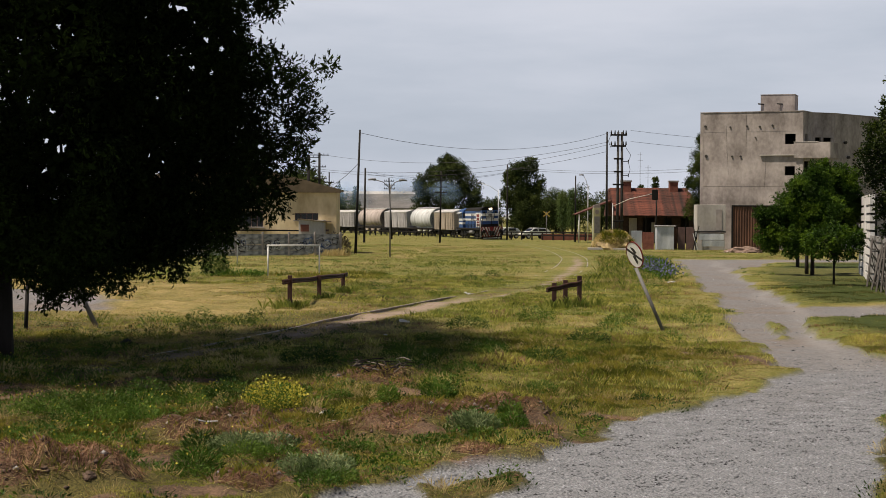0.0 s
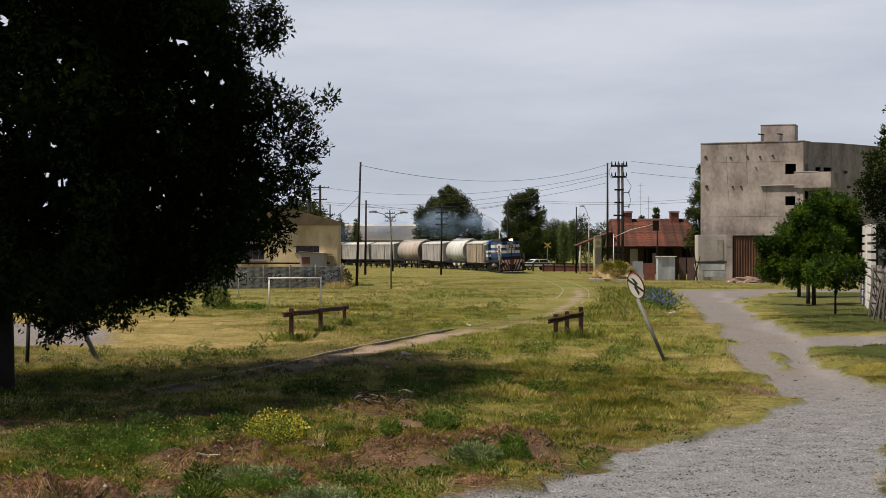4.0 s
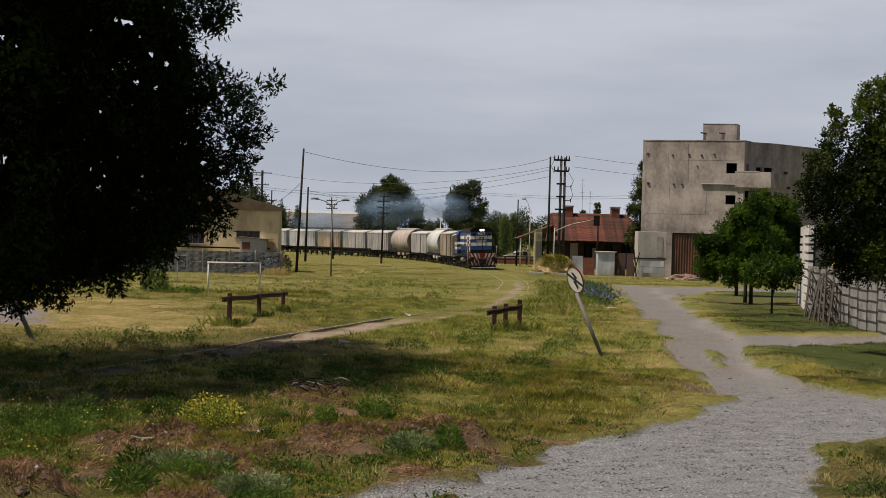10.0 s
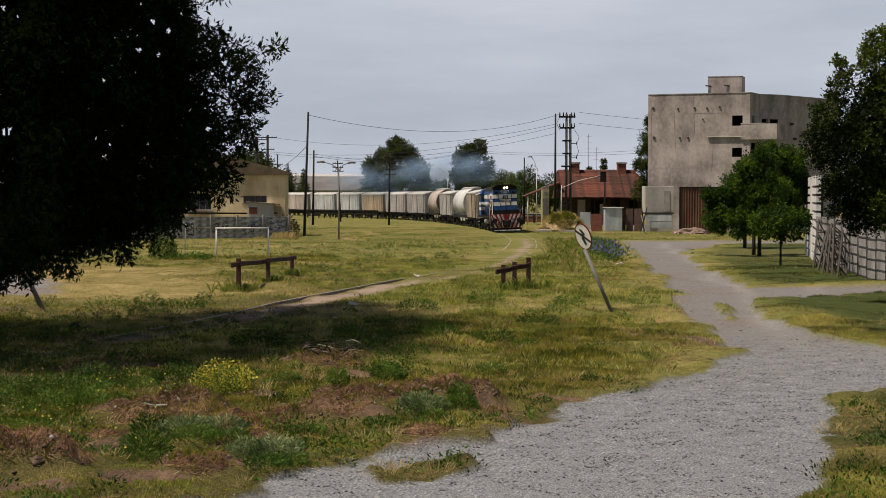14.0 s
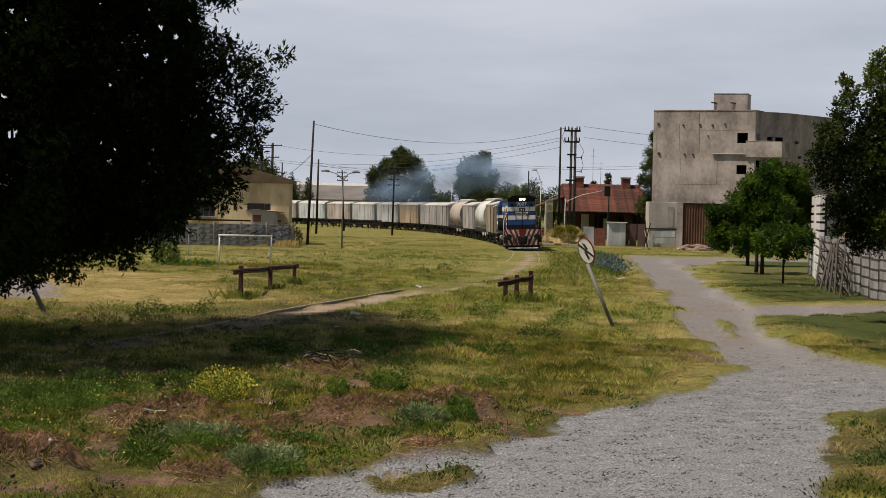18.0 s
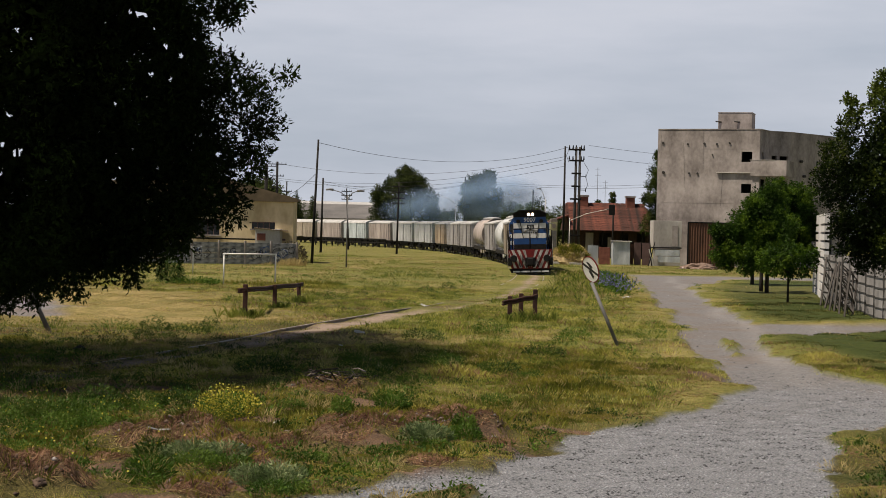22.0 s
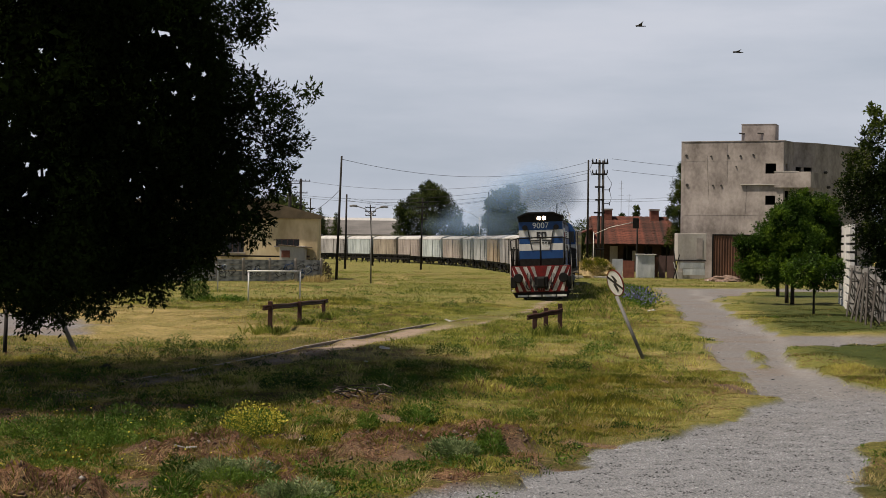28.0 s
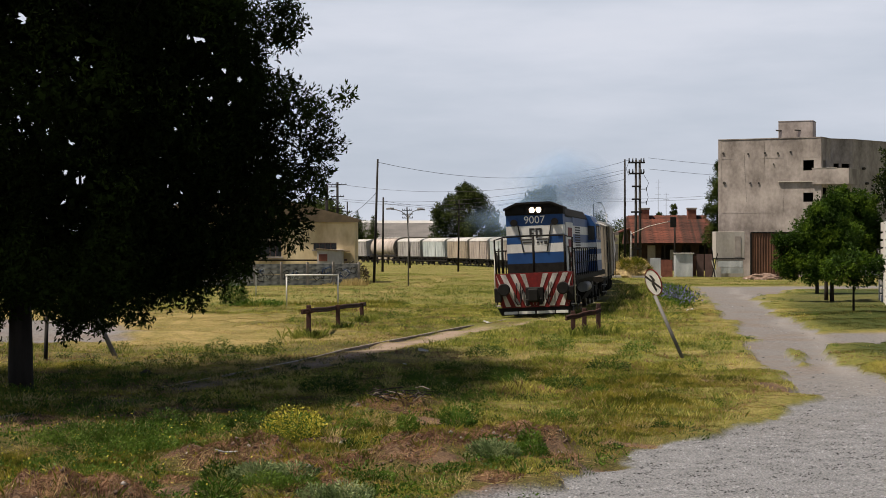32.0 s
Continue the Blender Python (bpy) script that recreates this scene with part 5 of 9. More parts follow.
def plank_wall():
    """A low wall of concrete posts and planks, painted over."""
    t = thing("graffiti_wall", 0, 0, 0, 0, "low concrete plank wall covered in faded graffiti", "wall")
    p, q = np.array((-30.0, 118.0)), np.array((-7.3, 127.0))
    d = np.linalg.norm(q - p)
    ang = math.degrees(math.atan2(*(q - p)[::-1]))
    post = NB()
    box(post, -0.07, -0.09, -0.4, 0.07, 0.09, 1.42, 0.01)
    post = mesh_of("post", post, M_CONCRETE)
    plank = NB()
    box(plank, 0.08, -0.03, 0.0, 1.92, 0.03, 0.385, 0.008)
    plank = mesh_of("plank", plank, M_PLANKWALL)
    n = int(d / 2.0)
    for k in range(n + 1):
        c = p + (q - p) / d * 2.0 * k
        part("post", post, M_CONCRETE, t, m=pose(c[0], c[1], 0, 0, random.uniform(-1, 1), ang))
        if k < n and k > 3:
            rnd = random.Random(k)
            for j in range(7):
                b = NB()
                u, z, r0, ph = rnd.uniform(0.3, 1.6), rnd.uniform(0.25, 0.9), rnd.uniform(0.15, 0.36), rnd.uniform(0, 6)
                pts = [(u + r0 * math.cos(ph + a * 0.8) * (1 + 0.3 * math.sin(a * 1.7)), -0.045, z + r0 * 0.9 * math.sin(ph + a * 0.8) + 0.06 * math.sin(a * 2.3)) for a in range(8)]
                bent(b, pts, 0.03, 0.022, seg=4)
                part("graffiti_stroke", b, (M_BLACK, M_BLUE, M_WHITEPIPE, M_ZINC, M_BLACK)[(k + j) % 5], t, m=pose(c[0], c[1], -0.1, 0, 0, ang))
        if k < n:
            for j in range(4):
                part("plank", plank, M_PLANKWALL, t, m=pose(c[0], c[1], -0.30 + j * 0.40, 0, random.uniform(-0.3, 0.3), ang))


plank_wall()


def red_house():
    t = thing("red_roofed_house", 0, 0, -0.35, 0, "old brick house with a red tiled roof and chimneys", "house")
    y0 = 195.0
    # the front wall's brick colour carries the shade under the eaves
    wall_between(t, "wall", (20.0, y0 + 2), (29.3, y0 + 2), 0, 3.2, 0.3, [(3.2, 4.6, 1.0, 2.9), (5.6, 6.6, 1.0, 2.9), (7.6, 8.6, 1.0, 2.9)], surf("eave_shaded_brick", (0.030, 0.020, 0.017), (0.075, 0.045, 0.036), 2.5, 0.9), "brick wall with the eaves' shade in its dark colour")
    wall_between(t, "wall", (29.3, y0 + 2), (29.3, 204), 0, 3.2, 0.3, [], M_BRICKRED)
    # near-black block in place of the rooms' shade behind the openings
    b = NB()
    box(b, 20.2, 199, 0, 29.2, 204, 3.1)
    part("room_shade_block", b, M_DARKFILL, t)
    for x0, x1, z1 in ((21.6, 22.5, 2.9), (24.2, 24.6, 2.4)):
        b = NB()
        box(b, x0, y0 + 1.85, 0.1, x1, y0 + 1.98, z1)
        part("pale_panel", b, M_CONCRETE2, t)
    for x in (20.4, 23.3, 25.6, 27.9, 29.4):
        b = NB()
        box(b, x - 0.08, y0 - 0.6, 0.0, x + 0.08, y0 - 0.44, 3.15)
        part("verandah_post", b, M_WOOD, t)
    r = NB()
    a = [r.verts.new(v) for v in ((19.4, y0 - 1.2, 3.1), (30.2, y0 - 1.2, 3.1), (28.6, y0 + 4.5, 6.35), (19.4, y0 + 4.5, 6.35), (19.4, y0 + 10, 3.1), (30.2, y0 + 10, 3.1))]
    r.faces.new((a[0], a[1], a[2], a[3]))
    r.faces.new((a[3], a[2], a[5], a[4]))
    r.faces.new((a[1], a[5], a[2]))
    r.faces.new((a[0], a[3], a[4]))
    r.faces.new((a[0], a[4], a[5], a[1]))
    roof = part("roof", r, M_TILE, t, "weathered red clay tiles")
    # rows of tiles, each a proud strip
    slope = math.degrees(math.atan2(3.25, 5.7))
    for k in range(16):
        u = k / 16
        b = NB()
        x1 = 30.2 - 1.6 * u
        for j in range(int((x1 - 19.4) / 0.32)):
            x = 19.4 + j * 0.32 + (k % 2) * 0.16
            z = random.uniform(0, 0.035)
            box(b, x, random.uniform(-0.02, 0.02), 0.02 + z, x + 0.312, 0.42, 0.06 + z)
        part("tile_course", b, M_TILE, roof, m=pose(0, y0 - 1.2 + 5.7 * u, 3.12 + 3.25 * u, slope, 0, 0))
    for x, w in ((20.9, 1.1), (26.5, 1.0)):
        c = NB()
        box(c, x, y0 + 3.6, 5.4, x + w, y0 + 4.6, 7.1, 0.02)
        ch = part("chimney", c, M_BRICKRED, t)
        c = NB()
        box(c, x - 0.08, y0 + 3.52, 7.11, x + w + 0.08, y0 + 4.68, 7.3)
        part("chimney_cap", c, M_CONCRETE, ch)
    # porch to the side, lower
    r = NB()
    prism(r, [(15.3, 3.2), (19.35, 4.8), (19.35, 4.95), (15.2, 3.3)], y0 - 0.5, y0 + 5)
    part("porch_roof", r, M_TILE, t)
    for x in (15.6, 17.2):
        b = NB()
        tube(b, (x, y0 - 0.3, 0), (x, y0 - 0.3, 3.3 + (x - 15.3) * 0.38), 0.08, seg=8)
        part("porch_post", b, M_WHITEPIPE, t)


red_house()


def old_pillar():
    """A tall pale pillar with a round mark, before the house."""
    t = thing("old_pillar", 16.65, 184, -0.4, 4, "tall pale greenish masonry pillar with a round mark", "pillar")
    b = NB()
    box(b, -0.38, -0.38, 0, 0.38, 0.38, 4.05, 0.03)
    part("shaft", b, surf("pale_green_plaster", (0.20, 0.20, 0.11), (0.33, 0.32, 0.19), 1.5, 0.9), t)
    b = NB()
    prism(b, [(-0.38, 4.05), (0.38, 4.05), (0.30, 4.5), (-0.38, 4.3)], -0.36, 0.36)
    part("cap", b, M_CONCRETE, t)
    b = NB()
    tube(b, (0, -0.40, 3.6), (0, -0.385, 3.6), 0.24, seg=20)
    part("round_mark", b, M_CONCRETE, t)
    b = NB()
    box(b, -0.3, -0.40, 1.3, 0.3, -0.383, 3.1)
    part("sunk_panel", b, M_GREYPOLE, t)


old_pillar()


def wave_sheet(bm, x0, x1, z0, z1, pitch=0.09, amp=0.012):
    """Corrugated sheet in the xz plane, ribs upright."""
    n = max(4, int((x1 - x0) / pitch * 2))
    for k in range(n):
        a, b = x0 + (x1 - x0) * k / n, x0 + (x1 - x0) * (k + 1) / n
        ya, yb = (amp if k % 2 else -amp), (-amp if k % 2 else amp)
        v = [bm.verts.new(p) for p in ((a, ya, z0), (b, yb, z0), (b, yb, z1), (a, ya, z1), (a, ya + 0.01, z0), (b, yb + 0.01, z0), (b, yb + 0.01, z1), (a, ya + 0.01, z1))]
        for q in ((0, 1, 2, 3), (7, 6, 5, 4), (3, 2, 6, 7), (4, 5, 1, 0)):
            bm.faces.new([v[i] for i in q])
    return bm


def scrap_fence():
    """Odd sheets and doors stood in a row."""
    z = -0.35
    pieces = [("sheet_panel", 17.45, 18.45, 1.75, M_ZINC, "grey sheet panel in a scrap fence", 1), ("brick_panel", 18.5, 19.55, 1.6, M_BRICKRED, "broken red brick panel in a scrap fence", 0),
              ("brown_panel", 21.3, 21.75, 1.95, M_RUST, "rusty brown panel in a scrap fence", 1), ("maroon_door", 21.8, 22.45, 2.1, M_MAROON, "old maroon door stood up as fence", 0),
              ("maroon_door", 22.55, 23.25, 2.1, M_MAROON, "old maroon door stood up as fence", 0)]
    for name, x0, x1, h, m, label, wavy in pieces:
        b = NB()
        if wavy:
            wave_sheet(b, 0, x1 - x0, 0, h)
        else:
            box(b, 0, 0, 0, x1 - x0, 0.08, h, 0.01)
        alone(name, b, m, label, "fence panel", "panels of the scrap fence", m=pose(x0, 157.2, z, 0, 0, random.uniform(-4, 4)))
    b = NB()
    t = thing("zinc_shed", 19.75, 156.4, z, 0, "small pale corrugated zinc shed", "shed")
    wave_sheet(b, 0, 1.55, 0, 2.15)
    part("front_sheet", b, M_ZINC, t)
    for x in (0.0, 1.55):
        b = NB()
        wave_sheet(b, 0, 1.3, 0, 2.1)
        part("side_sheet", b, M_ZINC, t, m=pose(x, 0.02, 0, 0, 0, 90))
    b = NB()
    box(b, -0.1, -0.15, 2.16, 1.7, 1.4, 2.24, 0.02)
    part("roof_sheet", b, M_STEELROOF, t)
    b = NB()
    wave_sheet(b, 0, 2.3, 0.95, 1.5)
    wave_sheet(b, 0.3, 2.35, 0.35, 0.9)
    alone("zinc_sheet", b, M_ZINC, "loose blue-grey corrugated sheet against the annexe", "metal sheet", m=pose(23.55, 155.9, z))
    b = NB()
    box(b, 23.2, 156.3, z - 0.05, 26.0, 156.7, 0.30)
    box(b, 23.5, 156.6, 0.304, 26.0, 156.8, 1.25)
    alone("low_block_wall", b, M_CONCRETE2, "low pale block wall below the annexe", "wall", kind="structure")
    t = thing("rusty_gate", 25.9, 151.5, z, 0, "tall brown rusted sheet metal gate", "gate")
    b = NB()
    wave_sheet(b, 0, 4.2, 0, 4.0, 0.24, 0.03)
    part("sheet_cladding", b, M_RUST, t)
    b = NB()
    box(b, -0.1, -0.06, 4.0, 4.3, 0.1, 4.12)
    box(b, -0.12, -0.06, 0, 0.0, 0.1, 4.0)
    part("gate_frame", b, M_BLACK, t)
    for x, lean, h in ((23.0, 14, 2.3), (23.45, -16, 1.6), (23.3, -6, 2.9)):
        b = NB()
        tube(b, (0, 0, 0), (0, 0, h), 0.06, 0.04, seg=6)
        alone("leaning_pole", b, M_WHITEPIPE if lean < -10 else M_WOOD, "thin pole leaning on the scrap fence", "pole", m=pose(x, 156.0, z, 0, lean, 0))
    b = NB()
    box(b, 0, 0, 0, 5.0, 0.3, 0.22, 0.02)
    alone("concrete_beam", b, M_CONCRETE2, "long pale concrete beam lying on the grass", "beam", m=pose(13.1, 153.5, z + 0.02, 0, 1.0, -4))


scrap_fence()


# ---------------------------------------------------------------- poles, lamps, wires
def wood_pole(x, y, h, r=0.13, lean=(0, 0), arms=(), label="dark wooden telephone pole", material=None):
    z = land1(x, y) - 0.05
    t = thing("utility_pole", x, y, z, 0, label, "utility pole", "utility poles")
    b = NB()
    tube(b, (0, 0, 0), (lean[0], lean[1], h), r, r * 0.65, seg=10)
    part("shaft", b, material or M_WOOD, t)
    for az, w in arms:
        b = NB()
        k = az / h
        box(b, lean[0] * k - w / 2, lean[1] * k - 0.16, az - 0.05, lean[0] * k + w / 2, lean[1] * k - 0.05, az + 0.05, 0.01)
        arm = part("crossarm", b, material or M_WOOD, t)
        for u in (-0.46, -0.24, 0.24, 0.46):
            b = NB()
            tube(b, (lean[0] * k + u * w, lean[1] * k - 0.1, az + 0.05), (lean[0] * k + u * w, lean[1] * k - 0.1, az + 0.2), 0.035, 0.025, seg=6)
            part("insulator", b, M_GLASS, arm)
    return t


wood_pole(-6.97, 134.9, 9.9, 0.115, (0.32, 0), label="tall bare wooden pole beside the plank wall")
wood_pole(-8.85, 190, 8.4, 0.14, (0.1, 0), label="dark bare wooden pole beyond the field")
wood_pole(-0.35, 190, 8.1, 0.12, (0.1, 0), ((7.6, 1.3), (7.0, 1.4), (6.3, 1.4), (5.7, 1.4)), "dark telephone pole with four crossarms")
wood_pole(-6.6, 218, 7.9, 0.12, (-0.4, 0), ((7.5, 1.3), (7.0, 1.4), (6.5, 1.4)), "old telephone pole with crossarms")
wood_pole(8.15, 216, 9.7, 0.12, (0, 0), label="dark wooden pole beside the crossing")
wood_pole(17.35, 180, 12.1, 0.14, (0, 0), label="tall dark wooden pole beside the transformer poles")
wood_pole(15.6, 200, 7.9, 0.11, (0, 0), label="thin wooden pole near the red-roofed house")
wood_pole(23.9, 190, 6.2, 0.12, (0, 0), label="short dark pole before the red-roofed house")
wood_pole(-15.9, 200, 10.2, 0.27, (0, 0), ((9.9, 2.4), (8.4, 1.8), (6.6, 1.4)), "dark pole with crossarms behind the warehouse")
wood_pole(-14.7, 201, 10.5, 0.2, (0, 0), ((10.2, 2.2), (8.8, 1.6), (7.4, 1.8)), "dark pole with crossarms behind the warehouse")
wood_pole(-13.6, 202, 8.2, 0.11, (0, 0), ((7.0, 1.2),), "thin dark pole behind the warehouse")


def twin_pole():
    z = -0.4
    t = thing("transformer_pole", 19.25, 185, z, 0, "twin concrete power poles joined by brackets, with insulators", "utility pole")
    for x in (-0.24, 0.24):
        b = NB()
        tube(b, (x, 0, 0), (x * 0.85, 0, 12.3), 0.17, 0.13, seg=10)
        part("shaft", b, M_TWINPOLE, t)
    for az, w in ((12.0, 1.5), (10.8, 1.3), (9.4, 0.7), (8.0, 0.7), (6.6, 0.9), (2.6, 0.9)):
        b = NB()
        box(b, -w / 2 - 0.3, -0.2, az - 0.09, w / 2, 0.2, az + 0.09, 0.02)
        arm = part("crossarm", b, M_BLACK, t)
        if az > 10:
            for u in (-0.95, -0.55, -0.2, 0.35, 0.65):
                b = NB()
                tube(b, (u, 0, az + 0.1), (u, 0, az + 0.5), 0.09, 0.05, seg=8)
                part("insulator", b, M_GLASS, arm)
    for az in (9.1, 7.6):
        b = NB()
        tube(b, (0.2, 0, az), (0.95, 0, az), 0.04, seg=6)
        tube(b, (0.92, 0, az - 0.2), (0.92, 0, az + 0.2), 0.05, seg=6)
        part("bracket", b, M_BLACK, t)
    for pts in ([(-1.0, -0.1, 12.0), (-1.3, -0.2, 11.3), (-1.0, -0.1, 10.6)], [(0.65, -0.1, 10.6), (1.15, -0.2, 9.8), (0.92, -0.1, 9.1)], [(0.92, -0.1, 9.0), (1.1, -0.2, 8.2), (0.92, -0.1, 7.6)]):
        b = NB()
        bent(b, pts, 0.025)
        part("jumper_wire", b, M_WIRE, t)


twin_pole()


def street_lamp(x, y, h, arms, label, material):
    z = land1(x, y) - 0.05
    t = thing("street_lamp", x, y, z, 0, label, "street lamp", "street lamps")
    b = NB()
    tube(b, (0, 0, 0), (0, 0, h), 0.06, 0.035, seg=8)
    part("post", b, material, t)
    for dx, dz in arms:
        b = NB()
        bent(b, [(0, 0, h - 0.3), (dx * 0.45, 0, h + dz * 0.5), (dx, 0, h + dz)], 0.035, seg=6)
        arm = part("arm", b, material, t)
        b = NB()
        s = 1 if dx > 0 else -1
        bent(b, [(dx - s * 0.05, 0, h + dz), (dx + s * 0.2, 0, h + dz + 0.03), (dx + s * 0.5, 0, h + dz)], 0.09, 0.06, seg=8)
        part("lantern", b, M_GREYPOLE, arm)
    return t


street_lamp(-3.85, 123, 5.3, ((-1.1, 0.35), (0.7, 0.3)), "grey double street lamp standing in the grass", M_GREYPOLE)
street_lamp(7.35, 226, 6.6, ((-2.4, 0.9),), "white street lamp at the crossing", M_WHITEPIPE)
street_lamp(17.5, 205, 6.9, ((-0.6, 1.2),), "white arched street lamp near the house", M_WHITEPIPE)
post = street_lamp(18.2, 182, 4.5, ((4.0, 1.0),), "white post with a long arm and a dark signal head", M_WHITEPIPE)
b = NB()
box(b, 4.2, -0.12, 4.9, 4.85, 0.16, 6.0, 0.03)
part("signal_head", b, M_BLACK, post, "black signal head")


def wire(p, q, sag, r=0.02, label="thin dark overhead cable"):
    b = NB()
    pts = []
    for k in range(17):
        u = k / 16
        v = Vector(p).lerp(Vector(q), u)
        v.z -= sag * 4 * u * (1 - u)
        pts.append(v)
    bent(b, pts, r, seg=4)
    alone("overhead_cable", b, M_WIRE, label, "cable", "overhead cables")


wire((-6.65, 134.9, 9.25), (18.3, 185, 11.9), 1.6)
wire((-15.0, 201, 9.95), (17.4, 180, 10.6), 1.6)
wire((-15.6, 200, 8.2), (17.4, 180, 10.3), 1.5)
wire((-15.6, 200, 8.0), (17.4, 180, 9.6), 1.5)
wire((-8.8, 190, 7.6), (8.15, 216, 8.3), 0.8)
wire((-8.8, 190, 7.35), (8.15, 216, 8.2), 0.8)
wire((8.15, 216, 8.9), (40, 200, 9.5), 0.9)
wire((8.15, 216, 8.7), (40, 200, 9.1), 0.9)
wire((20.4, 185, 12.1), (60, 215, 12.5), 0.8)
wire((20.4, 185, 10.9), (60, 215, 11.3), 0.8)
wire((-14.7, 201, 6.0), (-6.7, 134.9, 6.9), 0.6)


# ---------------------------------------------------------------- by the line: posts, sign, goals
def rail_barrier(posts, heights, beam, label):
    t = thing("rail_barrier", posts[0][0], posts[0][1], land1(*posts[0]) - 0.1, 0, label, "barrier", "barriers of old rail beside the line")
    ox, oy, oz = t.location
    for (x, y), h in zip(posts, heights):
        b = NB()
        w = 0.065
        box(b, x - ox - w, y - oy - w, land1(x, y) - 0.1 - oz, x - ox + w, y - oy + w, land1(x, y) + h - oz, 0.012)
        part("post", b, M_SLEEPER, t)
    (ax, ay, az), (bx, by, bz) = beam
    b = NB()
    n = 7
    pts = []
    for k in range(n):
        u = k / (n - 1)
        pts.append((ax + (bx - ax) * u - ox, ay + (by - ay) * u - oy - 0.13, az + (bz - az) * u - oz + 0.015 * math.sin(k * 2.2)))
    for s in (-0.035, 0.035):
        bent(b, [(x, y, z + s) for x, y, z in pts], 0.04, seg=6)
    part("rail_beam", b, M_SLEEPER, t)


rail_barrier([(-4.45, 49.3), (-3.97, 54.4), (-3.56, 60.5)], [0.96, 0.82, 0.70], ((-4.55, 48.4, 0.78), (-3.48, 61.6, 0.54)), "rusty barrier of old rail on three posts")
rail_barrier([(3.25, 49.4), (3.62, 50.0), (4.05, 50.2)], [0.72, 0.78, 0.92], ((3.02, 49.2, 0.56), (4.1, 50.2, 0.74)), "short rusty barrier of old rail on three posts")


def lean_sign():
    x, y = 5.34, 40.7
    t = thing("track_sign", x, y, land1(x, y) - 0.1, 0, "leaning round white railway sign with a black arrow and red rim", "sign")
    t.matrix_basis = pose(x, y, land1(x, y) - 0.1, -8, -23, 0)
    b = NB()
    tube(b, (0, 0, 0), (0, 0, 1.75), 0.044, 0.044, seg=10)
    part("post", b, M_GREYPOLE, t)
    b = NB()
    tube(b, (0, -0.05, 0), (0, -0.065, 0), 0.33, seg=28)
    disc = part("disc", b, surf("sign_white", (0.66, 0.66, 0.66), (0.86, 0.86, 0.86), 5.0, 0.5), t, "white disc", pose(0.15, -0.02, 2.05, 0, 0, -63))
    b = NB()
    for k in range(28):
        a, c = 2 * math.pi * k / 28, 2 * math.pi * (k + 1) / 28
        q = [(r * math.cos(v), -0.07, r * math.sin(v)) for v, r in ((a, 0.335), (c, 0.335), (c, 0.312), (a, 0.312))]
        b.faces.new([b.verts.new(p) for p in q])
        q = [(r * math.cos(v), -0.045, r * math.sin(v)) for v, r in ((a, 0.335), (c, 0.335))] + [(0.335 * math.cos(v), -0.07, 0.335 * math.sin(v)) for v in (c, a)]
        b.faces.new([b.verts.new(p) for p in q])
    part("rim", b, M_RED, disc, "thin dark red rim")
    b = NB()
    prism(b, [(-0.245, 0.20), (-0.20, 0.245), (0.245, -0.20), (0.20, -0.245)], -0.068, -0.064)
    prism(b, [(-0.05, 0.22), (0.05, 0.16), (0.12, 0.02), (0.02, 0.0)], -0.0695, -0.066)
    prism(b, [(-0.10, -0.01), (0.0, 0.0), (0.03, -0.20), (-0.05, -0.24)], -0.0695, -0.066)
    part("arrow", b, M_DARKTEXT, disc, "black crossed arrow")


lean_sign()


def goal(x0, y0, x1, y1, h, label):
    z = land1(x0, y0)
    t = thing("football_goal", x0, y0, z, math.degrees(math.atan2(y1 - y0, x1 - x0)), label, "goal", "football goals")
    w = math.hypot(x1 - x0, y1 - y0)
    for x in (0, w):
        b = NB()
        tube(b, (x, 0, -0.1), (x, 0, h), 0.034, seg=8)
        part("goalpost", b, M_WHITEPIPE, t)
    b = NB()
    tube(b, (-0.05, 0, h), (w + 0.05, 0, h), 0.036, seg=8)
    part("crossbar", b, M_WHITEPIPE, t)


goal(-7.6, 73.6, -5.42, 74.3, 1.40, "small white pipe football goal on the grass")
goal(-13.9, 92.2, -11.3, 93.1, 1.42, "small white pipe football goal before the plank wall")

for x, y, h, lx, r, label in ((-9.73, 39.5, 1.25, 0.02, 0.05, "short dark post in the grass"), (-8.13, 40.2, 1.75, -0.86, 0.06, "grey-brown wooden post leaning over in the grass")):
    b = NB()
    tube(b, (0, 0, 0), (lx, 0.1, h), r, r * 0.85, seg=10)
    alone("grass_post", b, M_WOOD if r < 0.06 else M_GREYPOLE, label, "post", m=pose(x, y, land1(x, y) - 0.15))


# ---------------------------------------------------------------- right-hand wall and its frames
M_FRAME = surf("rusty_frame_steel", (0.022, 0.019, 0.017), (0.085, 0.075, 0.068), 6.0, 0.7, 0.2)
M_RIB = surf("grimy_rib", (0.02, 0.019, 0.018), (0.07, 0.066, 0.063), 3.0, 0.9)


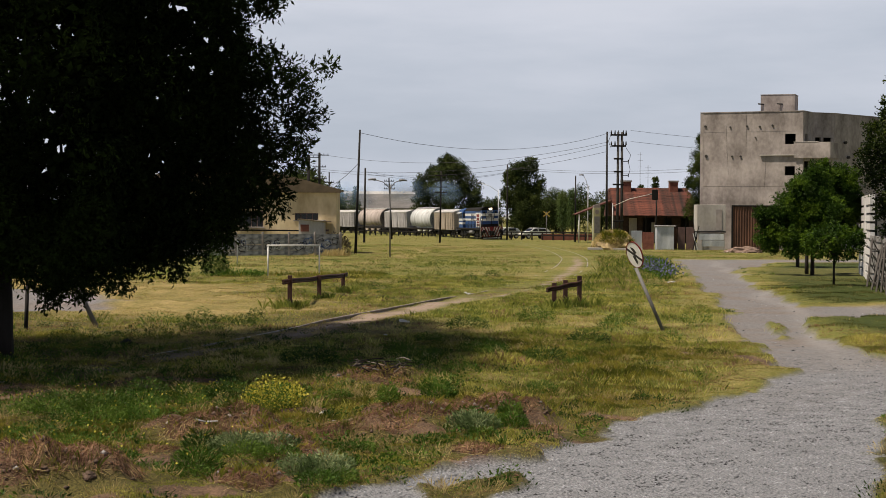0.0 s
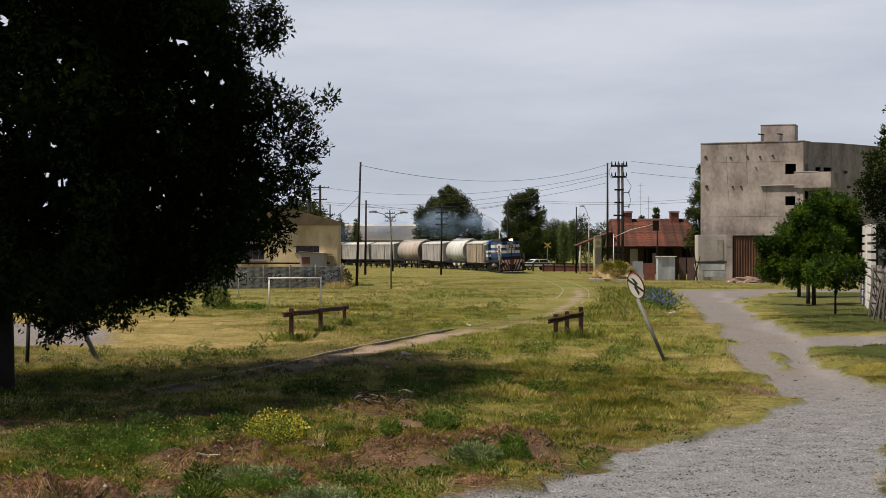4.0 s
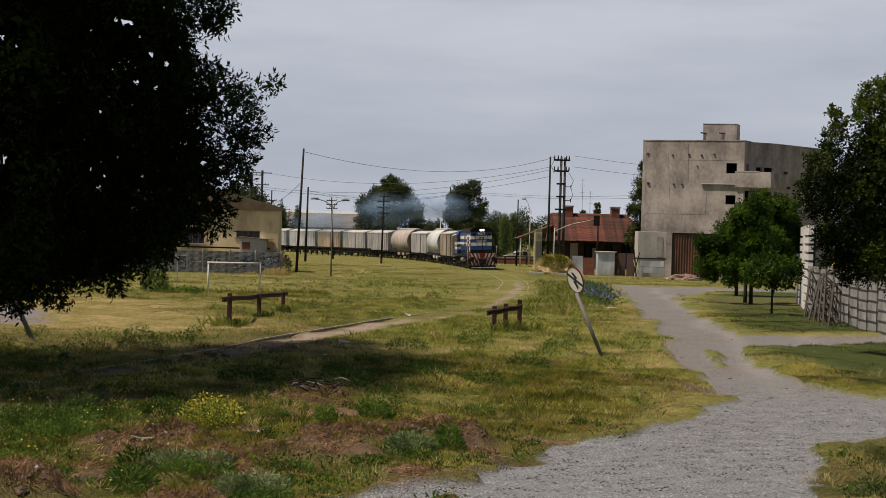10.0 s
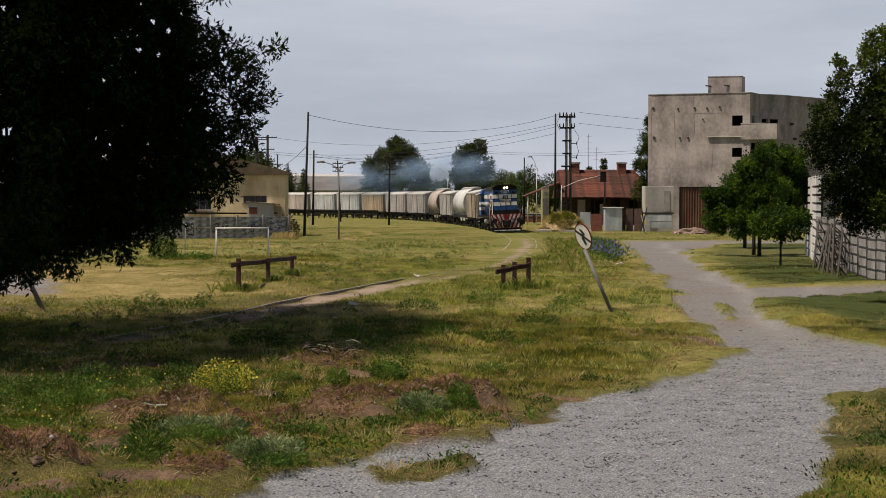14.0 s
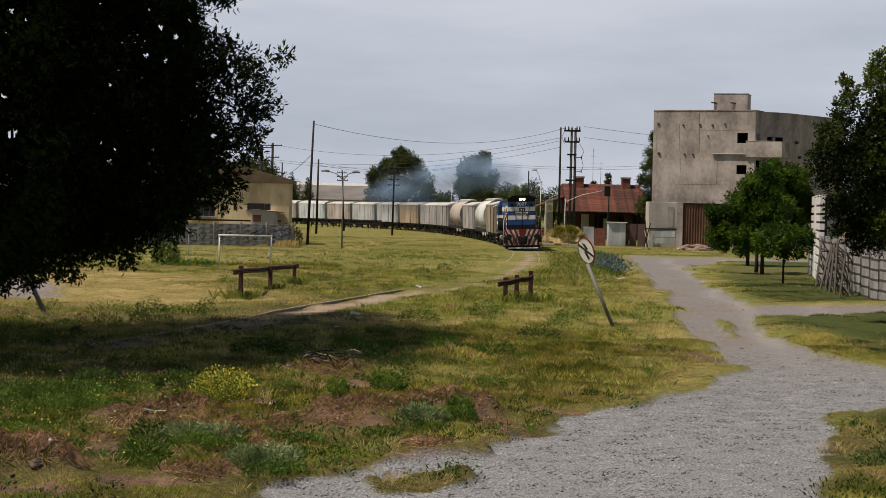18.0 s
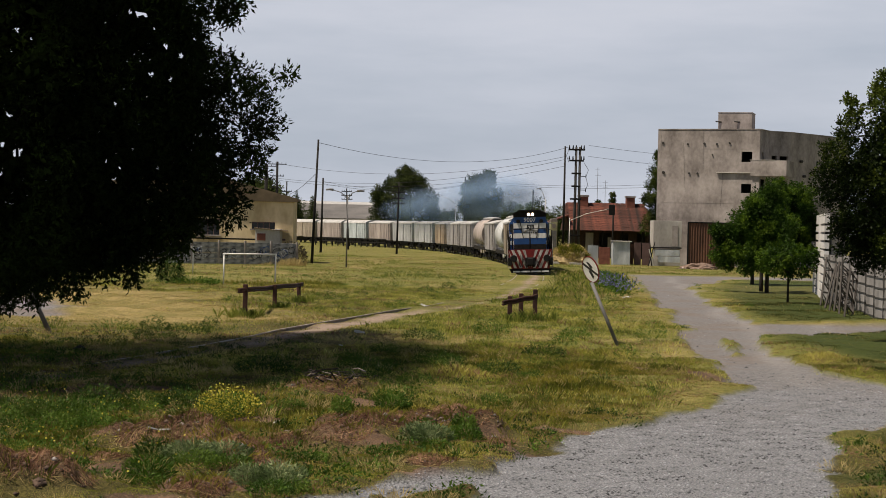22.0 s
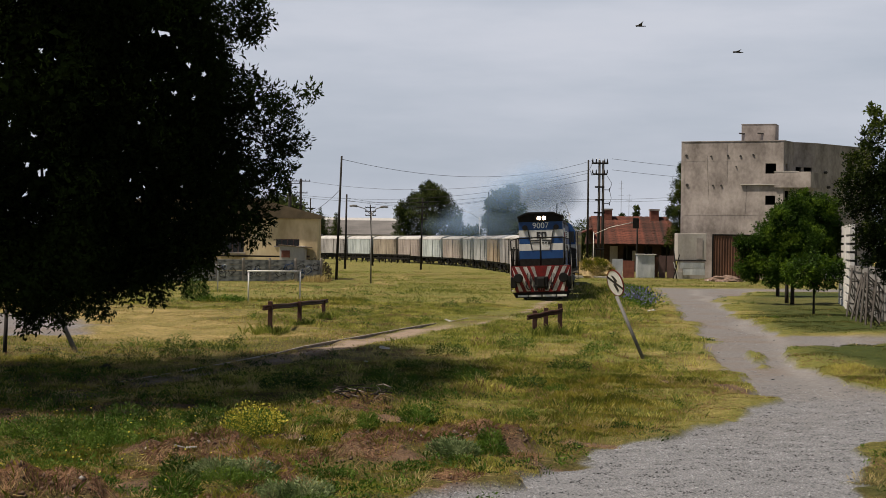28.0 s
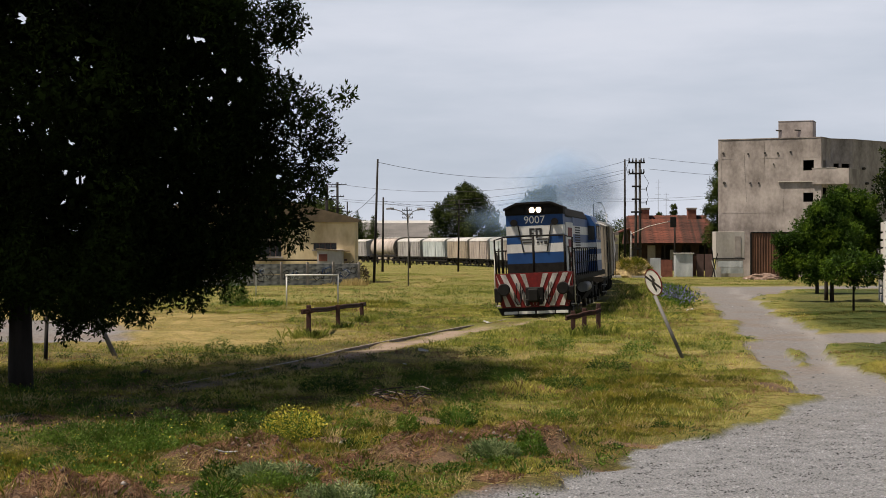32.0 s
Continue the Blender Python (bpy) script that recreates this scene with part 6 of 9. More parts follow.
def panel_wall():
    t = thing("panel_wall", 0, 0, 0, 0, "low whitewashed wall of ribbed concrete panels", "wall")
    p, q = np.array((17.95, 71.3)), np.array((13.9, 36.0))
    d = np.linalg.norm(q - p)
    ang = math.degrees(math.atan2(*(q - p)[::-1]))
    panel = NB()
    box(panel, 0.0, 0, -0.2, 1.88, 0.08, 1.95)
    panel = mesh_of("panel", panel, M_WALLGREY)
    rib = NB()
    for z in (0.02, 0.36, 0.70, 1.04, 1.38, 1.72):
        box(rib, 0.0, -0.022, z, 1.9, -0.002, z + 0.04)
    box(rib, 1.83, -0.045, -0.2, 1.9, -0.023, 1.97)
    rib = mesh_of("panel_rib", rib, M_RIB)
    for k in range(int(d / 1.9)):
        c = p + (q - p) / d * 1.9 * k
        part("panel", panel, M_WALLGREY, t, m=pose(c[0], c[1], land1(c[0], c[1]) + random.uniform(-0.03, 0.03), 0, 0, ang))
        part("panel_rib", rib, M_RIB, t, m=pose(c[0], c[1], land1(c[0], c[1]), 0, 0, ang))
    t = thing("white_wall", 0, 0, 0, 0, "tall whitewashed wall with rows of slots", "wall")
    p, q = np.array((20.25, 82.5)), np.array((17.98, 71.4))
    d = np.linalg.norm(q - p)
    holes = [(u, v, z, z + 0.10) for u, v in ((1.2, 5.2), (7.2, 11.4)) for z in np.arange(0.3, 3.4, 0.36)]
    wall_between(t, "slotted_panel", p, q, -0.4, 3.7, 0.2, holes, M_WALLWHITE)
    # near-black sheet that puts shade behind the slots
    b = NB()
    box(b, 0, 0.24, -0.4, d, 0.3, 3.6)
    part("slot_shade_backing", b, M_DARKFILL, t, m=pose(p[0], p[1], 0, 0, 0, math.degrees(math.atan2(*(q - p)[::-1]))))


panel_wall()


def frame_stack():
    """Lattice girders stood up and leaning back against the wall, one before the other."""
    rnd = random.Random(5)
    for k in range(6):
        y = 65.0 - k * 1.25
        x = 13.9 + (y - 36.0) * (17.95 - 13.9) / 35.3 - 0.95
        t = thing("lattice_frame", x, y, 0, 0, "rusty steel lattice frame leaning against the wall", "frame", "lattice frames against the wall")
        t.matrix_basis = pose(x, y, land1(x, y) - 0.02, rnd.uniform(-6, 4), rnd.uniform(17, 25), rnd.uniform(48, 66))
        h, w = rnd.uniform(1.75, 2.05), 1.15
        for u in (0, w):
            b = NB()
            box(b, u - 0.03, -0.03, 0, u + 0.03, 0.03, h)
            part("upright", b, M_FRAME, t)
        for j in range(5):
            b = NB()
            z = 0.08 + j * (h - 0.16) / 4
            tube(b, (0, 0, z), (w, 0, z), 0.022, seg=5)
            part("rung", b, M_FRAME, t)
        for j in range(4):
            b = NB()
            z, z2 = 0.08 + j * (h - 0.16) / 4, 0.08 + (j + 1) * (h - 0.16) / 4
            tube(b, (0 if j % 2 else w, 0.02, z), (w if j % 2 else 0, 0.02, z2), 0.019, seg=5)
            part("brace", b, M_FRAME, t)


frame_stack()


# ---------------------------------------------------------------- far sheds, crossing
def far_shed(x0, x1, y0, y1, eave, ridge, roof, label):
    t = thing("industrial_shed", 0, 0, -0.35, 0, label, "shed", "far sheds")
    wall_between(t, "wall", (x0, y0), (x1, y0), 0, eave, 0.3, [(1 + 4 * k, 3 + 4 * k, 1.5, 2.5) for k in range(int((x1 - x0 - 4) / 4))], M_CONCRETE2)
    # near-black block in place of the hall's shade behind the openings
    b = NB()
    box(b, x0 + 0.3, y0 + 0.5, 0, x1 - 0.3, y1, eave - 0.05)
    part("hall_shade_block", b, M_DARKFILL, t)
    b = NB()
    mid = (y0 + y1) / 2
    prism(b, [(y0 - 0.5, eave), (mid, ridge), (y1 + 0.5, eave), (y1 + 0.5, eave + 0.12), (mid, ridge + 0.15), (y0 - 0.5, eave + 0.12)], x0 - 0.4, x1 + 0.4, "x")
    r = part("roof", b, roof, t)
    b = NB()
    ln = math.hypot(mid - y0 + 0.5, ridge - eave)
    for k in range(int((x1 - x0) / 1.4)):
        box(b, x0 + 1.4 * k, 0, 0.13, x0 + 1.4 * k + 0.07, ln, 0.16)
    part("seams", b, roof, r, m=pose(0, y0 - 0.5, eave, math.degrees(math.atan2(ridge - eave, mid - y0 + 0.5)), 0, 0))


far_shed(-40, -5.4, 335, 375, 4.4, 7.4, M_SHEDROOF, "long grey-roofed industrial shed beyond the train")
far_shed(-60, -6.0, 390, 430, 7.4, 8.7, M_STEELROOF, "long white-roofed industrial hall far off")


def crossing_fence(x0, y0, x1, y1, h, label):
    t = thing("guard_fence", x0, y0, -0.35, math.degrees(math.atan2(y1 - y0, x1 - x0)), label, "fence", "guard fences at the crossing")
    d = math.hypot(x1 - x0, y1 - y0)
    for k in range(int(d / 1.6) + 1):
        b = NB()
        box(b, 1.6 * k - 0.07, -0.07, 0, 1.6 * k + 0.07, 0.07, h)
        part("post", b, M_BLACK, t)
    for z in (h - 0.14, h * 0.5):
        b = NB()
        box(b, -0.1, -0.12, z, d + 0.1, -0.072, z + 0.16)
        part("rail", b, M_GRIME, t)


crossing_fence(-13.0, 262.0, -2.0, 246.0, 1.25, "dark steel guard fence beside the line")
crossing_fence(7.5, 219.0, 19.5, 210.0, 1.05, "dark guard fence along the crossing road")
b = NB()
box(b, 12.5, 216.0, -0.4, 19.5, 216.25, 0.45)
alone("low_brick_wall", b, M_BRICKRED, "low red brick wall at the crossing", "wall", kind="structure")


def crossbuck(x, y, h, material, label):
    t = thing("crossing_sign", x, y, -0.4, 0, label, "sign", "crossing signs")
    b = NB()
    tube(b, (0, 0, 0), (0, 0, h), 0.06, seg=8)
    part("post", b, M_GREYPOLE, t)
    for s in (-1, 1):
        b = NB()
        box(b, -0.55, -0.1 - 0.02 * s, -0.075, 0.55, -0.085 - 0.02 * s, 0.075)
        part("blade", b, material, t, m=pose(0, 0, h - 0.3, 0, 38 * s, 0))


crossbuck(8.6, 228, 3.3, M_WHITE, "white crossbuck at the level crossing")
crossbuck(13.9, 228, 3.7, surf("yellow_sign_paint", (0.30, 0.20, 0.04), (0.42, 0.30, 0.07), 3, 0.6), "yellow crossbuck at the level crossing")

# ---------------------------------------------------------------- plants
M_BARK = surf("dark_bark", (0.008, 0.0065, 0.005), (0.028, 0.022, 0.018), 4.0, 0.95, 0, 0.5, 30, 0.02, 5.0)
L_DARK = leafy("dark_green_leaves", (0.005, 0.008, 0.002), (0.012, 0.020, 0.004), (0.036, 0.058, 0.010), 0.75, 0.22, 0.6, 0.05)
L_MID = leafy("green_leaves", (0.009, 0.024, 0.002), (0.032, 0.073, 0.005), (0.115, 0.185, 0.014), 0.6, 0.35, 0.9, 0.15)
L_POPLAR = leafy("poplar_leaves", (0.003, 0.007, 0.001), (0.011, 0.022, 0.0025), (0.105, 0.142, 0.017), 0.6, 0.3, 0.7, 0.12)
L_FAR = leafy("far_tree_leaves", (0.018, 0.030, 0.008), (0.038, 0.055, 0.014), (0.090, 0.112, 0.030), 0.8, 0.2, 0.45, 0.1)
L_NEARDARK = leafy("dark_garden_leaves", (0.008, 0.016, 0.003), (0.020, 0.036, 0.006), (0.085, 0.115, 0.020), 0.7, 0.2, 0.6, 0.12)
L_LIGHT = leafy("light_green_leaves", (0.05, 0.085, 0.02), (0.08, 0.125, 0.03), (0.12, 0.16, 0.045), 0.6, 0.3)


def leaf_mesh(name, pos, way, size, width, material, spin=None):
    """Lozenge leaves at pos, each pointing along way."""
    n = len(pos)
    way = way / np.maximum(np.linalg.norm(way, axis=1, keepdims=True), 1e-6)
    up = rng.normal(size=(n, 3))
    side = np.cross(way, up)
    side /= np.maximum(np.linalg.norm(side, axis=1, keepdims=True), 1e-6)
    fold = np.cross(side, way)
    s, w = size[:, None], width[:, None]
    v = np.stack([pos, pos + way * s * 0.45 + side * w * 0.5 + fold * w * 0.15, pos + way * s, pos + way * s * 0.45 - side * w * 0.5 + fold * w * 0.15], 1).reshape(-1, 3)
    return sheet(name, v, np.arange(4 * n).reshape(n, 4), material)


def crown_points(blobs, sprays, per, twig, droop=0.35, fill=0.3, clumps=0.0):
    """Twigs of leaves on the outside of a union of balls, and a looser fill inside."""
    c = np.array([b[:3] for b in blobs], float)
    r = np.array([b[3] for b in blobs], float)
    pick = rng.choice(len(c), sprays, p=r ** 1.55 / np.sum(r ** 1.55))
    d = rng.normal(size=(sprays, 3))
    d /= np.linalg.norm(d, axis=1, keepdims=True)
    deep = np.where(rng.random(sprays) < fill, rng.random(sprays) ** 0.5 * 0.75, 0.72 + 0.34 * rng.random(sprays))
    deep *= 0.86 + 0.28 * wave(d[:, 0] * 3 + pick * 5.1, d[:, 2] * 3 + d[:, 1] * 3, 0.6, 31)
    p = c[pick] + d * (r[pick] * deep)[:, None]
    reach = twig * np.clip(r[pick] / 0.7, 0.4, 1.0)
    if clumps:
        # twigs gather in bunches, with hollows between them
        bunch = wave(p[:, 0] + 0.31 * p[:, 1], p[:, 2] + 0.47 * p[:, 1], clumps, 33) + 0.5 * wave(p[:, 0] - 0.4 * p[:, 1], p[:, 2] - 0.3 * p[:, 1], clumps * 0.45, 34)
        near = bunch > np.where(deep > 0.7, 0.60, 0.20)
        p, d, reach = p[near], d[near], reach[near]
        sprays = len(p)
    way = d + rng.normal(size=(sprays, 3)) * 0.55
    way[:, 2] -= droop * rng.random(sprays)
    way /= np.linalg.norm(way, axis=1, keepdims=True)
    k = np.tile(np.linspace(0, 1, per), (sprays, 1))
    pos = p[:, None, :] + way[:, None, :] * (k * reach[:, None])[:, :, None] + rng.normal(size=(sprays, per, 3)) * twig * 0.10
    dirs = way[:, None, :] * 0.7 + rng.normal(size=(sprays, per, 3)) * 0.65
    return pos.reshape(-1, 3), dirs.reshape(-1, 3)


def lobed(blobs, n, seed):
    """Breaks each ball of a crown into a smaller one with tufts round it."""
    r = random.Random(seed)
    out = []
    for x, y, z, b in blobs:
        out.append((x, y, z, b * 0.74))
        for _ in range(n):
            d = Vector((r.gauss(0, 1), r.gauss(0, 1), r.gauss(0.15, 1))).normalized() * b * r.uniform(0.62, 0.92)
            out.append((x + d.x, y + d.y, z + d.z, b * r.uniform(0.20, 0.40)))
    return out


def tree(name, x, y, blobs, trunk_h, trunk_r, sprays, per, twig, leaf, leaf_mat, label, lean=(0, 0), group="", fill=0.3, droop=0.35, core=0, lobes=0, unseen_shade=(), clumps=0.0, slim=0.42, gaps=()):
    z = land1(x, y)
    if lobes:
        blobs = lobed(blobs, lobes, int(x * 13 + y * 7))
    t = thing(name, x, y, z, 0, label, "tree", group)
    b = NB()
    top = Vector((lean[0], lean[1], trunk_h))
    bent(b, [(0, 0, -0.2), (lean[0] * 0.2, lean[1] * 0.2, trunk_h * 0.35), (lean[0] * 0.6, lean[1] * 0.6, trunk_h * 0.7), tuple(top)], trunk_r * 1.15, trunk_r * 0.75, seg=10)
    rnd = random.Random(int(x * 31 + y * 17))
    for bx, by, bz, br in sorted(blobs, key=lambda q: -q[3])[:9]:
        e = Vector((bx - x, by - y, bz - z))
        a = top * rnd.uniform(0.75, 1.0)
        m1 = a.lerp(e, 0.4) + Vector((rnd.uniform(-0.2, 0.2), rnd.uniform(-0.2, 0.2), 0.12 * (e - a).length))
        bent(b, [a, m1, a.lerp(e, 0.75) + Vector((0, 0, 0.1)), e], trunk_r * 0.5, trunk_r * 0.10, seg=6)
        for _ in range(3):
            q = e + Vector((rnd.gauss(0, 1), rnd.gauss(0, 1), rnd.gauss(0, 0.7))) * br * 0.55
            bent(b, [m1.lerp(e, 0.6), m1.lerp(q, 0.75), q], trunk_r * 0.16, trunk_r * 0.05, seg=5)
    part("trunk", b, M_BARK, t, "dark rough trunk and limbs")
    local = [(bx - x, by - y, bz - z, br) for bx, by, bz, br in blobs]
    pos, dirs = crown_points(local, sprays, per, twig, droop, fill, clumps)
    n = len(pos)
    size = leaf * rng.uniform(0.65, 1.25, n)
    width = size * slim
    if core:
        large = [b for b in local if b[3] > 0.45 * max(q[3] for q in local)] if len(local) < 30 else [b for b in local if b[3] > 0.6]
        c, r = np.array([b[:3] for b in large]), np.array([b[3] for b in large])
        pick = rng.choice(len(c), core, p=r ** 2 / np.sum(r ** 2))
        d = rng.normal(size=(core, 3))
        d /= np.linalg.norm(d, axis=1, keepdims=True)
        pos = np.concatenate([pos, c[pick] + d * (r[pick] * 0.74 * rng.random(core) ** 0.5)[:, None]])
        dirs = np.concatenate([dirs, rng.normal(size=(core, 3))])
        big = leaf * rng.uniform(1.5, 2.4, core)
        size, width = np.concatenate([size, big]), np.concatenate([width, big * 0.6])
    # large leaves in added balls, mostly out of view, that cast shade
    for bx, by, bz, br in unseen_shade:
        k = int(300 * br * br)
        d = rng.normal(size=(k, 3))
        d /= np.linalg.norm(d, axis=1, keepdims=True)
        pos = np.concatenate([pos, np.array((bx - x, by - y, bz - z)) + d * (br * rng.random(k) ** 0.4)[:, None]])
        dirs = np.concatenate([dirs, rng.normal(size=(k, 3))])
        big = rng.uniform(0.26, 0.42, k)
        size, width = np.concatenate([size, big]), np.concatenate([width, big * 0.6])
    # openings through which the sky shows: a place in the crown, seen from the road
    keep = np.ones(len(pos), bool)
    mid = pos + size[:, None] * 0.5 * dirs / np.maximum(np.linalg.norm(dirs, axis=1, keepdims=True), 1e-6) + np.array((x, y, z - EYE[2]))
    for gx, gy, gz, gr in gaps:
        axis = np.array((gx, gy, gz - EYE[2]))
        axis /= np.linalg.norm(axis)
        off = np.linalg.norm(mid - (mid @ axis)[:, None] * axis, axis=1)
        keep &= off > gr * (0.75 + 0.5 * wave(mid[:, 0] * 5, mid[:, 2] * 5, 1.0, 35)) * mid[:, 1] / gy
    pos, dirs, size, width = pos[keep], dirs[keep], size[keep], width[keep]
    part("crown", leaf_mesh("crown", pos, dirs, size, width, leaf_mat), leaf_mat, t)
    return t


# the big dark tree beside the line, with openings in its crown: some wide, many no larger than a leaf
OPENINGS = [(-4.86, 6.44, 0.17), (-5.02, 6.49, 0.12), (-4.71, 6.43, 0.12), (-7.05, 6.16, 0.09), (-6.76, 5.95, 0.10), (-7.73, 5.87, 0.10), (-4.35, 5.87, 0.12), (-4.06, 5.72, 0.10), (-4.60, 5.39, 0.10),
            (-4.26, 5.30, 0.10), (-8.04, 6.89, 0.16), (-7.53, 5.61, 0.09), (-7.16, 4.57, 0.10), (-6.99, 3.89, 0.15), (-5.38, 3.76, 0.06), (-7.30, 3.47, 0.11), (-5.23, 3.41, 0.11), (-5.9, 5.68, 0.07), (-4.92, 4.91, 0.06), (-4.14, 5.11, 0.08),
            (-3.45, 6.05, 0.10), (-3.05, 5.15, 0.09), (-2.95, 4.25, 0.10), (-3.2, 3.3, 0.09)]
rnd = random.Random(41)
GAPS = [(x, 31.0, z, r * 0.68) for x, z, r in OPENINGS]
for x, z, r in OPENINGS:
    GAPS += [(x + rnd.gauss(0, 0.28), 31.0, z + rnd.gauss(0, 0.25), rnd.uniform(0.025, 0.055)) for _ in range(2)]
GAPS += [(rnd.uniform(-8.6, -3.0), 31.0, rnd.uniform(2.6, 7.2), rnd.uniform(0.02, 0.04)) for _ in range(18)]
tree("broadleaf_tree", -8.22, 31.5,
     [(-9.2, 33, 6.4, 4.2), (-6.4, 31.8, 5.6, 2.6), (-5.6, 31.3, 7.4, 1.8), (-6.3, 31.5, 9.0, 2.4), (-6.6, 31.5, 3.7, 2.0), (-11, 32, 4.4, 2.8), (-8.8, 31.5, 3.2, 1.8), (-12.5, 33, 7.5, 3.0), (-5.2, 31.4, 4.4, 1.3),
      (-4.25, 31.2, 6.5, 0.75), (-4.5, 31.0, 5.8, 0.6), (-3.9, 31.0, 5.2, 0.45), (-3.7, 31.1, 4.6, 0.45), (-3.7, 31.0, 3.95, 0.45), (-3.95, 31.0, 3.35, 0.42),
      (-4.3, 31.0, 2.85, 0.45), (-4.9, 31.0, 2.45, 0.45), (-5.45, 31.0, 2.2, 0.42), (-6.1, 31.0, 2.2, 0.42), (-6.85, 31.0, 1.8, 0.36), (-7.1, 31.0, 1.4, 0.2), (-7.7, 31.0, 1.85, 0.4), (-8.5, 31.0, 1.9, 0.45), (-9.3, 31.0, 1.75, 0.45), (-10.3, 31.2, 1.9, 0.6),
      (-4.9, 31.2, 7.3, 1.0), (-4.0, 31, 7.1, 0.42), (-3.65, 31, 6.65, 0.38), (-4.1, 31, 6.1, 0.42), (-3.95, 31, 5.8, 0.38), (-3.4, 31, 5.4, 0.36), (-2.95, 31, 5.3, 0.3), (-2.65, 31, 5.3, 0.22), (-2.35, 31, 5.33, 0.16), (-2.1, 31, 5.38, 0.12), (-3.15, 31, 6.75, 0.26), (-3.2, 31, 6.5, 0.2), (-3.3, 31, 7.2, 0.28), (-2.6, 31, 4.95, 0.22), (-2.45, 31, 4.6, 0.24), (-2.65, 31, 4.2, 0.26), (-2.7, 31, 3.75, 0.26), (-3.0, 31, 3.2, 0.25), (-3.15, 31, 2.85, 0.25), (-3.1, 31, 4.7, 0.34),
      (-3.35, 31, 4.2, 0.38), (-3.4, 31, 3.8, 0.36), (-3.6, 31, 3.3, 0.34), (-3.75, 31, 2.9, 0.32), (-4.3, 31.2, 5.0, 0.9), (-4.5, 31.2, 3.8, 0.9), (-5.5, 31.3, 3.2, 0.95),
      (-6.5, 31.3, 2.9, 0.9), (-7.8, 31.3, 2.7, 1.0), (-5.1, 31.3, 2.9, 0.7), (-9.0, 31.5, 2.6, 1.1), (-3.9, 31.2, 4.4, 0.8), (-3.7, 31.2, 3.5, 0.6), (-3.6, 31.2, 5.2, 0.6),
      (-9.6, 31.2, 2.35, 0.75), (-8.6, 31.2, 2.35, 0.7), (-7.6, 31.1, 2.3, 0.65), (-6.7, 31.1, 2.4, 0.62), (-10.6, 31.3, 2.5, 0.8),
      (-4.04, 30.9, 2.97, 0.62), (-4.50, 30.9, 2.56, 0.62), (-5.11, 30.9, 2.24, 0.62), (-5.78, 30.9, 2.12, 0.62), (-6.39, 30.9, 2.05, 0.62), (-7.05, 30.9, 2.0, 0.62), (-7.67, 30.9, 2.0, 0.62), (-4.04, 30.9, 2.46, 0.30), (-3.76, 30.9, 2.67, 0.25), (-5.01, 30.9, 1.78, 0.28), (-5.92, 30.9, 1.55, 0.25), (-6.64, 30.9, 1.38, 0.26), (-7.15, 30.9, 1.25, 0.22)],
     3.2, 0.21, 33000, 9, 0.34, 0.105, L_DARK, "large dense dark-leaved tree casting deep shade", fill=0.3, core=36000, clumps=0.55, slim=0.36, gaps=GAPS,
     # high leaf balls beyond the view, added to shape the ground shade
     unseen_shade=[(-8.5, 32.5, 11.0, 3.4), (-6.9, 31.6, 10.6, 2.2), (-11.5, 33, 11.0, 2.8), (-7.5, 32.5, 13.4, 2.4), (-5.2, 31.3, 8.6, 1.5), (-7.6, 36, 8.5, 3.0), (-6.0, 35.0, 6.5, 1.8), (-11.2, 26, 10.8, 3.0), (-9.5, 27.5, 11.6, 2.8), (-13, 28, 11.0, 3.2), (-6.6, 37, 10.6, 2.0), (-6.3, 34.5, 11.0, 2.2), (-7.8, 38, 10.5, 2.2), (-7.0, 40, 11.2, 1.7), (-6.6, 28, 10.6, 2.1), (-7.1, 29.5, 11.2, 1.8)])

# the young trees by the road
tree("street_tree", 17.1, 78.4, [(16.3, 78.4, 3.0, 1.35), (15.3, 78.4, 2.4, 0.75), (16.4, 78.2, 3.6, 0.85), (17.4, 78.5, 4.2, 0.85), (15.0, 78.5, 1.9, 0.6), (15.2, 78.5, 1.45, 0.45), (16.2, 78, 1.75, 0.9), (17.3, 78, 1.8, 0.8), (17.2, 78, 2.8, 1.15), (14.6, 78.4, 2.9, 0.35)],
     1.5, 0.09, 8500, 9, 0.26, 0.10, L_MID, "bushy young green tree with a low round crown", group="young trees by the road", droop=0.5, core=1500, lobes=9, clumps=0.5, slim=0.5)
tree("street_tree", 17.5, 81.5, [(18.3, 81, 3.3, 1.4), (18.9, 81, 2.5, 1.0), (18.3, 80.5, 4.7, 0.85), (19.2, 80.8, 4.3, 0.9), (19.5, 81, 3.2, 0.8), (18.2, 80.5, 2.2, 0.7)],
     1.6, 0.09, 7500, 9, 0.26, 0.10, L_MID, "bushy young green tree with a low round crown", group="young trees by the road", droop=0.5, core=1500, lobes=9, clumps=0.5, slim=0.5)
tree("street_tree", 20.1, 96.0, [(20.0, 96, 2.8, 1.5), (21.2, 96, 2.6, 1.4), (20.6, 96, 4.0, 1.2)],
     1.6, 0.1, 1500, 8, 0.4, 0.16, L_MID, "bushy young green tree behind the others", group="young trees by the road", droop=0.5, core=1500, lobes=7)
tree("street_tree", 15.74, 68.2, [(15.1, 68.2, 1.75, 0.48), (15.7, 68.2, 1.95, 0.45), (16.3, 68.2, 1.7, 0.5), (14.75, 68.2, 1.6, 0.25), (16.6, 68.2, 1.9, 0.3), (15.6, 68.2, 1.35, 0.3)],
     1.3, 0.045, 520, 8, 0.34, 0.15, L_MID, "thin small tree with sparse foliage", group="young trees by the road", droop=0.6, fill=0.15)
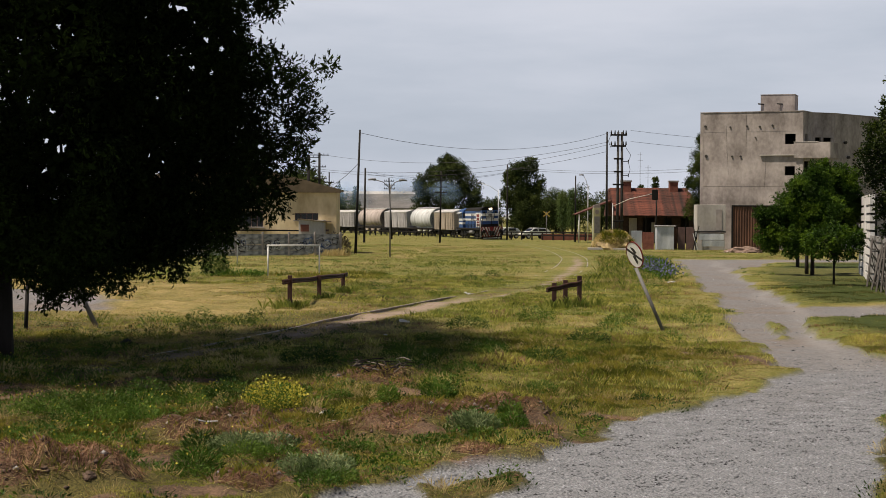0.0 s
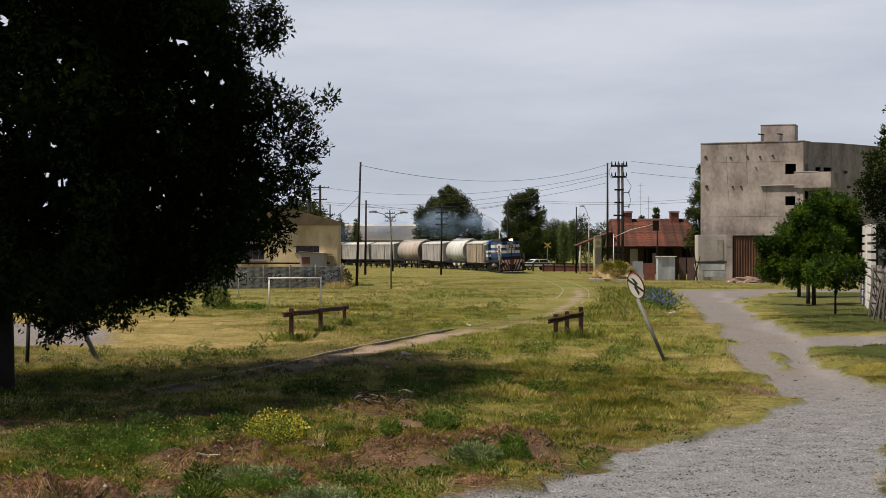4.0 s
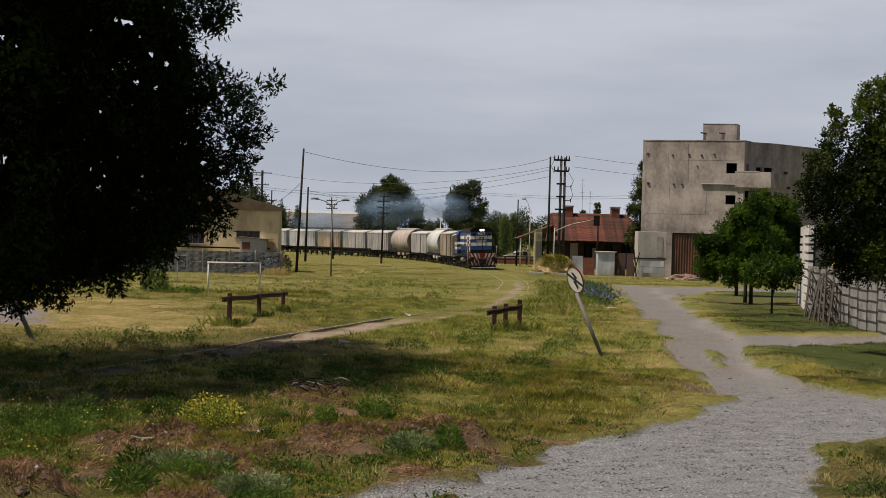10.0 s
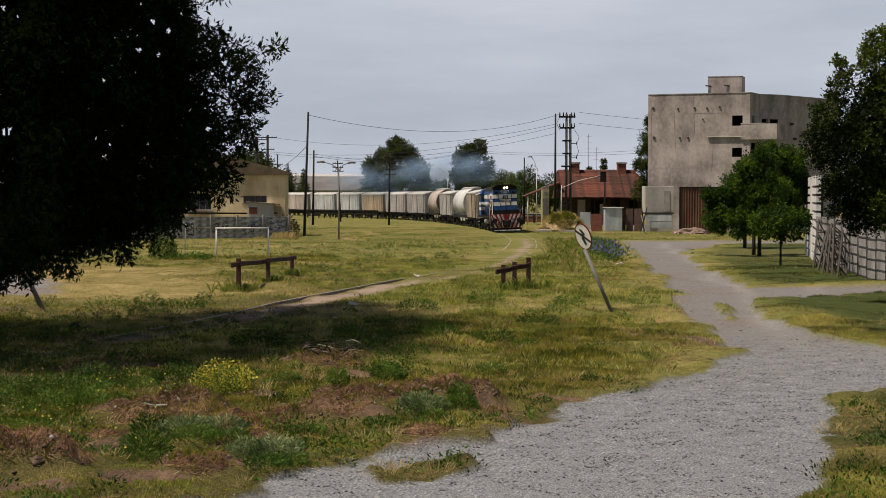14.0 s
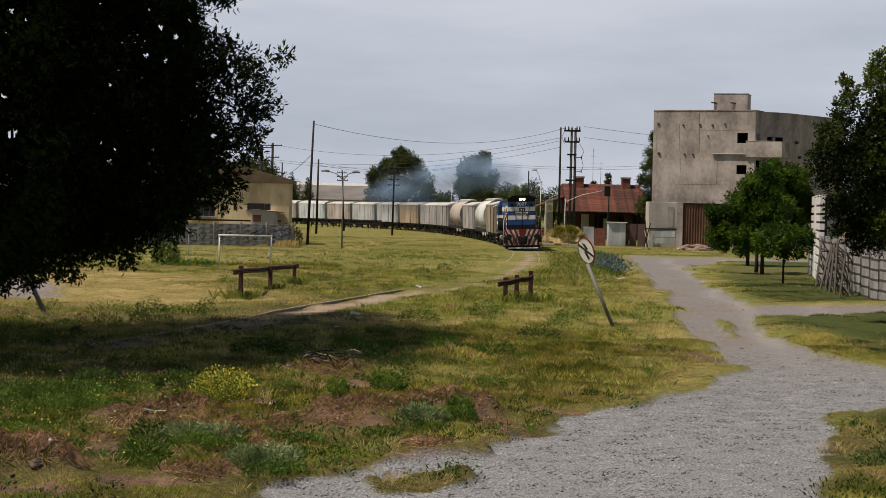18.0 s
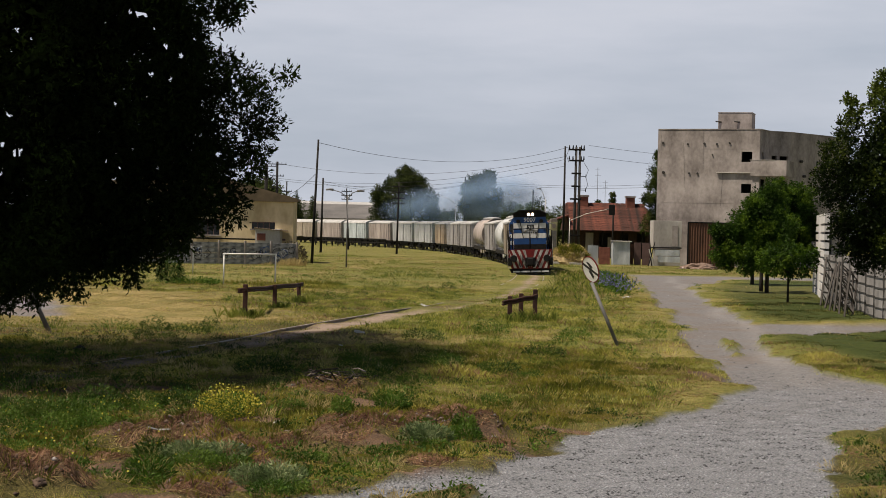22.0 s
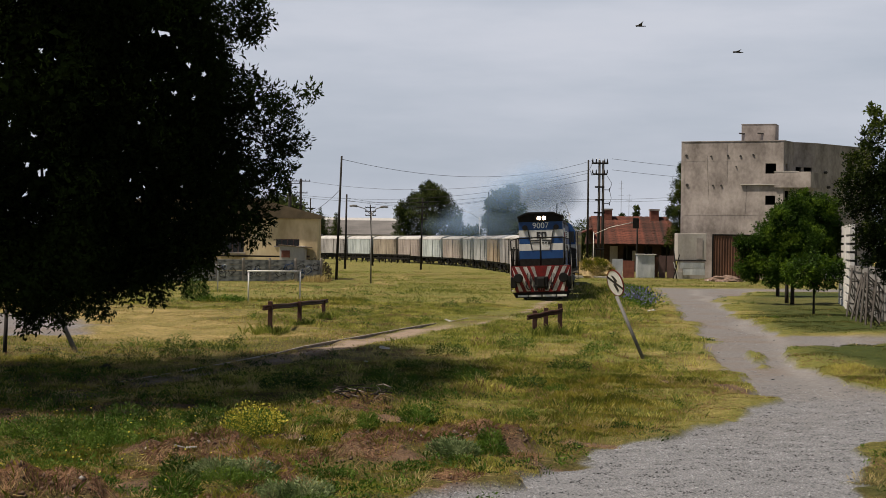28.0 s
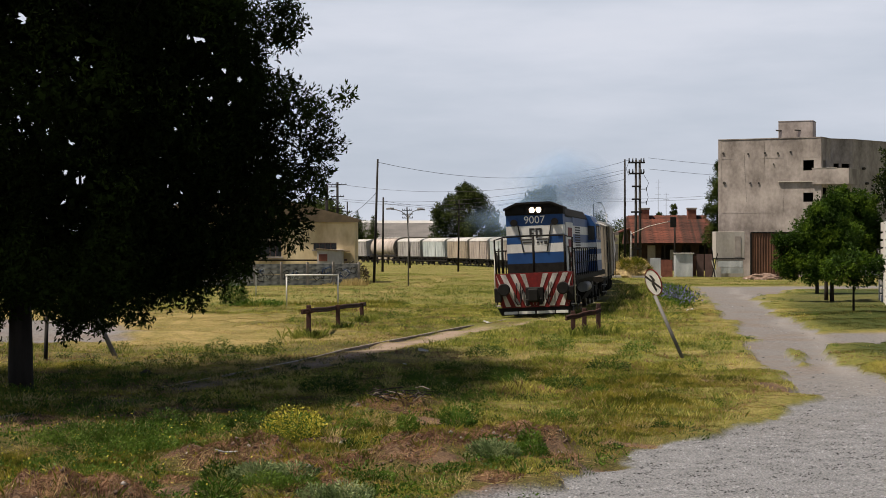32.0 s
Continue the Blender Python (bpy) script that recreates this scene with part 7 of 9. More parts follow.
tree("poplar_tree", 13.3, 42.4, [(11.15, 42.5, 4.75, 0.55), (11.35, 42.5, 5.35, 0.42), (11.35, 42.5, 5.85, 0.22), (10.95, 42.5, 4.1, 0.5), (11.3, 42.5, 3.55, 0.62), (11.75, 42.5, 3.0, 0.62), (11.35, 42.5, 2.7, 0.45), (11.95, 42.7, 2.35, 0.5), (12.3, 42.5, 6.1, 0.55), (12.2, 42.5, 6.6, 0.3), (12.1, 42.5, 4.5, 1.0), (12.6, 42.5, 5.4, 0.9),
                              (13.2, 42.8, 4.25, 1.5), (12.5, 42.5, 2.75, 0.85), (13.6, 42.5, 2.7, 1.25), (13.3, 42.5, 6.35, 0.95), (14.0, 42.9, 5.5, 1.35), (11.25, 42.5, 6.15, 0.12), (12.55, 42.5, 6.95, 0.25)],
     3.0, 0.15, 11000, 9, 0.24, 0.08, L_POPLAR, "tall pointed poplar with glossy mixed green leaves", fill=0.3, droop=0.1, core=8000, clumps=0.42, slim=0.6)

# far trees
FARS = "trees in the distance"
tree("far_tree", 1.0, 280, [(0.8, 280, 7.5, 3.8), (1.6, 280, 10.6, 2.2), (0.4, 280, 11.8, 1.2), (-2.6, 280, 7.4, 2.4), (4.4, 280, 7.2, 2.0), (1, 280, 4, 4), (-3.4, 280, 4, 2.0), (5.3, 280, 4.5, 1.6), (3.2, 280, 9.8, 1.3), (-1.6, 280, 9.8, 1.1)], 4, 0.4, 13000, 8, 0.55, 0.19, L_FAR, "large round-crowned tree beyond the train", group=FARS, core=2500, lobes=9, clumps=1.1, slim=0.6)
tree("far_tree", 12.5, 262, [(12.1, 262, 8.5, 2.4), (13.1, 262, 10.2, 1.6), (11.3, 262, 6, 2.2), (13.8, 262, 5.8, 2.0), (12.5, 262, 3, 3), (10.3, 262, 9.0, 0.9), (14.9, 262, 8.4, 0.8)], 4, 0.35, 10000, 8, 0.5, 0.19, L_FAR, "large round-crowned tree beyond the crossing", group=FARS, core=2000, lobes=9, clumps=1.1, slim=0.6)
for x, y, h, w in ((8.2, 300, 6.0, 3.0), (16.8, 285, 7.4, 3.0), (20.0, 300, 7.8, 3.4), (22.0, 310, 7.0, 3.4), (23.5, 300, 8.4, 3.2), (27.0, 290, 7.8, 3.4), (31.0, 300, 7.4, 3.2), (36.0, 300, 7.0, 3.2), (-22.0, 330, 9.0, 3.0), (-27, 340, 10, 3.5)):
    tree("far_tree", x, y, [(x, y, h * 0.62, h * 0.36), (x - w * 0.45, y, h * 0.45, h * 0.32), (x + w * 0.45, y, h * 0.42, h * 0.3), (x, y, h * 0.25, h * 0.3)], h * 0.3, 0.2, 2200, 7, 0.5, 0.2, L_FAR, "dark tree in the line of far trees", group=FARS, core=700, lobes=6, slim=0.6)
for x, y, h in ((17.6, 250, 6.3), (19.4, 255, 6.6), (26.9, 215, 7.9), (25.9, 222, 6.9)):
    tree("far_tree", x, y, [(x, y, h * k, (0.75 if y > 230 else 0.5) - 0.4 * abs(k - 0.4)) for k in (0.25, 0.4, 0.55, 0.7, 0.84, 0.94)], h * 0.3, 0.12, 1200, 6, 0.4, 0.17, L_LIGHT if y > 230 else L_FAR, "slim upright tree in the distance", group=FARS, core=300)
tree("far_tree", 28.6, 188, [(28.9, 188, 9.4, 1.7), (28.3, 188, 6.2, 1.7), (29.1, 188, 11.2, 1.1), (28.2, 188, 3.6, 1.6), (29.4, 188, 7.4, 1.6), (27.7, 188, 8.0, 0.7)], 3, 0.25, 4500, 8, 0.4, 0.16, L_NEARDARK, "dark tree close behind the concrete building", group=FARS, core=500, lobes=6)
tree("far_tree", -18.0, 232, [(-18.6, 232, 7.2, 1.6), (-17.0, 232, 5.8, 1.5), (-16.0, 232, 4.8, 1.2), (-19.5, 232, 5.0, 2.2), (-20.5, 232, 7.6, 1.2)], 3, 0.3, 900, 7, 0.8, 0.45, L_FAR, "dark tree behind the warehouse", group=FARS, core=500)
for k, (x, h) in enumerate(((-18.4, 9.0), (-15.6, 8.2))):
    y = 300
    tree("far_conifer", x, y, [(x, y, h * q, 1.6 * (1.02 - q)) for q in (0.35, 0.5, 0.62, 0.74, 0.84, 0.92)], h * 0.4, 0.18, 900, 6, 0.5, 0.2, L_FAR, "thin dark conifer in the distance", group=FARS, core=500)

# ---------------------------------------------------------------- grass
G_FIELD = leafy("meadow_grass", (0.078, 0.102, 0.011), (0.285, 0.310, 0.045), (0.72, 0.63, 0.19), 0.6, 0.5, 0.7)
G_GREEN = leafy("lush_grass", (0.046, 0.064, 0.005), (0.145, 0.150, 0.015), (0.34, 0.285, 0.044), 0.55, 0.5, 1.4)
G_BANK = leafy("bank_grass", (0.085, 0.113, 0.013), (0.31, 0.335, 0.052), (0.76, 0.67, 0.24), 0.6, 0.5, 0.7)
G_DRIFT = leafy("drift_grass", (0.050, 0.075, 0.010), (0.165, 0.205, 0.030), (0.44, 0.44, 0.105), 0.6, 0.5, 1.2)
G_STRAW = leafy("dry_grass", (0.26, 0.20, 0.08), (0.42, 0.33, 0.14), (0.56, 0.46, 0.22), 0.7, 0.5, 0.4)
G_DEAD = leafy("dead_brown_grass", (0.065, 0.032, 0.021), (0.19, 0.100, 0.062), (0.40, 0.245, 0.145), 0.85, 0.15, 2.2)


def blades(name, x, y, per, height, width, spread, material, label, category="grass", lean=0.35, kind="stuff"):
    """Tufts of bent blades standing at x, y; height is per tuft."""
    n = len(x)
    x, y, h = np.repeat(x, per), np.repeat(y, per), np.repeat(height, per) * rng.uniform(0.5, 1.15, n * per)
    a, q = rng.uniform(0, 2 * np.pi, n * per), rng.random(n * per) * spread
    x, y = x + np.cos(a) * q, y + np.sin(a) * q
    z = land(x, y) - 0.01
    b = a + rng.normal(0, 0.9, n * per)
    tilt = rng.random(n * per) * lean * h
    w = width * rng.uniform(0.6, 1.2, n * per)
    dx, dy = np.cos(b), np.sin(b)
    c = rng.uniform(0, np.pi, n * per)
    sx, sy = np.cos(c) * w, np.sin(c) * w
    v = np.stack([np.stack([x - sx, y - sy, z], -1), np.stack([x + sx, y + sy, z], -1),
                  np.stack([x + dx * tilt * 0.45 + sx * 0.7, y + dy * tilt * 0.45 + sy * 0.7, z + h * 0.62], -1), np.stack([x + dx * tilt * 1.3, y + dy * tilt * 1.3, z + h], -1)], 1).reshape(-1, 3)
    return alone(name, sheet(name, v, np.arange(len(v)).reshape(-1, 4), material), material, label, category, kind=kind)


def scatter(n, y0, y1, wide=0.285, extra=1.5):
    y = np.sqrt(rng.random(n) * (y1 * y1 - y0 * y0) + y0 * y0)
    return (2 * rng.random(n) - 1) * (wide * y + extra), y


G_FAR = leafy("distant_meadow", (0.080, 0.108, 0.018), (0.18, 0.205, 0.042), (0.40, 0.36, 0.115), 0.7, 0.5, 0.16)

def by_heap(x, y):
    """1 on an earth heap, falling to 0 a little way off."""
    out = np.zeros_like(x)
    for hx, hy, h, r in HEAPS:
        out = np.maximum(out, np.exp(-(((x - hx) ** 2 + (y - hy + 0.25) ** 2) / (r * 1.5) ** 2) ** 2))
    return np.maximum(out, ridge_at(x, y + 0.2, 1.3)[0])


# lawn blades: greener grass, also darkened for the shade of the roadside trees
G_LAWN_SHADE = leafy("lawn_grass_with_shade", (0.021, 0.036, 0.005), (0.056, 0.072, 0.011), (0.165, 0.155, 0.036), 0.6, 0.5, 0.3)


def grow(n, y0, y1, per, h0, h1, width, spread, meadow=None):
    x, y = scatter(n, y0, y1)
    bare = np.maximum(gravel_at(x, y), step(inside(x, y, YARD), -0.5, 0.8))
    keep = rng.random(n) > np.maximum.reduce([step(bare, 0.05, 0.6), soil_at(x, y) * 0.93, path_at(x, y) * 0.95])
    x, y = x[keep], y[keep]
    st = straw_at(x, y)
    h = h0 + (h1 - h0) * wave(x, y, 1.7, 21) ** 1.6 * (0.35 + 1.3 * wave(x, y, 0.45, 22))
    h = h * (1 - 0.5 * (1 - step(y, 22, 30)) * step(wave(x, y, 2.4, 26), 0.15, 0.5)) * (1 - 0.6 * st) * (1 - 0.5 * np.exp(-((from_track(x, y) + 0.2) / 1.5) ** 2))
    h = h * (1 - 0.6 * by_heap(x, y)) * (0.5 + 0.5 * step(-road_edge(x, y), 0.05, 0.7))
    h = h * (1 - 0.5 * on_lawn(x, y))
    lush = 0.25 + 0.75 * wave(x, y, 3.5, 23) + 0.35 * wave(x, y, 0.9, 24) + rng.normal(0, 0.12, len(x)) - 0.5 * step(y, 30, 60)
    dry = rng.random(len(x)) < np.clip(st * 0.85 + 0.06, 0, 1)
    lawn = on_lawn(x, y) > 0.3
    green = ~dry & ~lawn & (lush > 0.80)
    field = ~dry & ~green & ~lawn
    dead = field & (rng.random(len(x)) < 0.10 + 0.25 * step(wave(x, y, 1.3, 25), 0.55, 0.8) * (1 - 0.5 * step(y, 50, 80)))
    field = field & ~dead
    for sel, mat, label in ((dead, G_DEAD, "dead brown grass among the green"), (field, meadow or G_FIELD, "uneven yellowish green meadow grass"), (lawn & ~dry, G_LAWN_SHADE, "soft green lawn beside the road, tree shade in its colour"), (green, G_GREEN, "lush green grass and weeds"), (dry, G_STRAW, "dry straw-coloured grass")):
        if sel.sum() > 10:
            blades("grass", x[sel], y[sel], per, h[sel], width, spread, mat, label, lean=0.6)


grow(92000, 13.8, 25, 8, 0.035, 0.14, 0.0032, 0.11)
grow(84000, 25, 38, 6, 0.035, 0.14, 0.0042, 0.14)
grow(70000, 38, 76, 5, 0.03, 0.15, 0.0075, 0.2)
grow(52000, 76, 165, 5, 0.02, 0.065, 0.017, 0.5, G_FAR)
grow(16000, 165, 270, 5, 0.03, 0.08, 0.035, 0.9, G_FAR)
# tall green grass round the shrub and dry grass at the foot of the plank wall
tx, ty = rng.uniform(-9.6, -2.6, 1500), rng.uniform(64, 79, 1500)
ok = wave(tx, ty, 2.2, 45) + 0.3 * wave(tx, ty, 0.7, 46) > 0.72
tx, ty = tx[ok], ty[ok]
blades("tall_grass", tx, ty, 9, rng.uniform(0.05, 0.24, len(tx)), 0.008, 0.35, G_GREEN, "tall rank green grass beside the shrub", lean=0.5)
u = np.where(rng.random(260) < 0.7, rng.normal(0.84, 0.07, 260), rng.normal(0.5, 0.06, 260))
tx, ty = -13.5 + 6.6 * u, 123.4 + 2.6 * u + rng.normal(-0.5, 0.5, 260)
blades("dry_grass_edge", tx, ty, 9, rng.uniform(0.1, 0.6, 260) * np.exp(-((u - 0.84) / 0.3) ** 2), 0.018, 0.25, G_STRAW, "dry reddish grass at the foot of the wall")

# ---------------------------------------------------------------- stones, weeds, flowers, heaps
M_RUBBLE = surf("pale_rubble", (0.12, 0.112, 0.108), (0.34, 0.325, 0.315), 9.0, 0.9, 0, 0.3)
M_CLOD = surf("dark_clod", (0.035, 0.023, 0.017), (0.13, 0.086, 0.064), 6.0, 0.95, 0, 0.4)
L_WEED = leafy("weed_leaves", (0.024, 0.058, 0.005), (0.058, 0.118, 0.011), (0.135, 0.200, 0.030), 0.6, 0.35, 1.5, 0.2)
L_DARKWEED = leafy("dark_weed_leaves", (0.013, 0.034, 0.004), (0.032, 0.070, 0.008), (0.080, 0.125, 0.016), 0.6, 0.3, 1.5, 0.18)
L_GREYWEED = leafy("grey_green_weed_leaves", (0.035, 0.065, 0.020), (0.12, 0.170, 0.065), (0.34, 0.39, 0.20), 0.6, 0.3, 2.0, 0.2)
L_YELLOWFLOWER = leafy("yellow_blossom", (0.27, 0.25, 0.025), (0.40, 0.36, 0.04), (0.50, 0.45, 0.07), 0.7, 0.3, 2.0)
L_BLUEFLOWER = leafy("violet_blue_blossom", (0.08, 0.08, 0.22), (0.14, 0.14, 0.34), (0.24, 0.23, 0.46), 0.7, 0.3, 2.0)


M_DEADWOOD = surf("dead_grey_wood", (0.12, 0.10, 0.085), (0.30, 0.26, 0.22), 8.0, 0.9)


def pebbles(name, x, y, size, material, label, flat=0.6):
    n = len(x)
    z = land(x, y) + size * 0.12
    c = np.stack([x, y, z], -1)
    a = rng.uniform(0, 2 * np.pi, n)
    e = np.stack([np.cos(a), np.sin(a), np.zeros(n)], -1)
    f = np.stack([-np.sin(a), np.cos(a), np.zeros(n)], -1)
    u = np.stack([np.zeros(n), np.zeros(n), np.ones(n)], -1)

    def j():
        return (size * rng.uniform(0.65, 1.25, n))[:, None]
    v = np.stack([c + e * j(), c + f * j(), c - e * j(), c - f * j(), c + u * j() * flat + e * j() * 0.2, c - u * j() * flat], 1).reshape(-1, 3)
    tri = np.array([(0, 1, 4), (1, 2, 4), (2, 3, 4), (3, 0, 4), (1, 0, 5), (2, 1, 5), (3, 2, 5), (0, 3, 5)])
    return alone(name, sheet(name, v, (tri[None] + 6 * np.arange(n)[:, None, None]).reshape(-1, 3), material), material, label, "gravel", kind="stuff")


def stony(name, a, b):
    m = leafy(name, a, tuple((p + q) / 2 for p, q in zip(a, b)), b, 0.9, 0.0, 3.0)
    return m


M_PEBBLE = stony("gravel_stones", (0.022, 0.023, 0.027), (0.385, 0.397, 0.43))
gx, gy = scatter(95000, 15.0, 34.0)
g = gravel_at(gx, gy)
keep = rng.random(len(gx)) < g * (1.15 - step(gy, 20, 36))
pebbles("gravel", gx[keep], gy[keep], 0.008 + 0.015 * rng.random(keep.sum()) ** 2, M_PEBBLE, "loose grey crushed stone on the road")
gx, gy = scatter(5000, 28.0, 80.0)
keep = rng.random(len(gx)) < gravel_at(gx, gy) * 0.5
pebbles("road_stones", gx[keep], gy[keep], 0.015 + 0.03 * rng.random(keep.sum()) ** 3, M_PEBBLE, "scattered stones on the worn road")


def ridge_points(n, spread=1.0):
    r = np.array(RIDGES)
    k, u = rng.choice(len(r), n, p=np.hypot(r[:, 2] - r[:, 0], r[:, 3] - r[:, 1]) / np.hypot(r[:, 2] - r[:, 0], r[:, 3] - r[:, 1]).sum()), rng.random(n)
    w = r[k, 4] * spread
    return r[k, 0] + (r[k, 2] - r[k, 0]) * u + rng.normal(0, 0.45, n) * w, r[k, 1] + (r[k, 3] - r[k, 1]) * u + rng.normal(0, 0.5, n) * w


def heap_points(n, spread=1.0):
    k = rng.integers(0, len(HEAPS), n)
    h = np.array(HEAPS)
    r = h[k, 3] * spread * np.sqrt(rng.random(n))
    a = rng.uniform(0, 2 * np.pi, n)
    return h[k, 0] + r * np.cos(a), h[k, 1] + r * np.sin(a)


def strands(name, x, y, length, width, material, label):
    """Fallen stalks lying every way on the ground."""
    n = len(x)
    a = rng.uniform(0, 2 * np.pi, n)
    ln = length * rng.uniform(0.4, 1.3, n)
    x2, y2 = x + np.cos(a) * ln, y + np.sin(a) * ln
    p = np.stack([x, y, land(x, y) + rng.uniform(0.0, 0.035, n)], -1)
    q = np.stack([x2, y2, land(x2, y2) + rng.uniform(0.0, 0.06, n)], -1)
    return alone(name, leaf_mesh(name, p, q - p, np.linalg.norm(q - p, axis=1), np.full(n, width) * rng.uniform(0.6, 1.4, n), material), material, label, "dead grass", kind="stuff")


def litter(n, y0, y1, length, width, material, label, few):
    """Fallen blades and stalks all over the ground, in drifts."""
    x, y = scatter(n, y0, y1)
    keep = (gravel_at(x, y) < 0.3) & (wave(x, y, 0.9, 48) + 0.5 * wave(x, y, 0.3, 49) > few) & (on_lawn(x, y) < 0.5)
    strands("ground_litter", x[keep], y[keep], length, width, material, label)


litter(60000, 13.8, 27, 0.055, 0.0055, G_DEAD, "short dead brown stalks littering the ground", 0.72)
litter(40000, 13.8, 27, 0.06, 0.005, G_STRAW, "short dry straw littering the ground", 0.85)
litter(40000, 27, 42, 0.09, 0.008, G_DEAD, "dead brown stalks lying in the meadow", 0.85)
x, y = heap_points(26000, 1.15)
strands("dead_grass", x, y, 0.075, 0.0062, G_DEAD, "matted dead brown grass on old earth heaps")
x, y = ridge_points(24000, 1.1)
strands("dead_roots", x, y, 0.065, 0.0058, G_DEAD, "matted dead roots and grass on banks of earth")
x, y = heap_points(2600, 1.5)
strands("dry_stalks", x, y, 0.16, 0.006, G_STRAW, "dry straw scattered round the heaps")
x, y = ridge_points(520, 1.7)
blades("bank_grass", x, y, 8, rng.uniform(0.04, 0.14, len(x)), 0.0038, 0.10, G_GREEN, "green grass sprouting from the banks of earth", lean=0.8)
x, y = ridge_points(1200, 1.0)
pebbles("bank_clods", x, y, 0.010 + 0.040 * rng.random(len(x)) ** 3, M_CLOD, "dark earth clods on the banks of earth", 0.8)
x, y = ridge_points(260, 1.3)
pebbles("bank_rubble", x, y, 0.012 + 0.045 * rng.random(len(x)) ** 3, M_RUBBLE, "pale broken stones in the banks of earth", 0.7)
x, y = heap_points(700, 1.3)
blades("heap_grass", x, y, 7, rng.uniform(0.05, 0.13, len(x)), 0.003, 0.09, G_GREEN, "green grass growing through the heaps")
x, y = heap_points(1300, 1.3)
pebbles("earth_clods", x, y, 0.012 + 0.035 * rng.random(len(x)) ** 3, M_CLOD, "dark earth clods and rubble on the heaps", 0.7)


def rock(name, x, y, r, label, material, seed):
    bm = NB()
    bmesh.ops.create_icosphere(bm, subdivisions=3, radius=r)
    for v in bm.verts:
        k = 0.85 + 0.3 * noise.noise(v.co * 1.5 / r + Vector((seed, 0, 0))) + 0.12 * noise.noise(v.co * 6 / r + Vector((0, seed, 0)))
        v.co = Vector((v.co.x * k * 1.3, v.co.y * k, v.co.z * k * 0.7))
    alone(name, bm, material, label, "rock", m=pose(x, y, land1(x, y) - r * 0.4, 0, 0, seed * 40))


rock("dark_lump", -6.67, 35.8, 0.27, "dark lump of earth beside the track", M_BARK, 1)
rock("broken_slab", -2.99, 17.2, 0.09, "grey lump of broken concrete in the weeds", M_CONCRETE, 2)
rock("broken_slab", -1.43, 22.5, 0.07, "pale lump of broken concrete in the grass", M_CONCRETE, 3)
rock("broken_slab", -1.14, 22.7, 0.08, "pale lump of broken concrete in the grass", M_CONCRETE, 8)
rock("broken_slab", 0.25, 22.75, 0.11, "dark lump of broken asphalt on a heap", M_CLOD, 4)
rock("broken_slab", 0.80, 23.5, 0.12, "dark lump of broken asphalt on a heap", M_CLOD, 5)
rock("broken_slab", -1.9, 16.85, 0.14, "dark lump of broken asphalt on a heap", M_CLOD, 6)
rock("broken_slab", -3.45, 16.55, 0.09, "dark lump of broken asphalt on a heap", M_CLOD, 7)
# a torn strip of pale plastic and a pile of cut branches
bm = NB()
for a, b in (((0, 0, 0.03), (0.12, 0.02, 0.0)), ((0.12, 0.02, 0.0), (0.27, -0.03, 0.015))):
    tube(bm, a, b, 0.014, 0.008, 5)
alone("plastic_scrap", bm, surf("weathered_plastic", (0.22, 0.22, 0.22), (0.42, 0.42, 0.41), 12.0, 0.6), "torn pale plastic strip on a dead-grass heap", "scrap", m=pose(-2.95, 20.25, land1(-2.95, 20.25) + 0.05))
brush = thing("brush_pile", -1.05, 27.2, land1(-1.05, 27.2) + 0.02, 0, "pile of dry grey-brown cut branches", "branches")
rnd = random.Random(12)
for k in range(34):
    bm = NB()
    x, y, a = rnd.gauss(0.05, 0.26), rnd.gauss(0, 0.22), rnd.uniform(-1.4, 1.4) + (math.pi if rnd.random() < 0.5 else 0)
    ln, z = rnd.uniform(0.15, 0.38), rnd.uniform(0.02, 0.15)
    d = Vector((math.cos(a), math.sin(a), rnd.uniform(-0.35, 0.5))) * ln
    bent(bm, [Vector((x, y, z)) - d * 0.5, Vector((x, y, z + rnd.uniform(0, 0.06))), Vector((x, y, z)) + d * 0.5], rnd.uniform(0.008, 0.016), 0.004, 5)
    part("branch", bm, M_BARK if k % 7 else M_DEADWOOD, brush)


def clump(name, x, y, r, h, n, leaf, material, label, category="weed", kind="", width=0.35, group=""):
    """A low plant: leaves on short stalks, thick at the bottom."""
    z = land1(x, y)
    a, q = rng.uniform(0, 2 * np.pi, n), np.sqrt(rng.random(n)) * r
    hh = h * rng.random(n) ** 0.8 * (1 - 0.5 * (q / r) ** 2)
    pos = np.stack([np.cos(a) * q, np.sin(a) * q, hh], -1)
    way = np.stack([np.cos(a), np.sin(a), rng.uniform(0.1, 1.6, n)], -1) + rng.normal(size=(n, 3)) * 0.5
    size = leaf * rng.uniform(0.6, 1.3, n)
    ob = alone(name, leaf_mesh(name, pos, way, size, size * width, material), material, label, category, group, kind, pose(x, y, z))
    return ob


# low mixed weeds between the heaps and along the road
wx, wy = scatter(11000, 13.8, 33)
keep = (gravel_at(wx, wy) < 0.08) & (soil_at(wx, wy) < 0.75) & (wave(wx, wy, 1.1, 43) + 0.4 * wave(wx, wy, 0.35, 44) > 0.72 + 0.5 * step(wx, -0.5, 1.5) * step(wy, 23.5, 26)) & (by_heap(wx, wy) < 0.35)
wx, wy = np.repeat(wx[keep], 8), np.repeat(wy[keep], 8)
n = len(wx)
wx, wy = wx + rng.normal(0, 0.045, n), wy + rng.normal(0, 0.045, n)
pos = np.stack([wx, wy, land(wx, wy) + rng.random(n) ** 1.5 * 0.13], -1)
way = rng.normal(size=(n, 3)) * 0.7 + [0, 0, 0.55]
size = rng.uniform(0.03, 0.075, n)
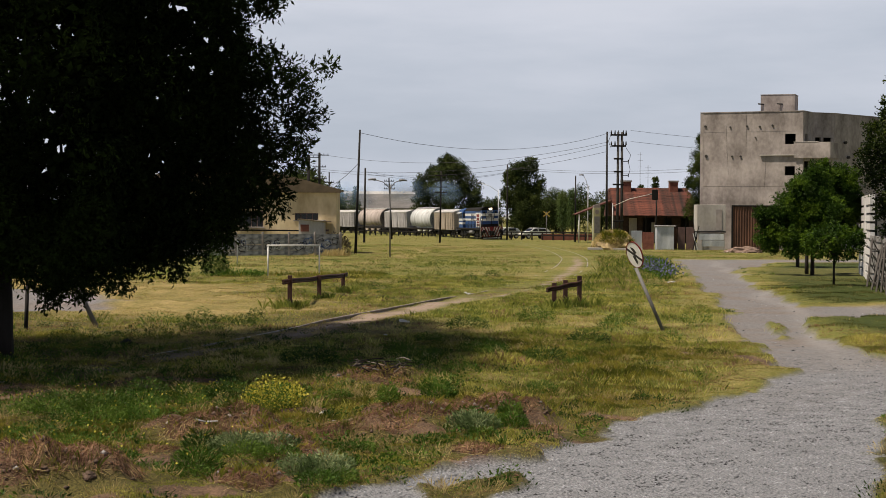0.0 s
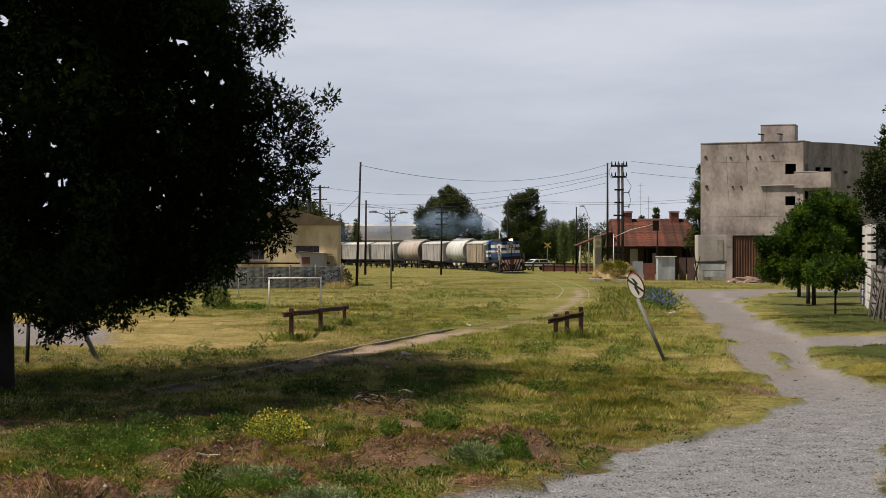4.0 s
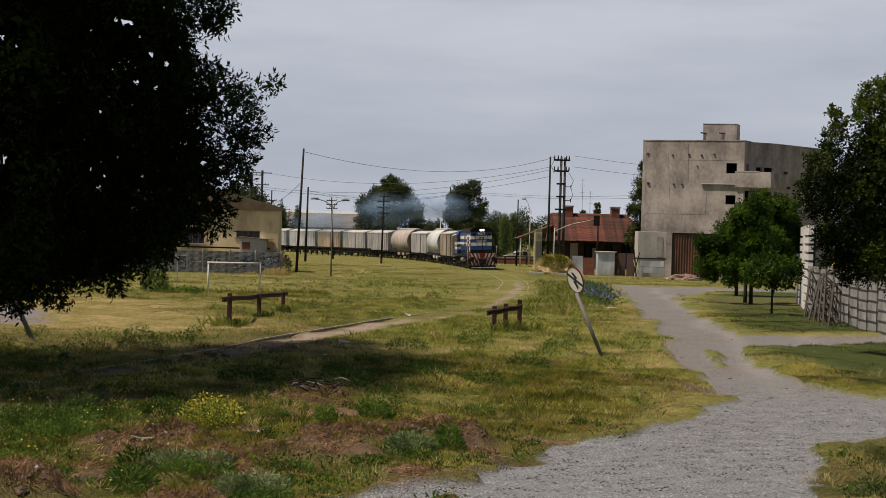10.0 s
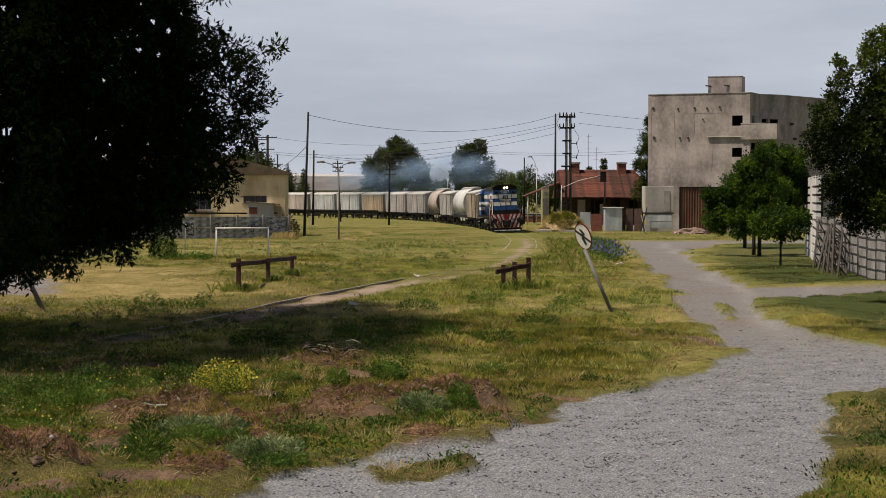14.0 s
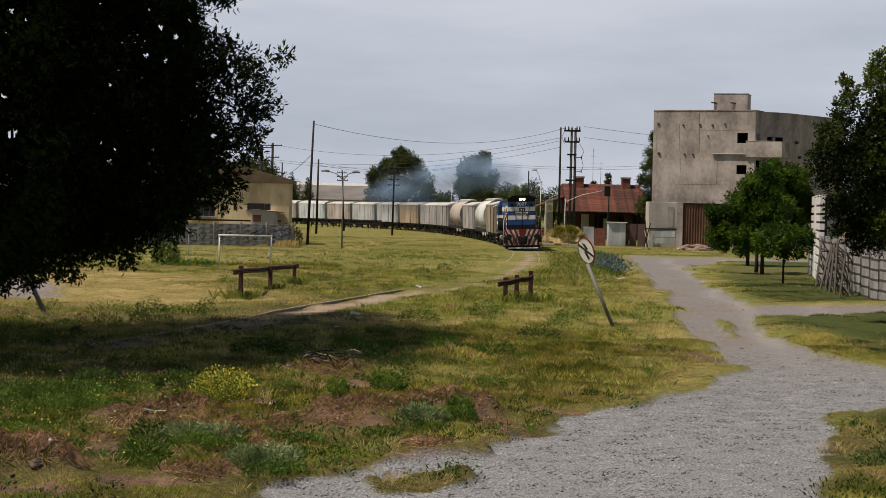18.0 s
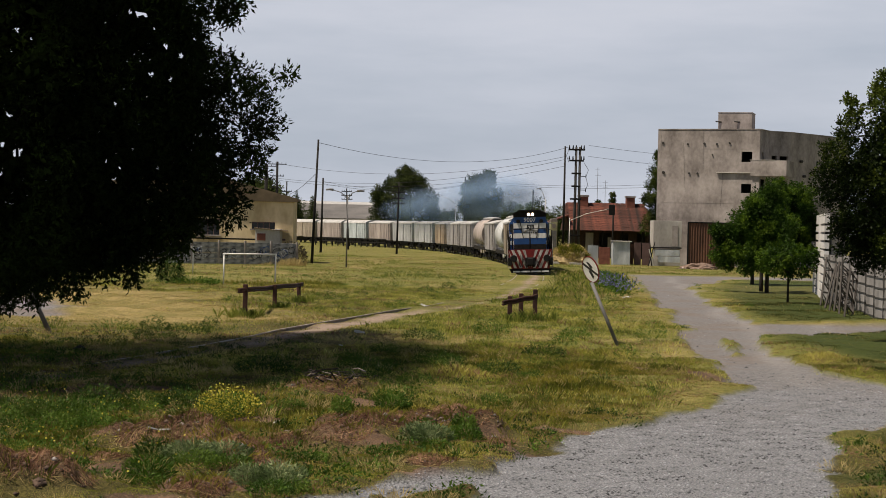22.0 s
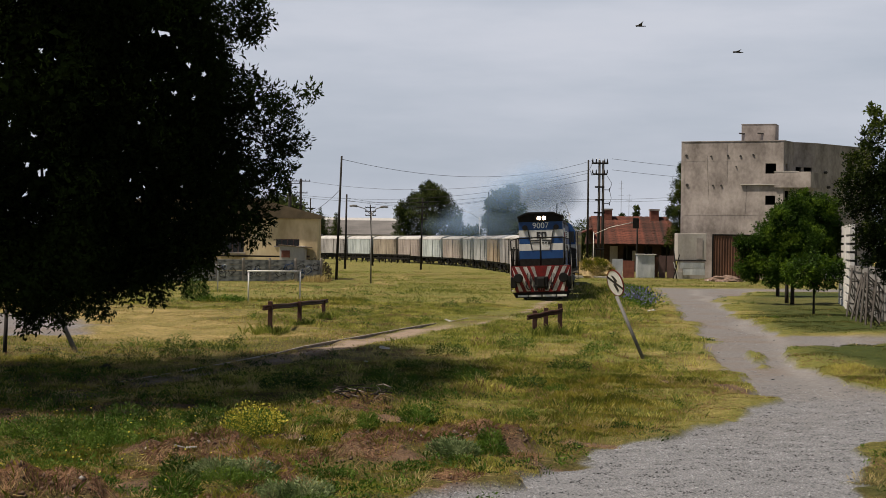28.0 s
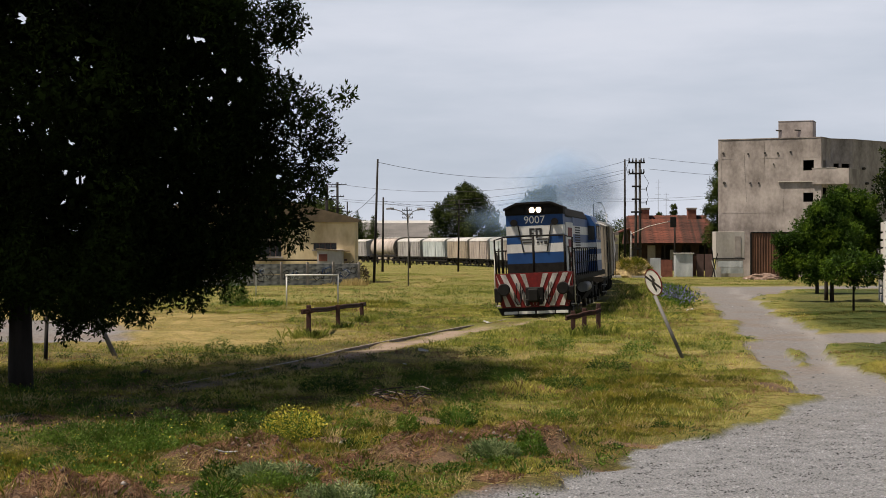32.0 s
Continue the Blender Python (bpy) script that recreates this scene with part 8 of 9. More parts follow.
alone("low_weeds", leaf_mesh("low_weeds", pos, way, size, size * 0.4, L_WEED), L_WEED, "low leafy weeds mixed into the grass", "weeds", kind="stuff")
WEEDS = "green weed clumps"
for x, y, r, h, n in ((-4.2, 19.5, 0.5, 0.24, 600), (-4.8, 18.9, 0.45, 0.25, 500), (-3.6, 18.4, 0.4, 0.2, 450), (-4.9, 20.2, 0.4, 0.25, 450), (-5.2, 21.8, 0.5, 0.25, 500), (-2.4, 19.0, 0.3, 0.15, 300),
                      (-4.75, 21.2, 0.4, 0.26, 500), (-4.35, 21.5, 0.42, 0.3, 600), (-3.85, 21.5, 0.42, 0.28, 600), (-4.1, 22.2, 0.5, 0.26, 600), (-3.45, 23.6, 0.28, 0.2, 280), (-2.96, 23.4, 0.3, 0.24, 320), (-4.55, 17.6, 0.32, 0.28, 360), (-2.15, 18.55, 0.36, 0.2, 500), (-1.8, 18.55, 0.34, 0.18, 450), (-1.25, 16.9, 0.3, 0.2, 350),
                      (-1.05, 17.3, 0.25, 0.2, 300), (-0.94, 22.8, 0.16, 0.22, 160), (-0.11, 25, 0.3, 0.26, 350), (-1.48, 24.2, 0.26, 0.2, 260), (0.35, 22, 0.26, 0.2, 280), (0.84, 21.4, 0.24, 0.16, 240), (-3.05, 17.6, 0.3, 0.18, 300), (-2.6, 17.5, 0.3, 0.2, 320), (-2.22, 25.3, 0.35, 0.24, 350), (-0.94, 33.9, 0.45, 0.28, 400),
                      (-0.27, 35.4, 0.4, 0.25, 350), (1.56, 26.3, 0.3, 0.22, 300), (0.3, 28.5, 0.35, 0.25, 300), (-0.9, 29, 0.5, 0.25, 450), (-2, 28, 0.5, 0.2, 450), (2.4, 30.5, 0.3, 0.25, 250), (-1, 19.6, 0.3, 0.16, 280), (0.5, 20.6, 0.25, 0.15, 220), (-0.1, 20.2, 0.3, 0.15, 260), (5, 37, 0.25, 0.3, 220),
                      (6.3, 42, 0.35, 0.45, 320), (3.9, 39.5, 0.3, 0.25, 250), (-5.5, 38.5, 0.5, 0.4, 350), (-6.6, 39.5, 0.5, 0.35, 350), (6.9, 57, 0.5, 0.6, 350), (8, 66, 0.6, 0.6, 350), (1.9, 66, 0.5, 0.45, 300), (-2.2, 62, 0.4, 0.6, 250)):
    if y < 36:
        clump("weed_clump", x, y, r * 0.8, h * 0.9, n * 2, 0.036, L_WEED, "leafy green weed clump in the grass", kind="stuff", group=WEEDS)
    else:
        clump("weed_clump", x, y, r, h * 1.15, n, 0.10, L_WEED, "wispy tall green weed in the meadow", kind="stuff", width=0.13, group=WEEDS)
# rank upright weeds in the foreground, dark on the open ground and grey-green before the heaps
for x, y, r, h, n, mat in ((-5.05, 22.3, 0.55, 0.34, 420, L_DARKWEED), (-4.55, 22.4, 0.50, 0.36, 420, L_DARKWEED), (-4.2, 23.0, 0.42, 0.30, 320, L_WEED), (-4.3, 24.4, 0.36, 0.34, 260, L_DARKWEED), (-3.6, 24.2, 0.30, 0.26, 220, L_DARKWEED),
                           (-3.07, 24.3, 0.34, 0.30, 260, L_DARKWEED), (-2.72, 19.15, 0.22, 0.32, 240, L_DARKWEED), (-2.3, 19.05, 0.34, 0.24, 380, L_GREYWEED), (-1.9, 19.1, 0.30, 0.22, 320, L_GREYWEED), (-2.6, 17.9, 0.26, 0.26, 260, L_WEED),
                           (-1.5, 17.7, 0.28, 0.24, 300, L_GREYWEED), (-1.2, 17.6, 0.30, 0.24, 300, L_GREYWEED), (-2.36, 29.8, 0.5, 0.34, 320, L_DARKWEED), (-0.05, 24.6, 0.26, 0.30, 240, L_WEED), (-0.7, 22.0, 0.14, 0.24, 130, L_WEED),
                           (0.9, 22.4, 0.15, 0.22, 140, L_WEED), (0.3, 21.1, 0.24, 0.22, 220, L_GREYWEED), (0.45, 20.9, 0.26, 0.2, 220, L_GREYWEED), (0.9, 21.6, 0.2, 0.24, 180, L_WEED), (1.9, 31.5, 0.4, 0.34, 260, L_DARKWEED),
                           (0.8, 33.0, 0.5, 0.32, 300, L_WEED), (-0.6, 32.0, 0.6, 0.3, 340, L_WEED), (3.1, 36.0, 0.45, 0.3, 260, L_DARKWEED), (4.4, 42.0, 0.4, 0.34, 240, L_WEED), (2.4, 43.5, 0.5, 0.35, 260, L_WEED), (0.6, 40.0, 0.5, 0.3, 260, L_DARKWEED)):
    clump("upright_weed", x, y, r, h, n * 4, 0.062, mat, "rank upright weeds standing in the grass", kind="stuff", width=0.22, group=WEEDS)
for x, y, r, h, n in ((-5.9, 39.6, 0.30, 0.55, 420), (-6.23, 37.2, 0.28, 0.42, 300), (-6.1, 39.0, 0.22, 0.36, 240), (-5.0, 42.4, 0.24, 0.38, 240), (-6.8, 36.9, 0.26, 0.40, 240), (-5.45, 41.2, 0.24, 0.40, 240), (-4.5, 43.6, 0.22, 0.34, 200),
                      (-2.51, 61.3, 0.16, 0.62, 150), (-1.7, 65.3, 0.12, 0.50, 110), (1.44, 69.9, 0.30, 0.48, 260), (1.8, 75.2, 0.24, 0.40, 200)):
    clump("tall_weed", x + rng.normal(0, 0.25), y + rng.normal(0, 0.3), r * 1.15, h * rng.uniform(0.6, 1.05), n * 2, 0.052, L_DARKWEED, "tall leafy dark weed standing in the grass", kind="stuff", width=0.28, group=WEEDS)
for x, y in ((-4.45, 49.2), (-4.2, 49.0), (-4.75, 49.6), (-4.6, 48.6), (-3.97, 54.2), (-3.7, 54.5), (-3.56, 60.2), (-3.3, 60.4), (3.25, 49.2), (3.6, 49.7), (4.05, 50.0), (4.4, 50.3)):
    k = 14
    bx, by = x + rng.normal(0, 0.22, k), y + rng.normal(-0.1, 0.18, k)
    blades("post_grass", bx, by, 12, rng.uniform(0.12, 0.34, k), 0.004, 0.10, G_DRIFT, "long grass round the foot of a barrier post", lean=0.6)
clump("round_shrub", -10.1, 75.0, 0.6, 1.15, 2600, 0.13, L_DARKWEED, "dark green shrub standing alone in the field", "shrub", width=0.18)
clump("shrub", -8.9, 74.0, 1.2, 0.34, 800, 0.12, L_WEED, "low tangled green shrub in the field", "shrub")
clump("dry_shrub", -8.4, 131.5, 1.2, 1.7, 900, 0.25, leafy("brown_shrub_leaves", (0.03, 0.025, 0.016), (0.06, 0.05, 0.03), (0.12, 0.09, 0.05), 0.8, 0.2), "brown dry shrub behind the plank wall", "shrub")
# many small tufts of weeds and of dry grass, thick by the heaps and thinner over the field
def tufts(name, x, y, r, h, per, leaf, width, material, label):
    n = len(x)
    k = np.repeat(np.arange(n), per)
    a, q = rng.uniform(0, 2 * np.pi, n * per), np.sqrt(rng.random(n * per)) * r[k]
    hh = h[k] * rng.random(n * per) * (1 - 0.5 * (q / r[k]) ** 2)
    px, py = x[k] + np.cos(a) * q, y[k] + np.sin(a) * q
    pos = np.stack([px, py, land(px, py) + hh * 0.8], -1)
    way = np.stack([np.cos(a), np.sin(a), rng.uniform(0.4, 2.2, n * per)], -1) + rng.normal(size=(n * per, 3)) * 0.4
    size = leaf * rng.uniform(0.6, 1.3, n * per)
    alone(name, leaf_mesh(name, pos, way, size, size * width, material), material, label, "weeds", kind="stuff")


tx, ty = scatter(1900, 14.0, 40)
ok = (gravel_at(tx, ty) < 0.05) & (by_heap(tx, ty) < 0.4) & (rng.random(1900) < 0.6 - 0.55 * step(tx, 0.5, 2.0) * step(ty, 24, 27))
tx, ty = tx[ok], ty[ok]
sel = rng.random(len(tx)) < 0.5
tufts("dark_weeds", tx[sel], ty[sel], rng.uniform(0.08, 0.28, sel.sum()), rng.uniform(0.07, 0.24, sel.sum()), 80, 0.045, 0.35, L_DARKWEED, "dark green weed tufts among the grass")
sel = ~sel
tufts("dry_tufts", tx[sel], ty[sel], rng.uniform(0.06, 0.2, sel.sum()), rng.uniform(0.06, 0.2, sel.sum()), 44, 0.11, 0.07, G_STRAW, "tufts of dry yellow grass")
tx, ty = scatter(2600, 22, 60)
ok = (gravel_at(tx, ty) < 0.02) & (tx > -2.5) & (road_edge(tx, ty) < -0.25) & (inside(tx, ty, ROAD) < 0) & (np.abs(from_track(tx, ty)) > 0.9) & (on_lawn(tx, ty) < 0.3)
tx, ty = tx[ok], ty[ok]
blades("bank_tufts", tx, ty, 20, rng.uniform(0.05, 0.15, len(tx)) * (0.4 + 1.0 * wave(tx, ty, 2.2, 47)), 0.0032, 0.26, G_BANK, "taller tufts of golden green grass on the bank", lean=0.55)
# soft dark green drifts, dry brown drifts and lone stalks over the middle of the meadow
tx, ty = scatter(5200, 26, 75)
ok = (gravel_at(tx, ty) < 0.02) & (np.abs(from_track(tx, ty)) > 0.8) & (on_lawn(tx, ty) < 0.3) & (straw_at(tx, ty) < 0.4) & (inside(tx, ty, ROAD) < -0.3)
tx, ty = tx[ok], ty[ok]
w = wave(tx, ty, 2.6, 57) + 0.5 * wave(tx, ty, 0.8, 58)
sel = w > 0.84
blades("green_drifts", tx[sel], ty[sel], 34, rng.uniform(0.05, 0.16, sel.sum()), 0.0030, 0.36, G_DRIFT, "soft dark green drifts of tall grass in the meadow", lean=0.6)
sel = w < 0.50
blades("dry_drifts", tx[sel], ty[sel], 22, rng.uniform(0.04, 0.13, sel.sum()), 0.0030, 0.30, G_STRAW, "pale dry drifts of grass in the meadow", lean=0.8)
sel = (w > 0.56) & (w < 0.62)
blades("reddish_drifts", tx[sel], ty[sel], 22, rng.uniform(0.04, 0.12, sel.sum()), 0.0030, 0.26, G_DEAD, "reddish dead grass in the meadow", lean=0.8)
tx, ty = scatter(9000, 72, 175)
ok = (gravel_at(tx, ty) < 0.02) & (np.abs(from_track(tx, ty)) > 2.2) & (on_lawn(tx, ty) < 0.3) & (inside(tx, ty, ROAD) < -0.3) & (inside(tx, ty, YARD) < -0.5)
tx, ty = tx[ok], ty[ok]
w = wave(tx, ty, 4.5, 60) + 0.6 * wave(tx, ty, 1.4, 61)
sel = w > 0.95
blades("green_drifts", tx[sel], ty[sel], 18, rng.uniform(0.06, 0.20, sel.sum()), 0.008, 0.7, G_DRIFT, "green drifts of long grass far out in the meadow", lean=0.6)
sel = w < 0.62
blades("dry_drifts", tx[sel], ty[sel], 16, rng.uniform(0.05, 0.13, sel.sum()), 0.008, 0.8, G_STRAW, "pale dry drifts of grass far out in the meadow", lean=0.8)
sel = (w > 0.70) & (w < 0.76)
blades("reddish_drifts", tx[sel], ty[sel], 16, rng.uniform(0.05, 0.13, sel.sum()), 0.008, 0.6, G_DEAD, "reddish dead grass far out in the meadow", lean=0.8)
# rank growth along the foot of the line
tx, ty = scatter(9000, 60, 125)
off = from_track(tx, ty)
ok = (off > 1.7) & (off < 4.6) & (gravel_at(tx, ty) < 0.02) & (inside(tx, ty, ROAD) < -0.2)
tx, ty, off = tx[ok], ty[ok], off[ok]
blades("trackside_grass", tx, ty, 16, rng.uniform(0.10, 0.36, len(tx)) * (0.4 + 0.9 * wave(tx, ty, 2.0, 59)), 0.006, 0.34, G_DRIFT, "rank green grass along the foot of the railway line", lean=0.6)
sel = rng.random(len(tx)) < 0.22
blades("trackside_straw", tx[sel], ty[sel], 14, rng.uniform(0.10, 0.34, sel.sum()), 0.005, 0.3, G_STRAW, "dry stalks along the foot of the railway line", lean=0.7)
tx, ty = scatter(900, 34, 110)
ok = (gravel_at(tx, ty) < 0.05) & (np.abs(from_track(tx, ty)) > 1.2) & (on_lawn(tx, ty) < 0.3) & (straw_at(tx, ty) < 0.35)
tx, ty = tx[ok], ty[ok]
tufts("field_weeds", tx, ty, rng.uniform(0.06, 0.3, len(tx)), rng.uniform(0.06, 0.42, len(tx)) ** 1.15, 50, 0.075, 0.17, L_WEED, "scattered dark weeds standing in the meadow")
# yellow-flowering plant
clump("flowering_bush", -2.3, 23.3, 0.42, 0.40, 1500, 0.05, L_WEED, "wild bush with many small yellow flowers", "bush")
clump("yellow_blossom", -2.3, 23.2, 0.46, 0.50, 1300, 0.032, L_YELLOWFLOWER, "small yellow flowers on a wild bush", "flowers", "stuff", 0.8)
fx, fy = scatter(2600, 17, 30)
sel = (fx < -1.5) & (gravel_at(fx, fy) < 0.05) & (wave(fx, fy, 1.5, 41) > 0.5)
fx, fy = fx[sel], fy[sel]
n = len(fx)
pos = np.stack([fx, fy, land(fx, fy) + rng.uniform(0.12, 0.3, n)], -1)
alone("small_flowers", leaf_mesh("small_flowers", pos, rng.normal(size=(n, 3)), np.full(n, 0.03), np.full(n, 0.03), L_YELLOWFLOWER), L_YELLOWFLOWER, "tiny yellow wild flowers in the grass", "flowers", kind="stuff")
# scraps of paper and plastic blown into the grass
M_SCRAP = surf("crumpled_paper", (0.55, 0.55, 0.54), (0.80, 0.80, 0.79), 8.0, 0.8)
for k, (x, y, w) in enumerate(((-0.95, 41.8, 0.13), (0.85, 57.3, 0.16), (-1.24, 36.9, 0.07), (-2.55, 35.5, 0.06), (9.07, 67.2, 0.16), (-1.62, 22.9, 0.07))):
    bm = NB()
    rows = [[bm.verts.new((w * (i - 2) * 0.5, w * (j - 1.5) * 0.4, w * (0.25 + 0.45 * noise.noise(Vector((i * 0.9 + k * 7, j * 0.9, 0.3)))))) for j in range(4)] for i in range(5)]
    for i in range(4):
        for j in range(3):
            bm.faces.new((rows[i][j], rows[i + 1][j], rows[i + 1][j + 1], rows[i][j + 1]))
    bmesh.ops.solidify(bm, geom=bm.faces[:], thickness=0.006)
    alone("litter_scrap", bm, M_SCRAP, "crumpled white scrap lying in the grass", "litter", m=pose(x, y, land1(x, y) + 0.02, 12, 8, k * 50))
# violet-blue flowers at the edge of the bank
n = 2600
u = rng.random(n)
fx, fy = 9.35 + 1.45 * u + rng.normal(0, 0.28, n), 71 + 20 * u + rng.normal(0, 1.0, n)
hh = rng.uniform(0.1, 0.62, n)
pos = np.stack([fx, fy, land(fx, fy) + hh], -1)
alone("blue_flowers", leaf_mesh("blue_flowers", pos[hh > 0.30], rng.normal(size=((hh > 0.30).sum(), 3)) + [0, 0, 0.8], np.full((hh > 0.30).sum(), 0.12), np.full((hh > 0.30).sum(), 0.06), L_BLUEFLOWER), L_BLUEFLOWER, "violet-blue flower spikes along the bank", "flowers", kind="stuff")
alone("flower_leaves", leaf_mesh("flower_leaves", pos, rng.normal(size=(n, 3)) + [0, 0, 0.6], np.full(n, 0.22), np.full(n, 0.05), L_WEED), L_WEED, "green stems and leaves below blue flowers", "plants", kind="stuff")
# hay-covered mound by the line
bm = NB()
bmesh.ops.create_icosphere(bm, subdivisions=4, radius=1.0)
for v in bm.verts:
    k = 1 + 0.45 * noise.noise(v.co * 2.0) + 0.16 * noise.noise(v.co * 6.0)
    v.co = Vector((v.co.x * k * 1.9, v.co.y * k * 1.6, v.co.z * k * 1.5))
alone("earth_mound", bm, surf("mound_soil", (0.17, 0.12, 0.065), (0.38, 0.30, 0.15), 3.0, 0.95, 0, 0.6, 25, 0.05), "heap of earth overgrown with dry grass", "mound", m=pose(15.6, 155, -0.4))
n = 5200
a, q = rng.uniform(0, 2 * np.pi, n), np.sqrt(rng.random(n))
pos = np.stack([15.6 + 1.9 * q * np.cos(a), 155 + 1.6 * q * np.sin(a), -0.4 + 1.7 * np.sqrt(np.maximum(1 - q * q, 0.02))], -1)
way = np.stack([0.7 * np.cos(a), 0.7 * np.sin(a), np.full(n, 1.0)], -1) + rng.normal(size=(n, 3)) * 0.5
half = wave(pos[:, 0], pos[:, 2], 0.7, 52) > 0.5
way += rng.normal(size=(n, 3)) * 0.6
alone("mound_weeds", leaf_mesh("mound_weeds", pos[half], way[half], rng.uniform(0.15, 0.5, half.sum()), np.full(half.sum(), 0.04), G_GREEN), G_GREEN, "green grass growing on the earth mound", "grass", kind="stuff")
alone("mound_grass", leaf_mesh("mound_grass", pos[~half], way[~half], rng.uniform(0.12, 0.42, (~half).sum()), np.full((~half).sum(), 0.035), G_STRAW), G_STRAW, "long dry grass on the earth mound", "grass", kind="stuff")
# rubble in front of the gate
n = 900
a, q = rng.uniform(0, 2 * np.pi, n), np.abs(rng.normal(0, 0.5, n))
px, py = 26.0 + 1.3 * q * np.cos(a), 146 + 0.9 * q * np.sin(a)
m = leafy("brick_rubble", (0.11, 0.06, 0.045), (0.22, 0.145, 0.115), (0.5, 0.45, 0.42), 0.95, 0.0, 2.0)
ob = pebbles("rubble", px, py, 0.06 + 0.10 * rng.random(n), m, "pinkish heap of brick rubble before the gate", 0.9)
bm = NB()
bmesh.ops.create_icosphere(bm, subdivisions=3, radius=1.0)
for v in bm.verts:
    k = 1 + 0.4 * noise.noise(v.co * 3.0)
    v.co = Vector((v.co.x * k * 1.5, v.co.y * k * 1.0, max(v.co.z, 0) * k * 0.55))
alone("rubble_heap", bm, surf("rubble_dust", (0.11, 0.072, 0.056), (0.25, 0.175, 0.14), 5.0, 0.95, 0, 0.6, 20, 0.05), "low heap of pinkish brick rubble", "rubble", m=pose(26.0, 146, -0.4))


# ---------------------------------------------------------------- road vehicles at the crossing
def road_vehicle(name, label, paint, length=4.2, high=1.5, pickup=False):
    t = thing(name, 0, 0, 0, 0, label, "car", "cars at the crossing")
    w = 0.84
    b = NB()
    L = length / 2
    if pickup:
        prof = [(-L, 0.45), (-L, 0.95), (-L + 0.15, 1.05), (-L + 1.2, 1.1), (-L + 1.75, 1.65), (-L + 3.1, 1.68), (-L + 3.35, 1.08), (L, 1.05), (L, 0.45)]
    else:
        prof = [(-L, 0.42), (-L, 0.78), (-L + 0.2, 0.92), (-L + 1.0, 1.0), (-L + 1.65, high - 0.04), (-L + 2.5, high), (L - 0.55, high - 0.08), (L - 0.1, 1.02), (L, 0.95), (L, 0.42)]
    prism(b, prof, -w, w)
    bmesh.ops.bevel(b, geom=b.edges[:], offset=0.05, segments=2, affect="EDGES")
    part("body", b, paint, t)
    for s in (-1, 1):
        for k, (x0, x1) in enumerate(((-L + 1.35, -L + 2.2), (-L + 2.3, -L + 3.0 if pickup else L - 0.75))):
            g = NB()
            top = (1.6 if pickup else high - 0.1)
            prism(g, [(x0, 1.05), (x1, 1.05), (x1 - 0.08, top), (x0 + (0.42 if k == 0 else 0.02), top)], s * w - 0.012, s * w + 0.012)
            part("side_window", g, M_GLASS, t)
        for x in (-L + 0.8, L - 0.75):
            g = NB()
            tube(g, (0, s * (w - 0.18), 0), (0, s * (w + 0.02), 0), 0.32, seg=18)
            wh = part("wheel", g, M_BLACK, t, m=pose(x, 0, 0.32))
            g = NB()
            tube(g, (0, s * (w + 0.021), 0), (0, s * (w + 0.035), 0), 0.19, seg=14)
            part("hub", g, M_STEELROOF, wh)
        g = NB()
        box(g, -L - 0.02, min(s * 0.5, s * 0.78), 0.68, -L + 0.03, max(s * 0.5, s * 0.78), 0.84)
        part("headlamp", g, M_STEELROOF, t)
    g = NB()
    x0 = -L + (1.15 if pickup else 0.98)
    prism(g, [(x0 + 0.02, 1.08), (x0 + 0.05, 1.06), (x0 + 0.62, 1.60 if pickup else high - 0.10), (x0 + 0.58, 1.62 if pickup else high - 0.08)], -w + 0.1, w - 0.1)
    part("windscreen", g, M_GLASS, t)
    g = NB()
    box(g, -L - 0.04, -w + 0.05, 0.4, -L + 0.06, w - 0.05, 0.58, 0.02)
    box(g, L - 0.06, -w + 0.05, 0.4, L + 0.04, w - 0.05, 0.58, 0.02)
    part("bumper", g, M_BLACK, t)
    return t


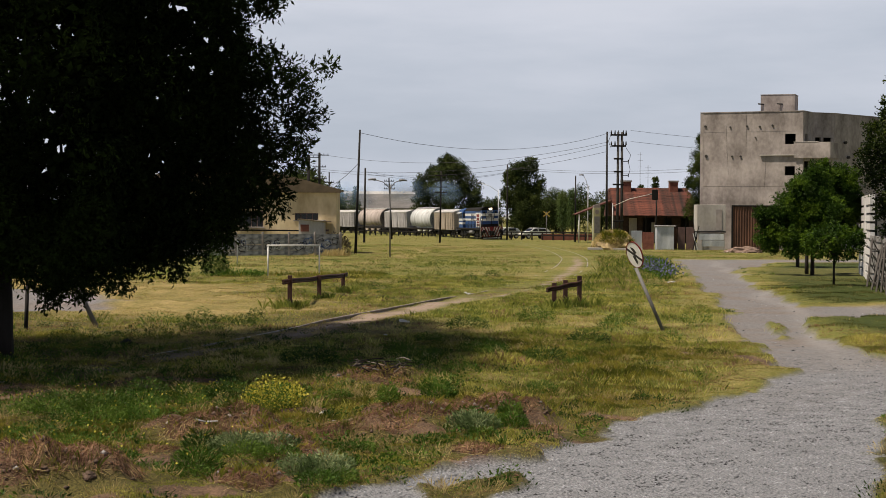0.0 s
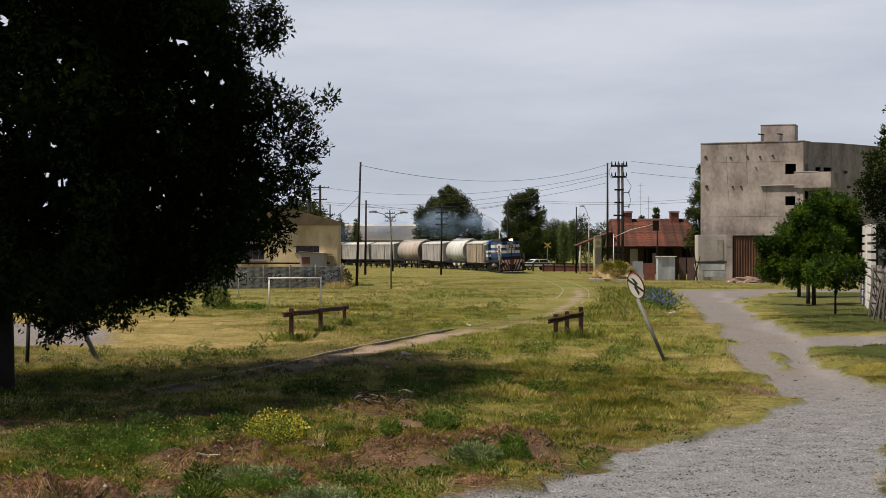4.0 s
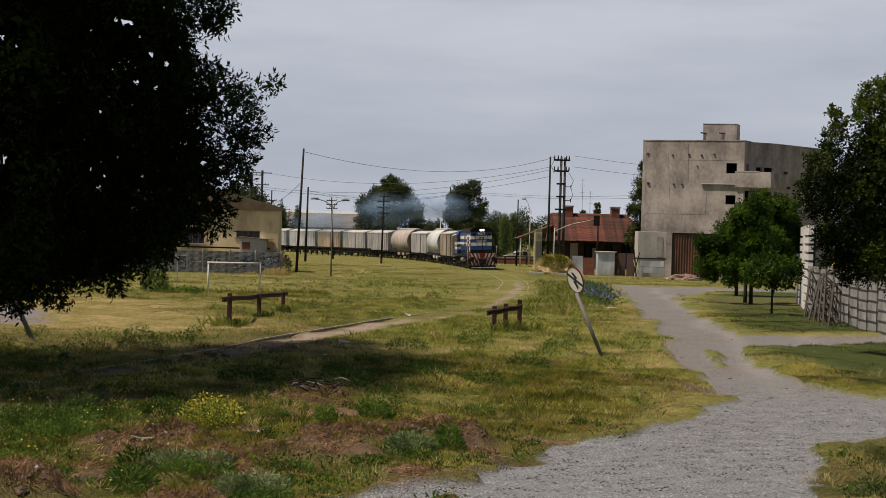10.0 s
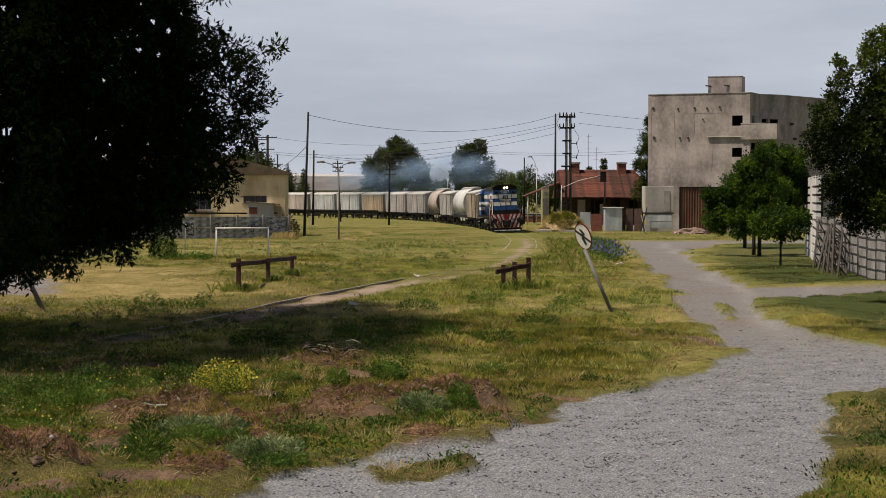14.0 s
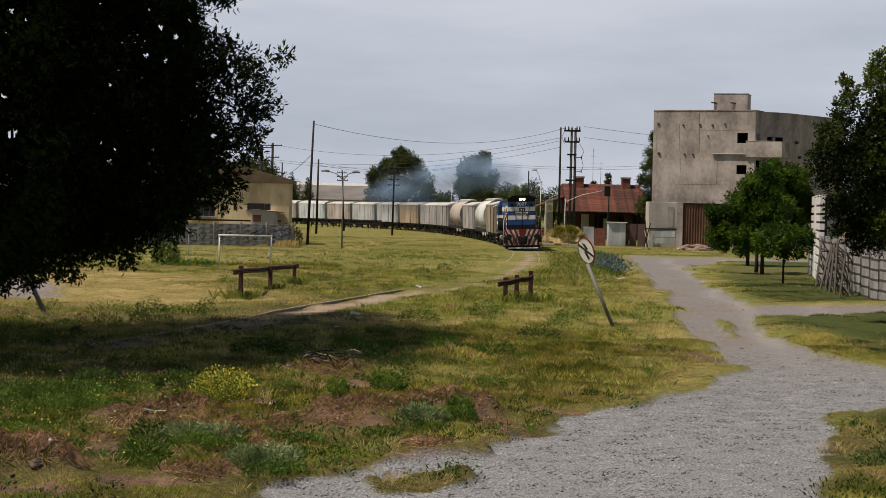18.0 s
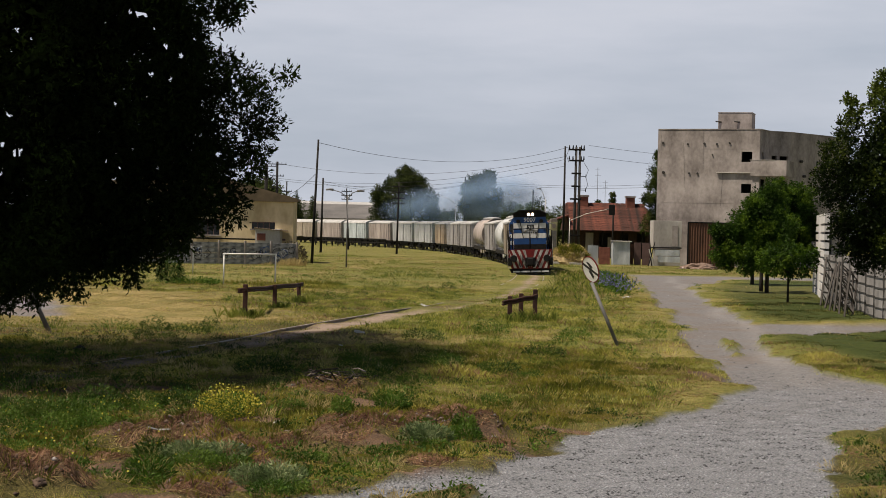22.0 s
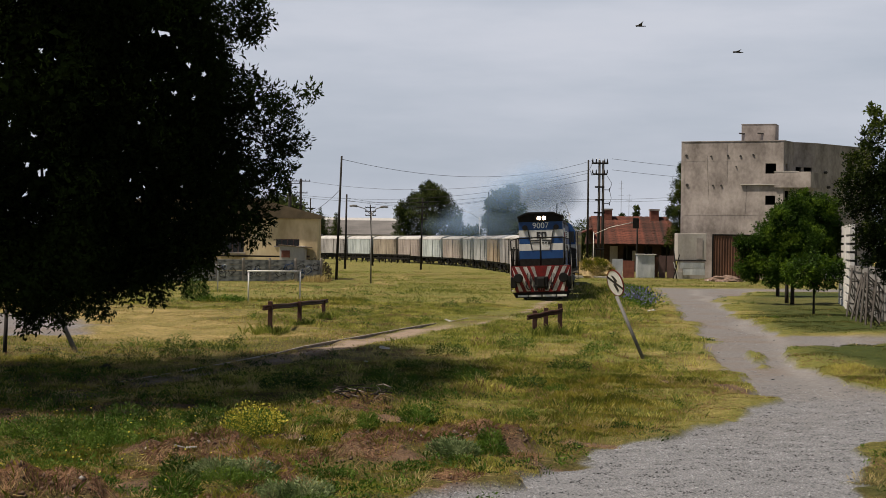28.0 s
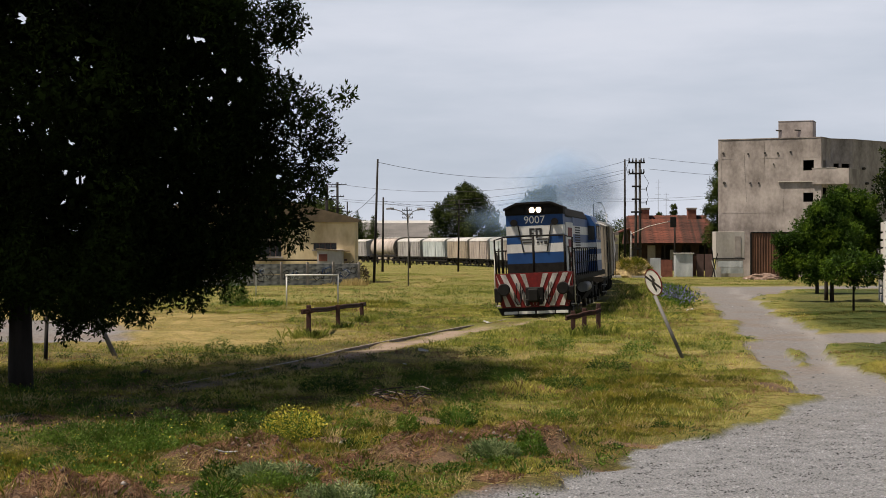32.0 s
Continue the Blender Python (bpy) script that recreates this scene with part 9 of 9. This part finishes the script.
WHITE_CAR = road_vehicle("white_car", "white hatchback waiting at the level crossing", surf("car_white", (0.62, 0.62, 0.62), (0.72, 0.72, 0.72), 1.0, 0.35, 0, 0, spec=0.5))
BACK_CAR = road_vehicle("pale_car", "pale car waiting close behind the signpost", surf("car_pale", (0.5, 0.52, 0.54), (0.6, 0.62, 0.64), 1.0, 0.35, 0, 0, spec=0.5))
DARK_CAR = road_vehicle("dark_car", "dark grey car driving up to the crossing", surf("car_dark", (0.03, 0.033, 0.037), (0.05, 0.053, 0.057), 1.0, 0.3, 0, 0, spec=0.5))
PICKUP = road_vehicle("pickup_truck", "silver pickup truck driving up to the crossing", surf("car_silver", (0.36, 0.37, 0.385), (0.46, 0.47, 0.485), 1.0, 0.35, 0.4, 0, spec=0.5), 5.1, 1.7, True)
WHITE_CAR.matrix_basis = pose(12.3, 228.5, -0.36, 0, 0, 25)
BACK_CAR.matrix_basis = pose(8.4, 231, -0.36, 0, 0, 25)


def drive(ob, rows):
    walk(ob, [(t, pose(x, y, -0.36, 0, 0, 12)) for t, x, y in rows])

# ---------------------------------------------------------------- thin masts far off and two birds that cross the sky
for x, h in ((34.8, 14.5), (36.2, 12.2)):
    b = NB()
    tube(b, (0, 0, 0), (0, 0, h), 0.05, 0.03, 6)
    for z in (0.97, 0.9, 0.82):
        tube(b, (-0.5, 0, h * z), (0.5, 0, h * z), 0.02, seg=4)
    alone("antenna_mast", b, M_GREYPOLE, "thin grey aerial mast with short crossbars", "mast", "far aerial masts", m=pose(x, 300, -0.4))

M_BIRD = surf("dark_feathers", (0.015, 0.015, 0.016), (0.04, 0.038, 0.037), 20.0, 0.8)


def bird(lift):
    t = thing("bird", 0, 0, 0, 0, "small dark bird flying with spread wings", "bird", "birds crossing the sky")
    b = NB()
    bent(b, [(-0.16, 0, 0.0), (-0.10, 0, 0.012), (0.0, 0, 0.0), (0.12, 0, 0.0), (0.2, 0, 0.005)], 0.035, 0.012, 8)
    part("body", b, M_BIRD, t)
    for s in (-1, 1):
        b = NB()
        prism(b, [(-0.07, 0.0), (0.06, 0.0), (0.05, 0.14), (0.07, 0.30), (0.0, 0.16), (-0.06, 0.10)], -0.006, 0.006, "z")
        part("wing", b, M_BIRD, t, m=pose(0, s * 0.02, 0.01, s * lift + (0 if s > 0 else 180), 0, 0))
    return t


BIRDS = [(bird(28), (1.58, 10.92), (-11.96, 0.92)), (bird(12), (4.6, 9.92), (-12.86, 0.68))]

motions()
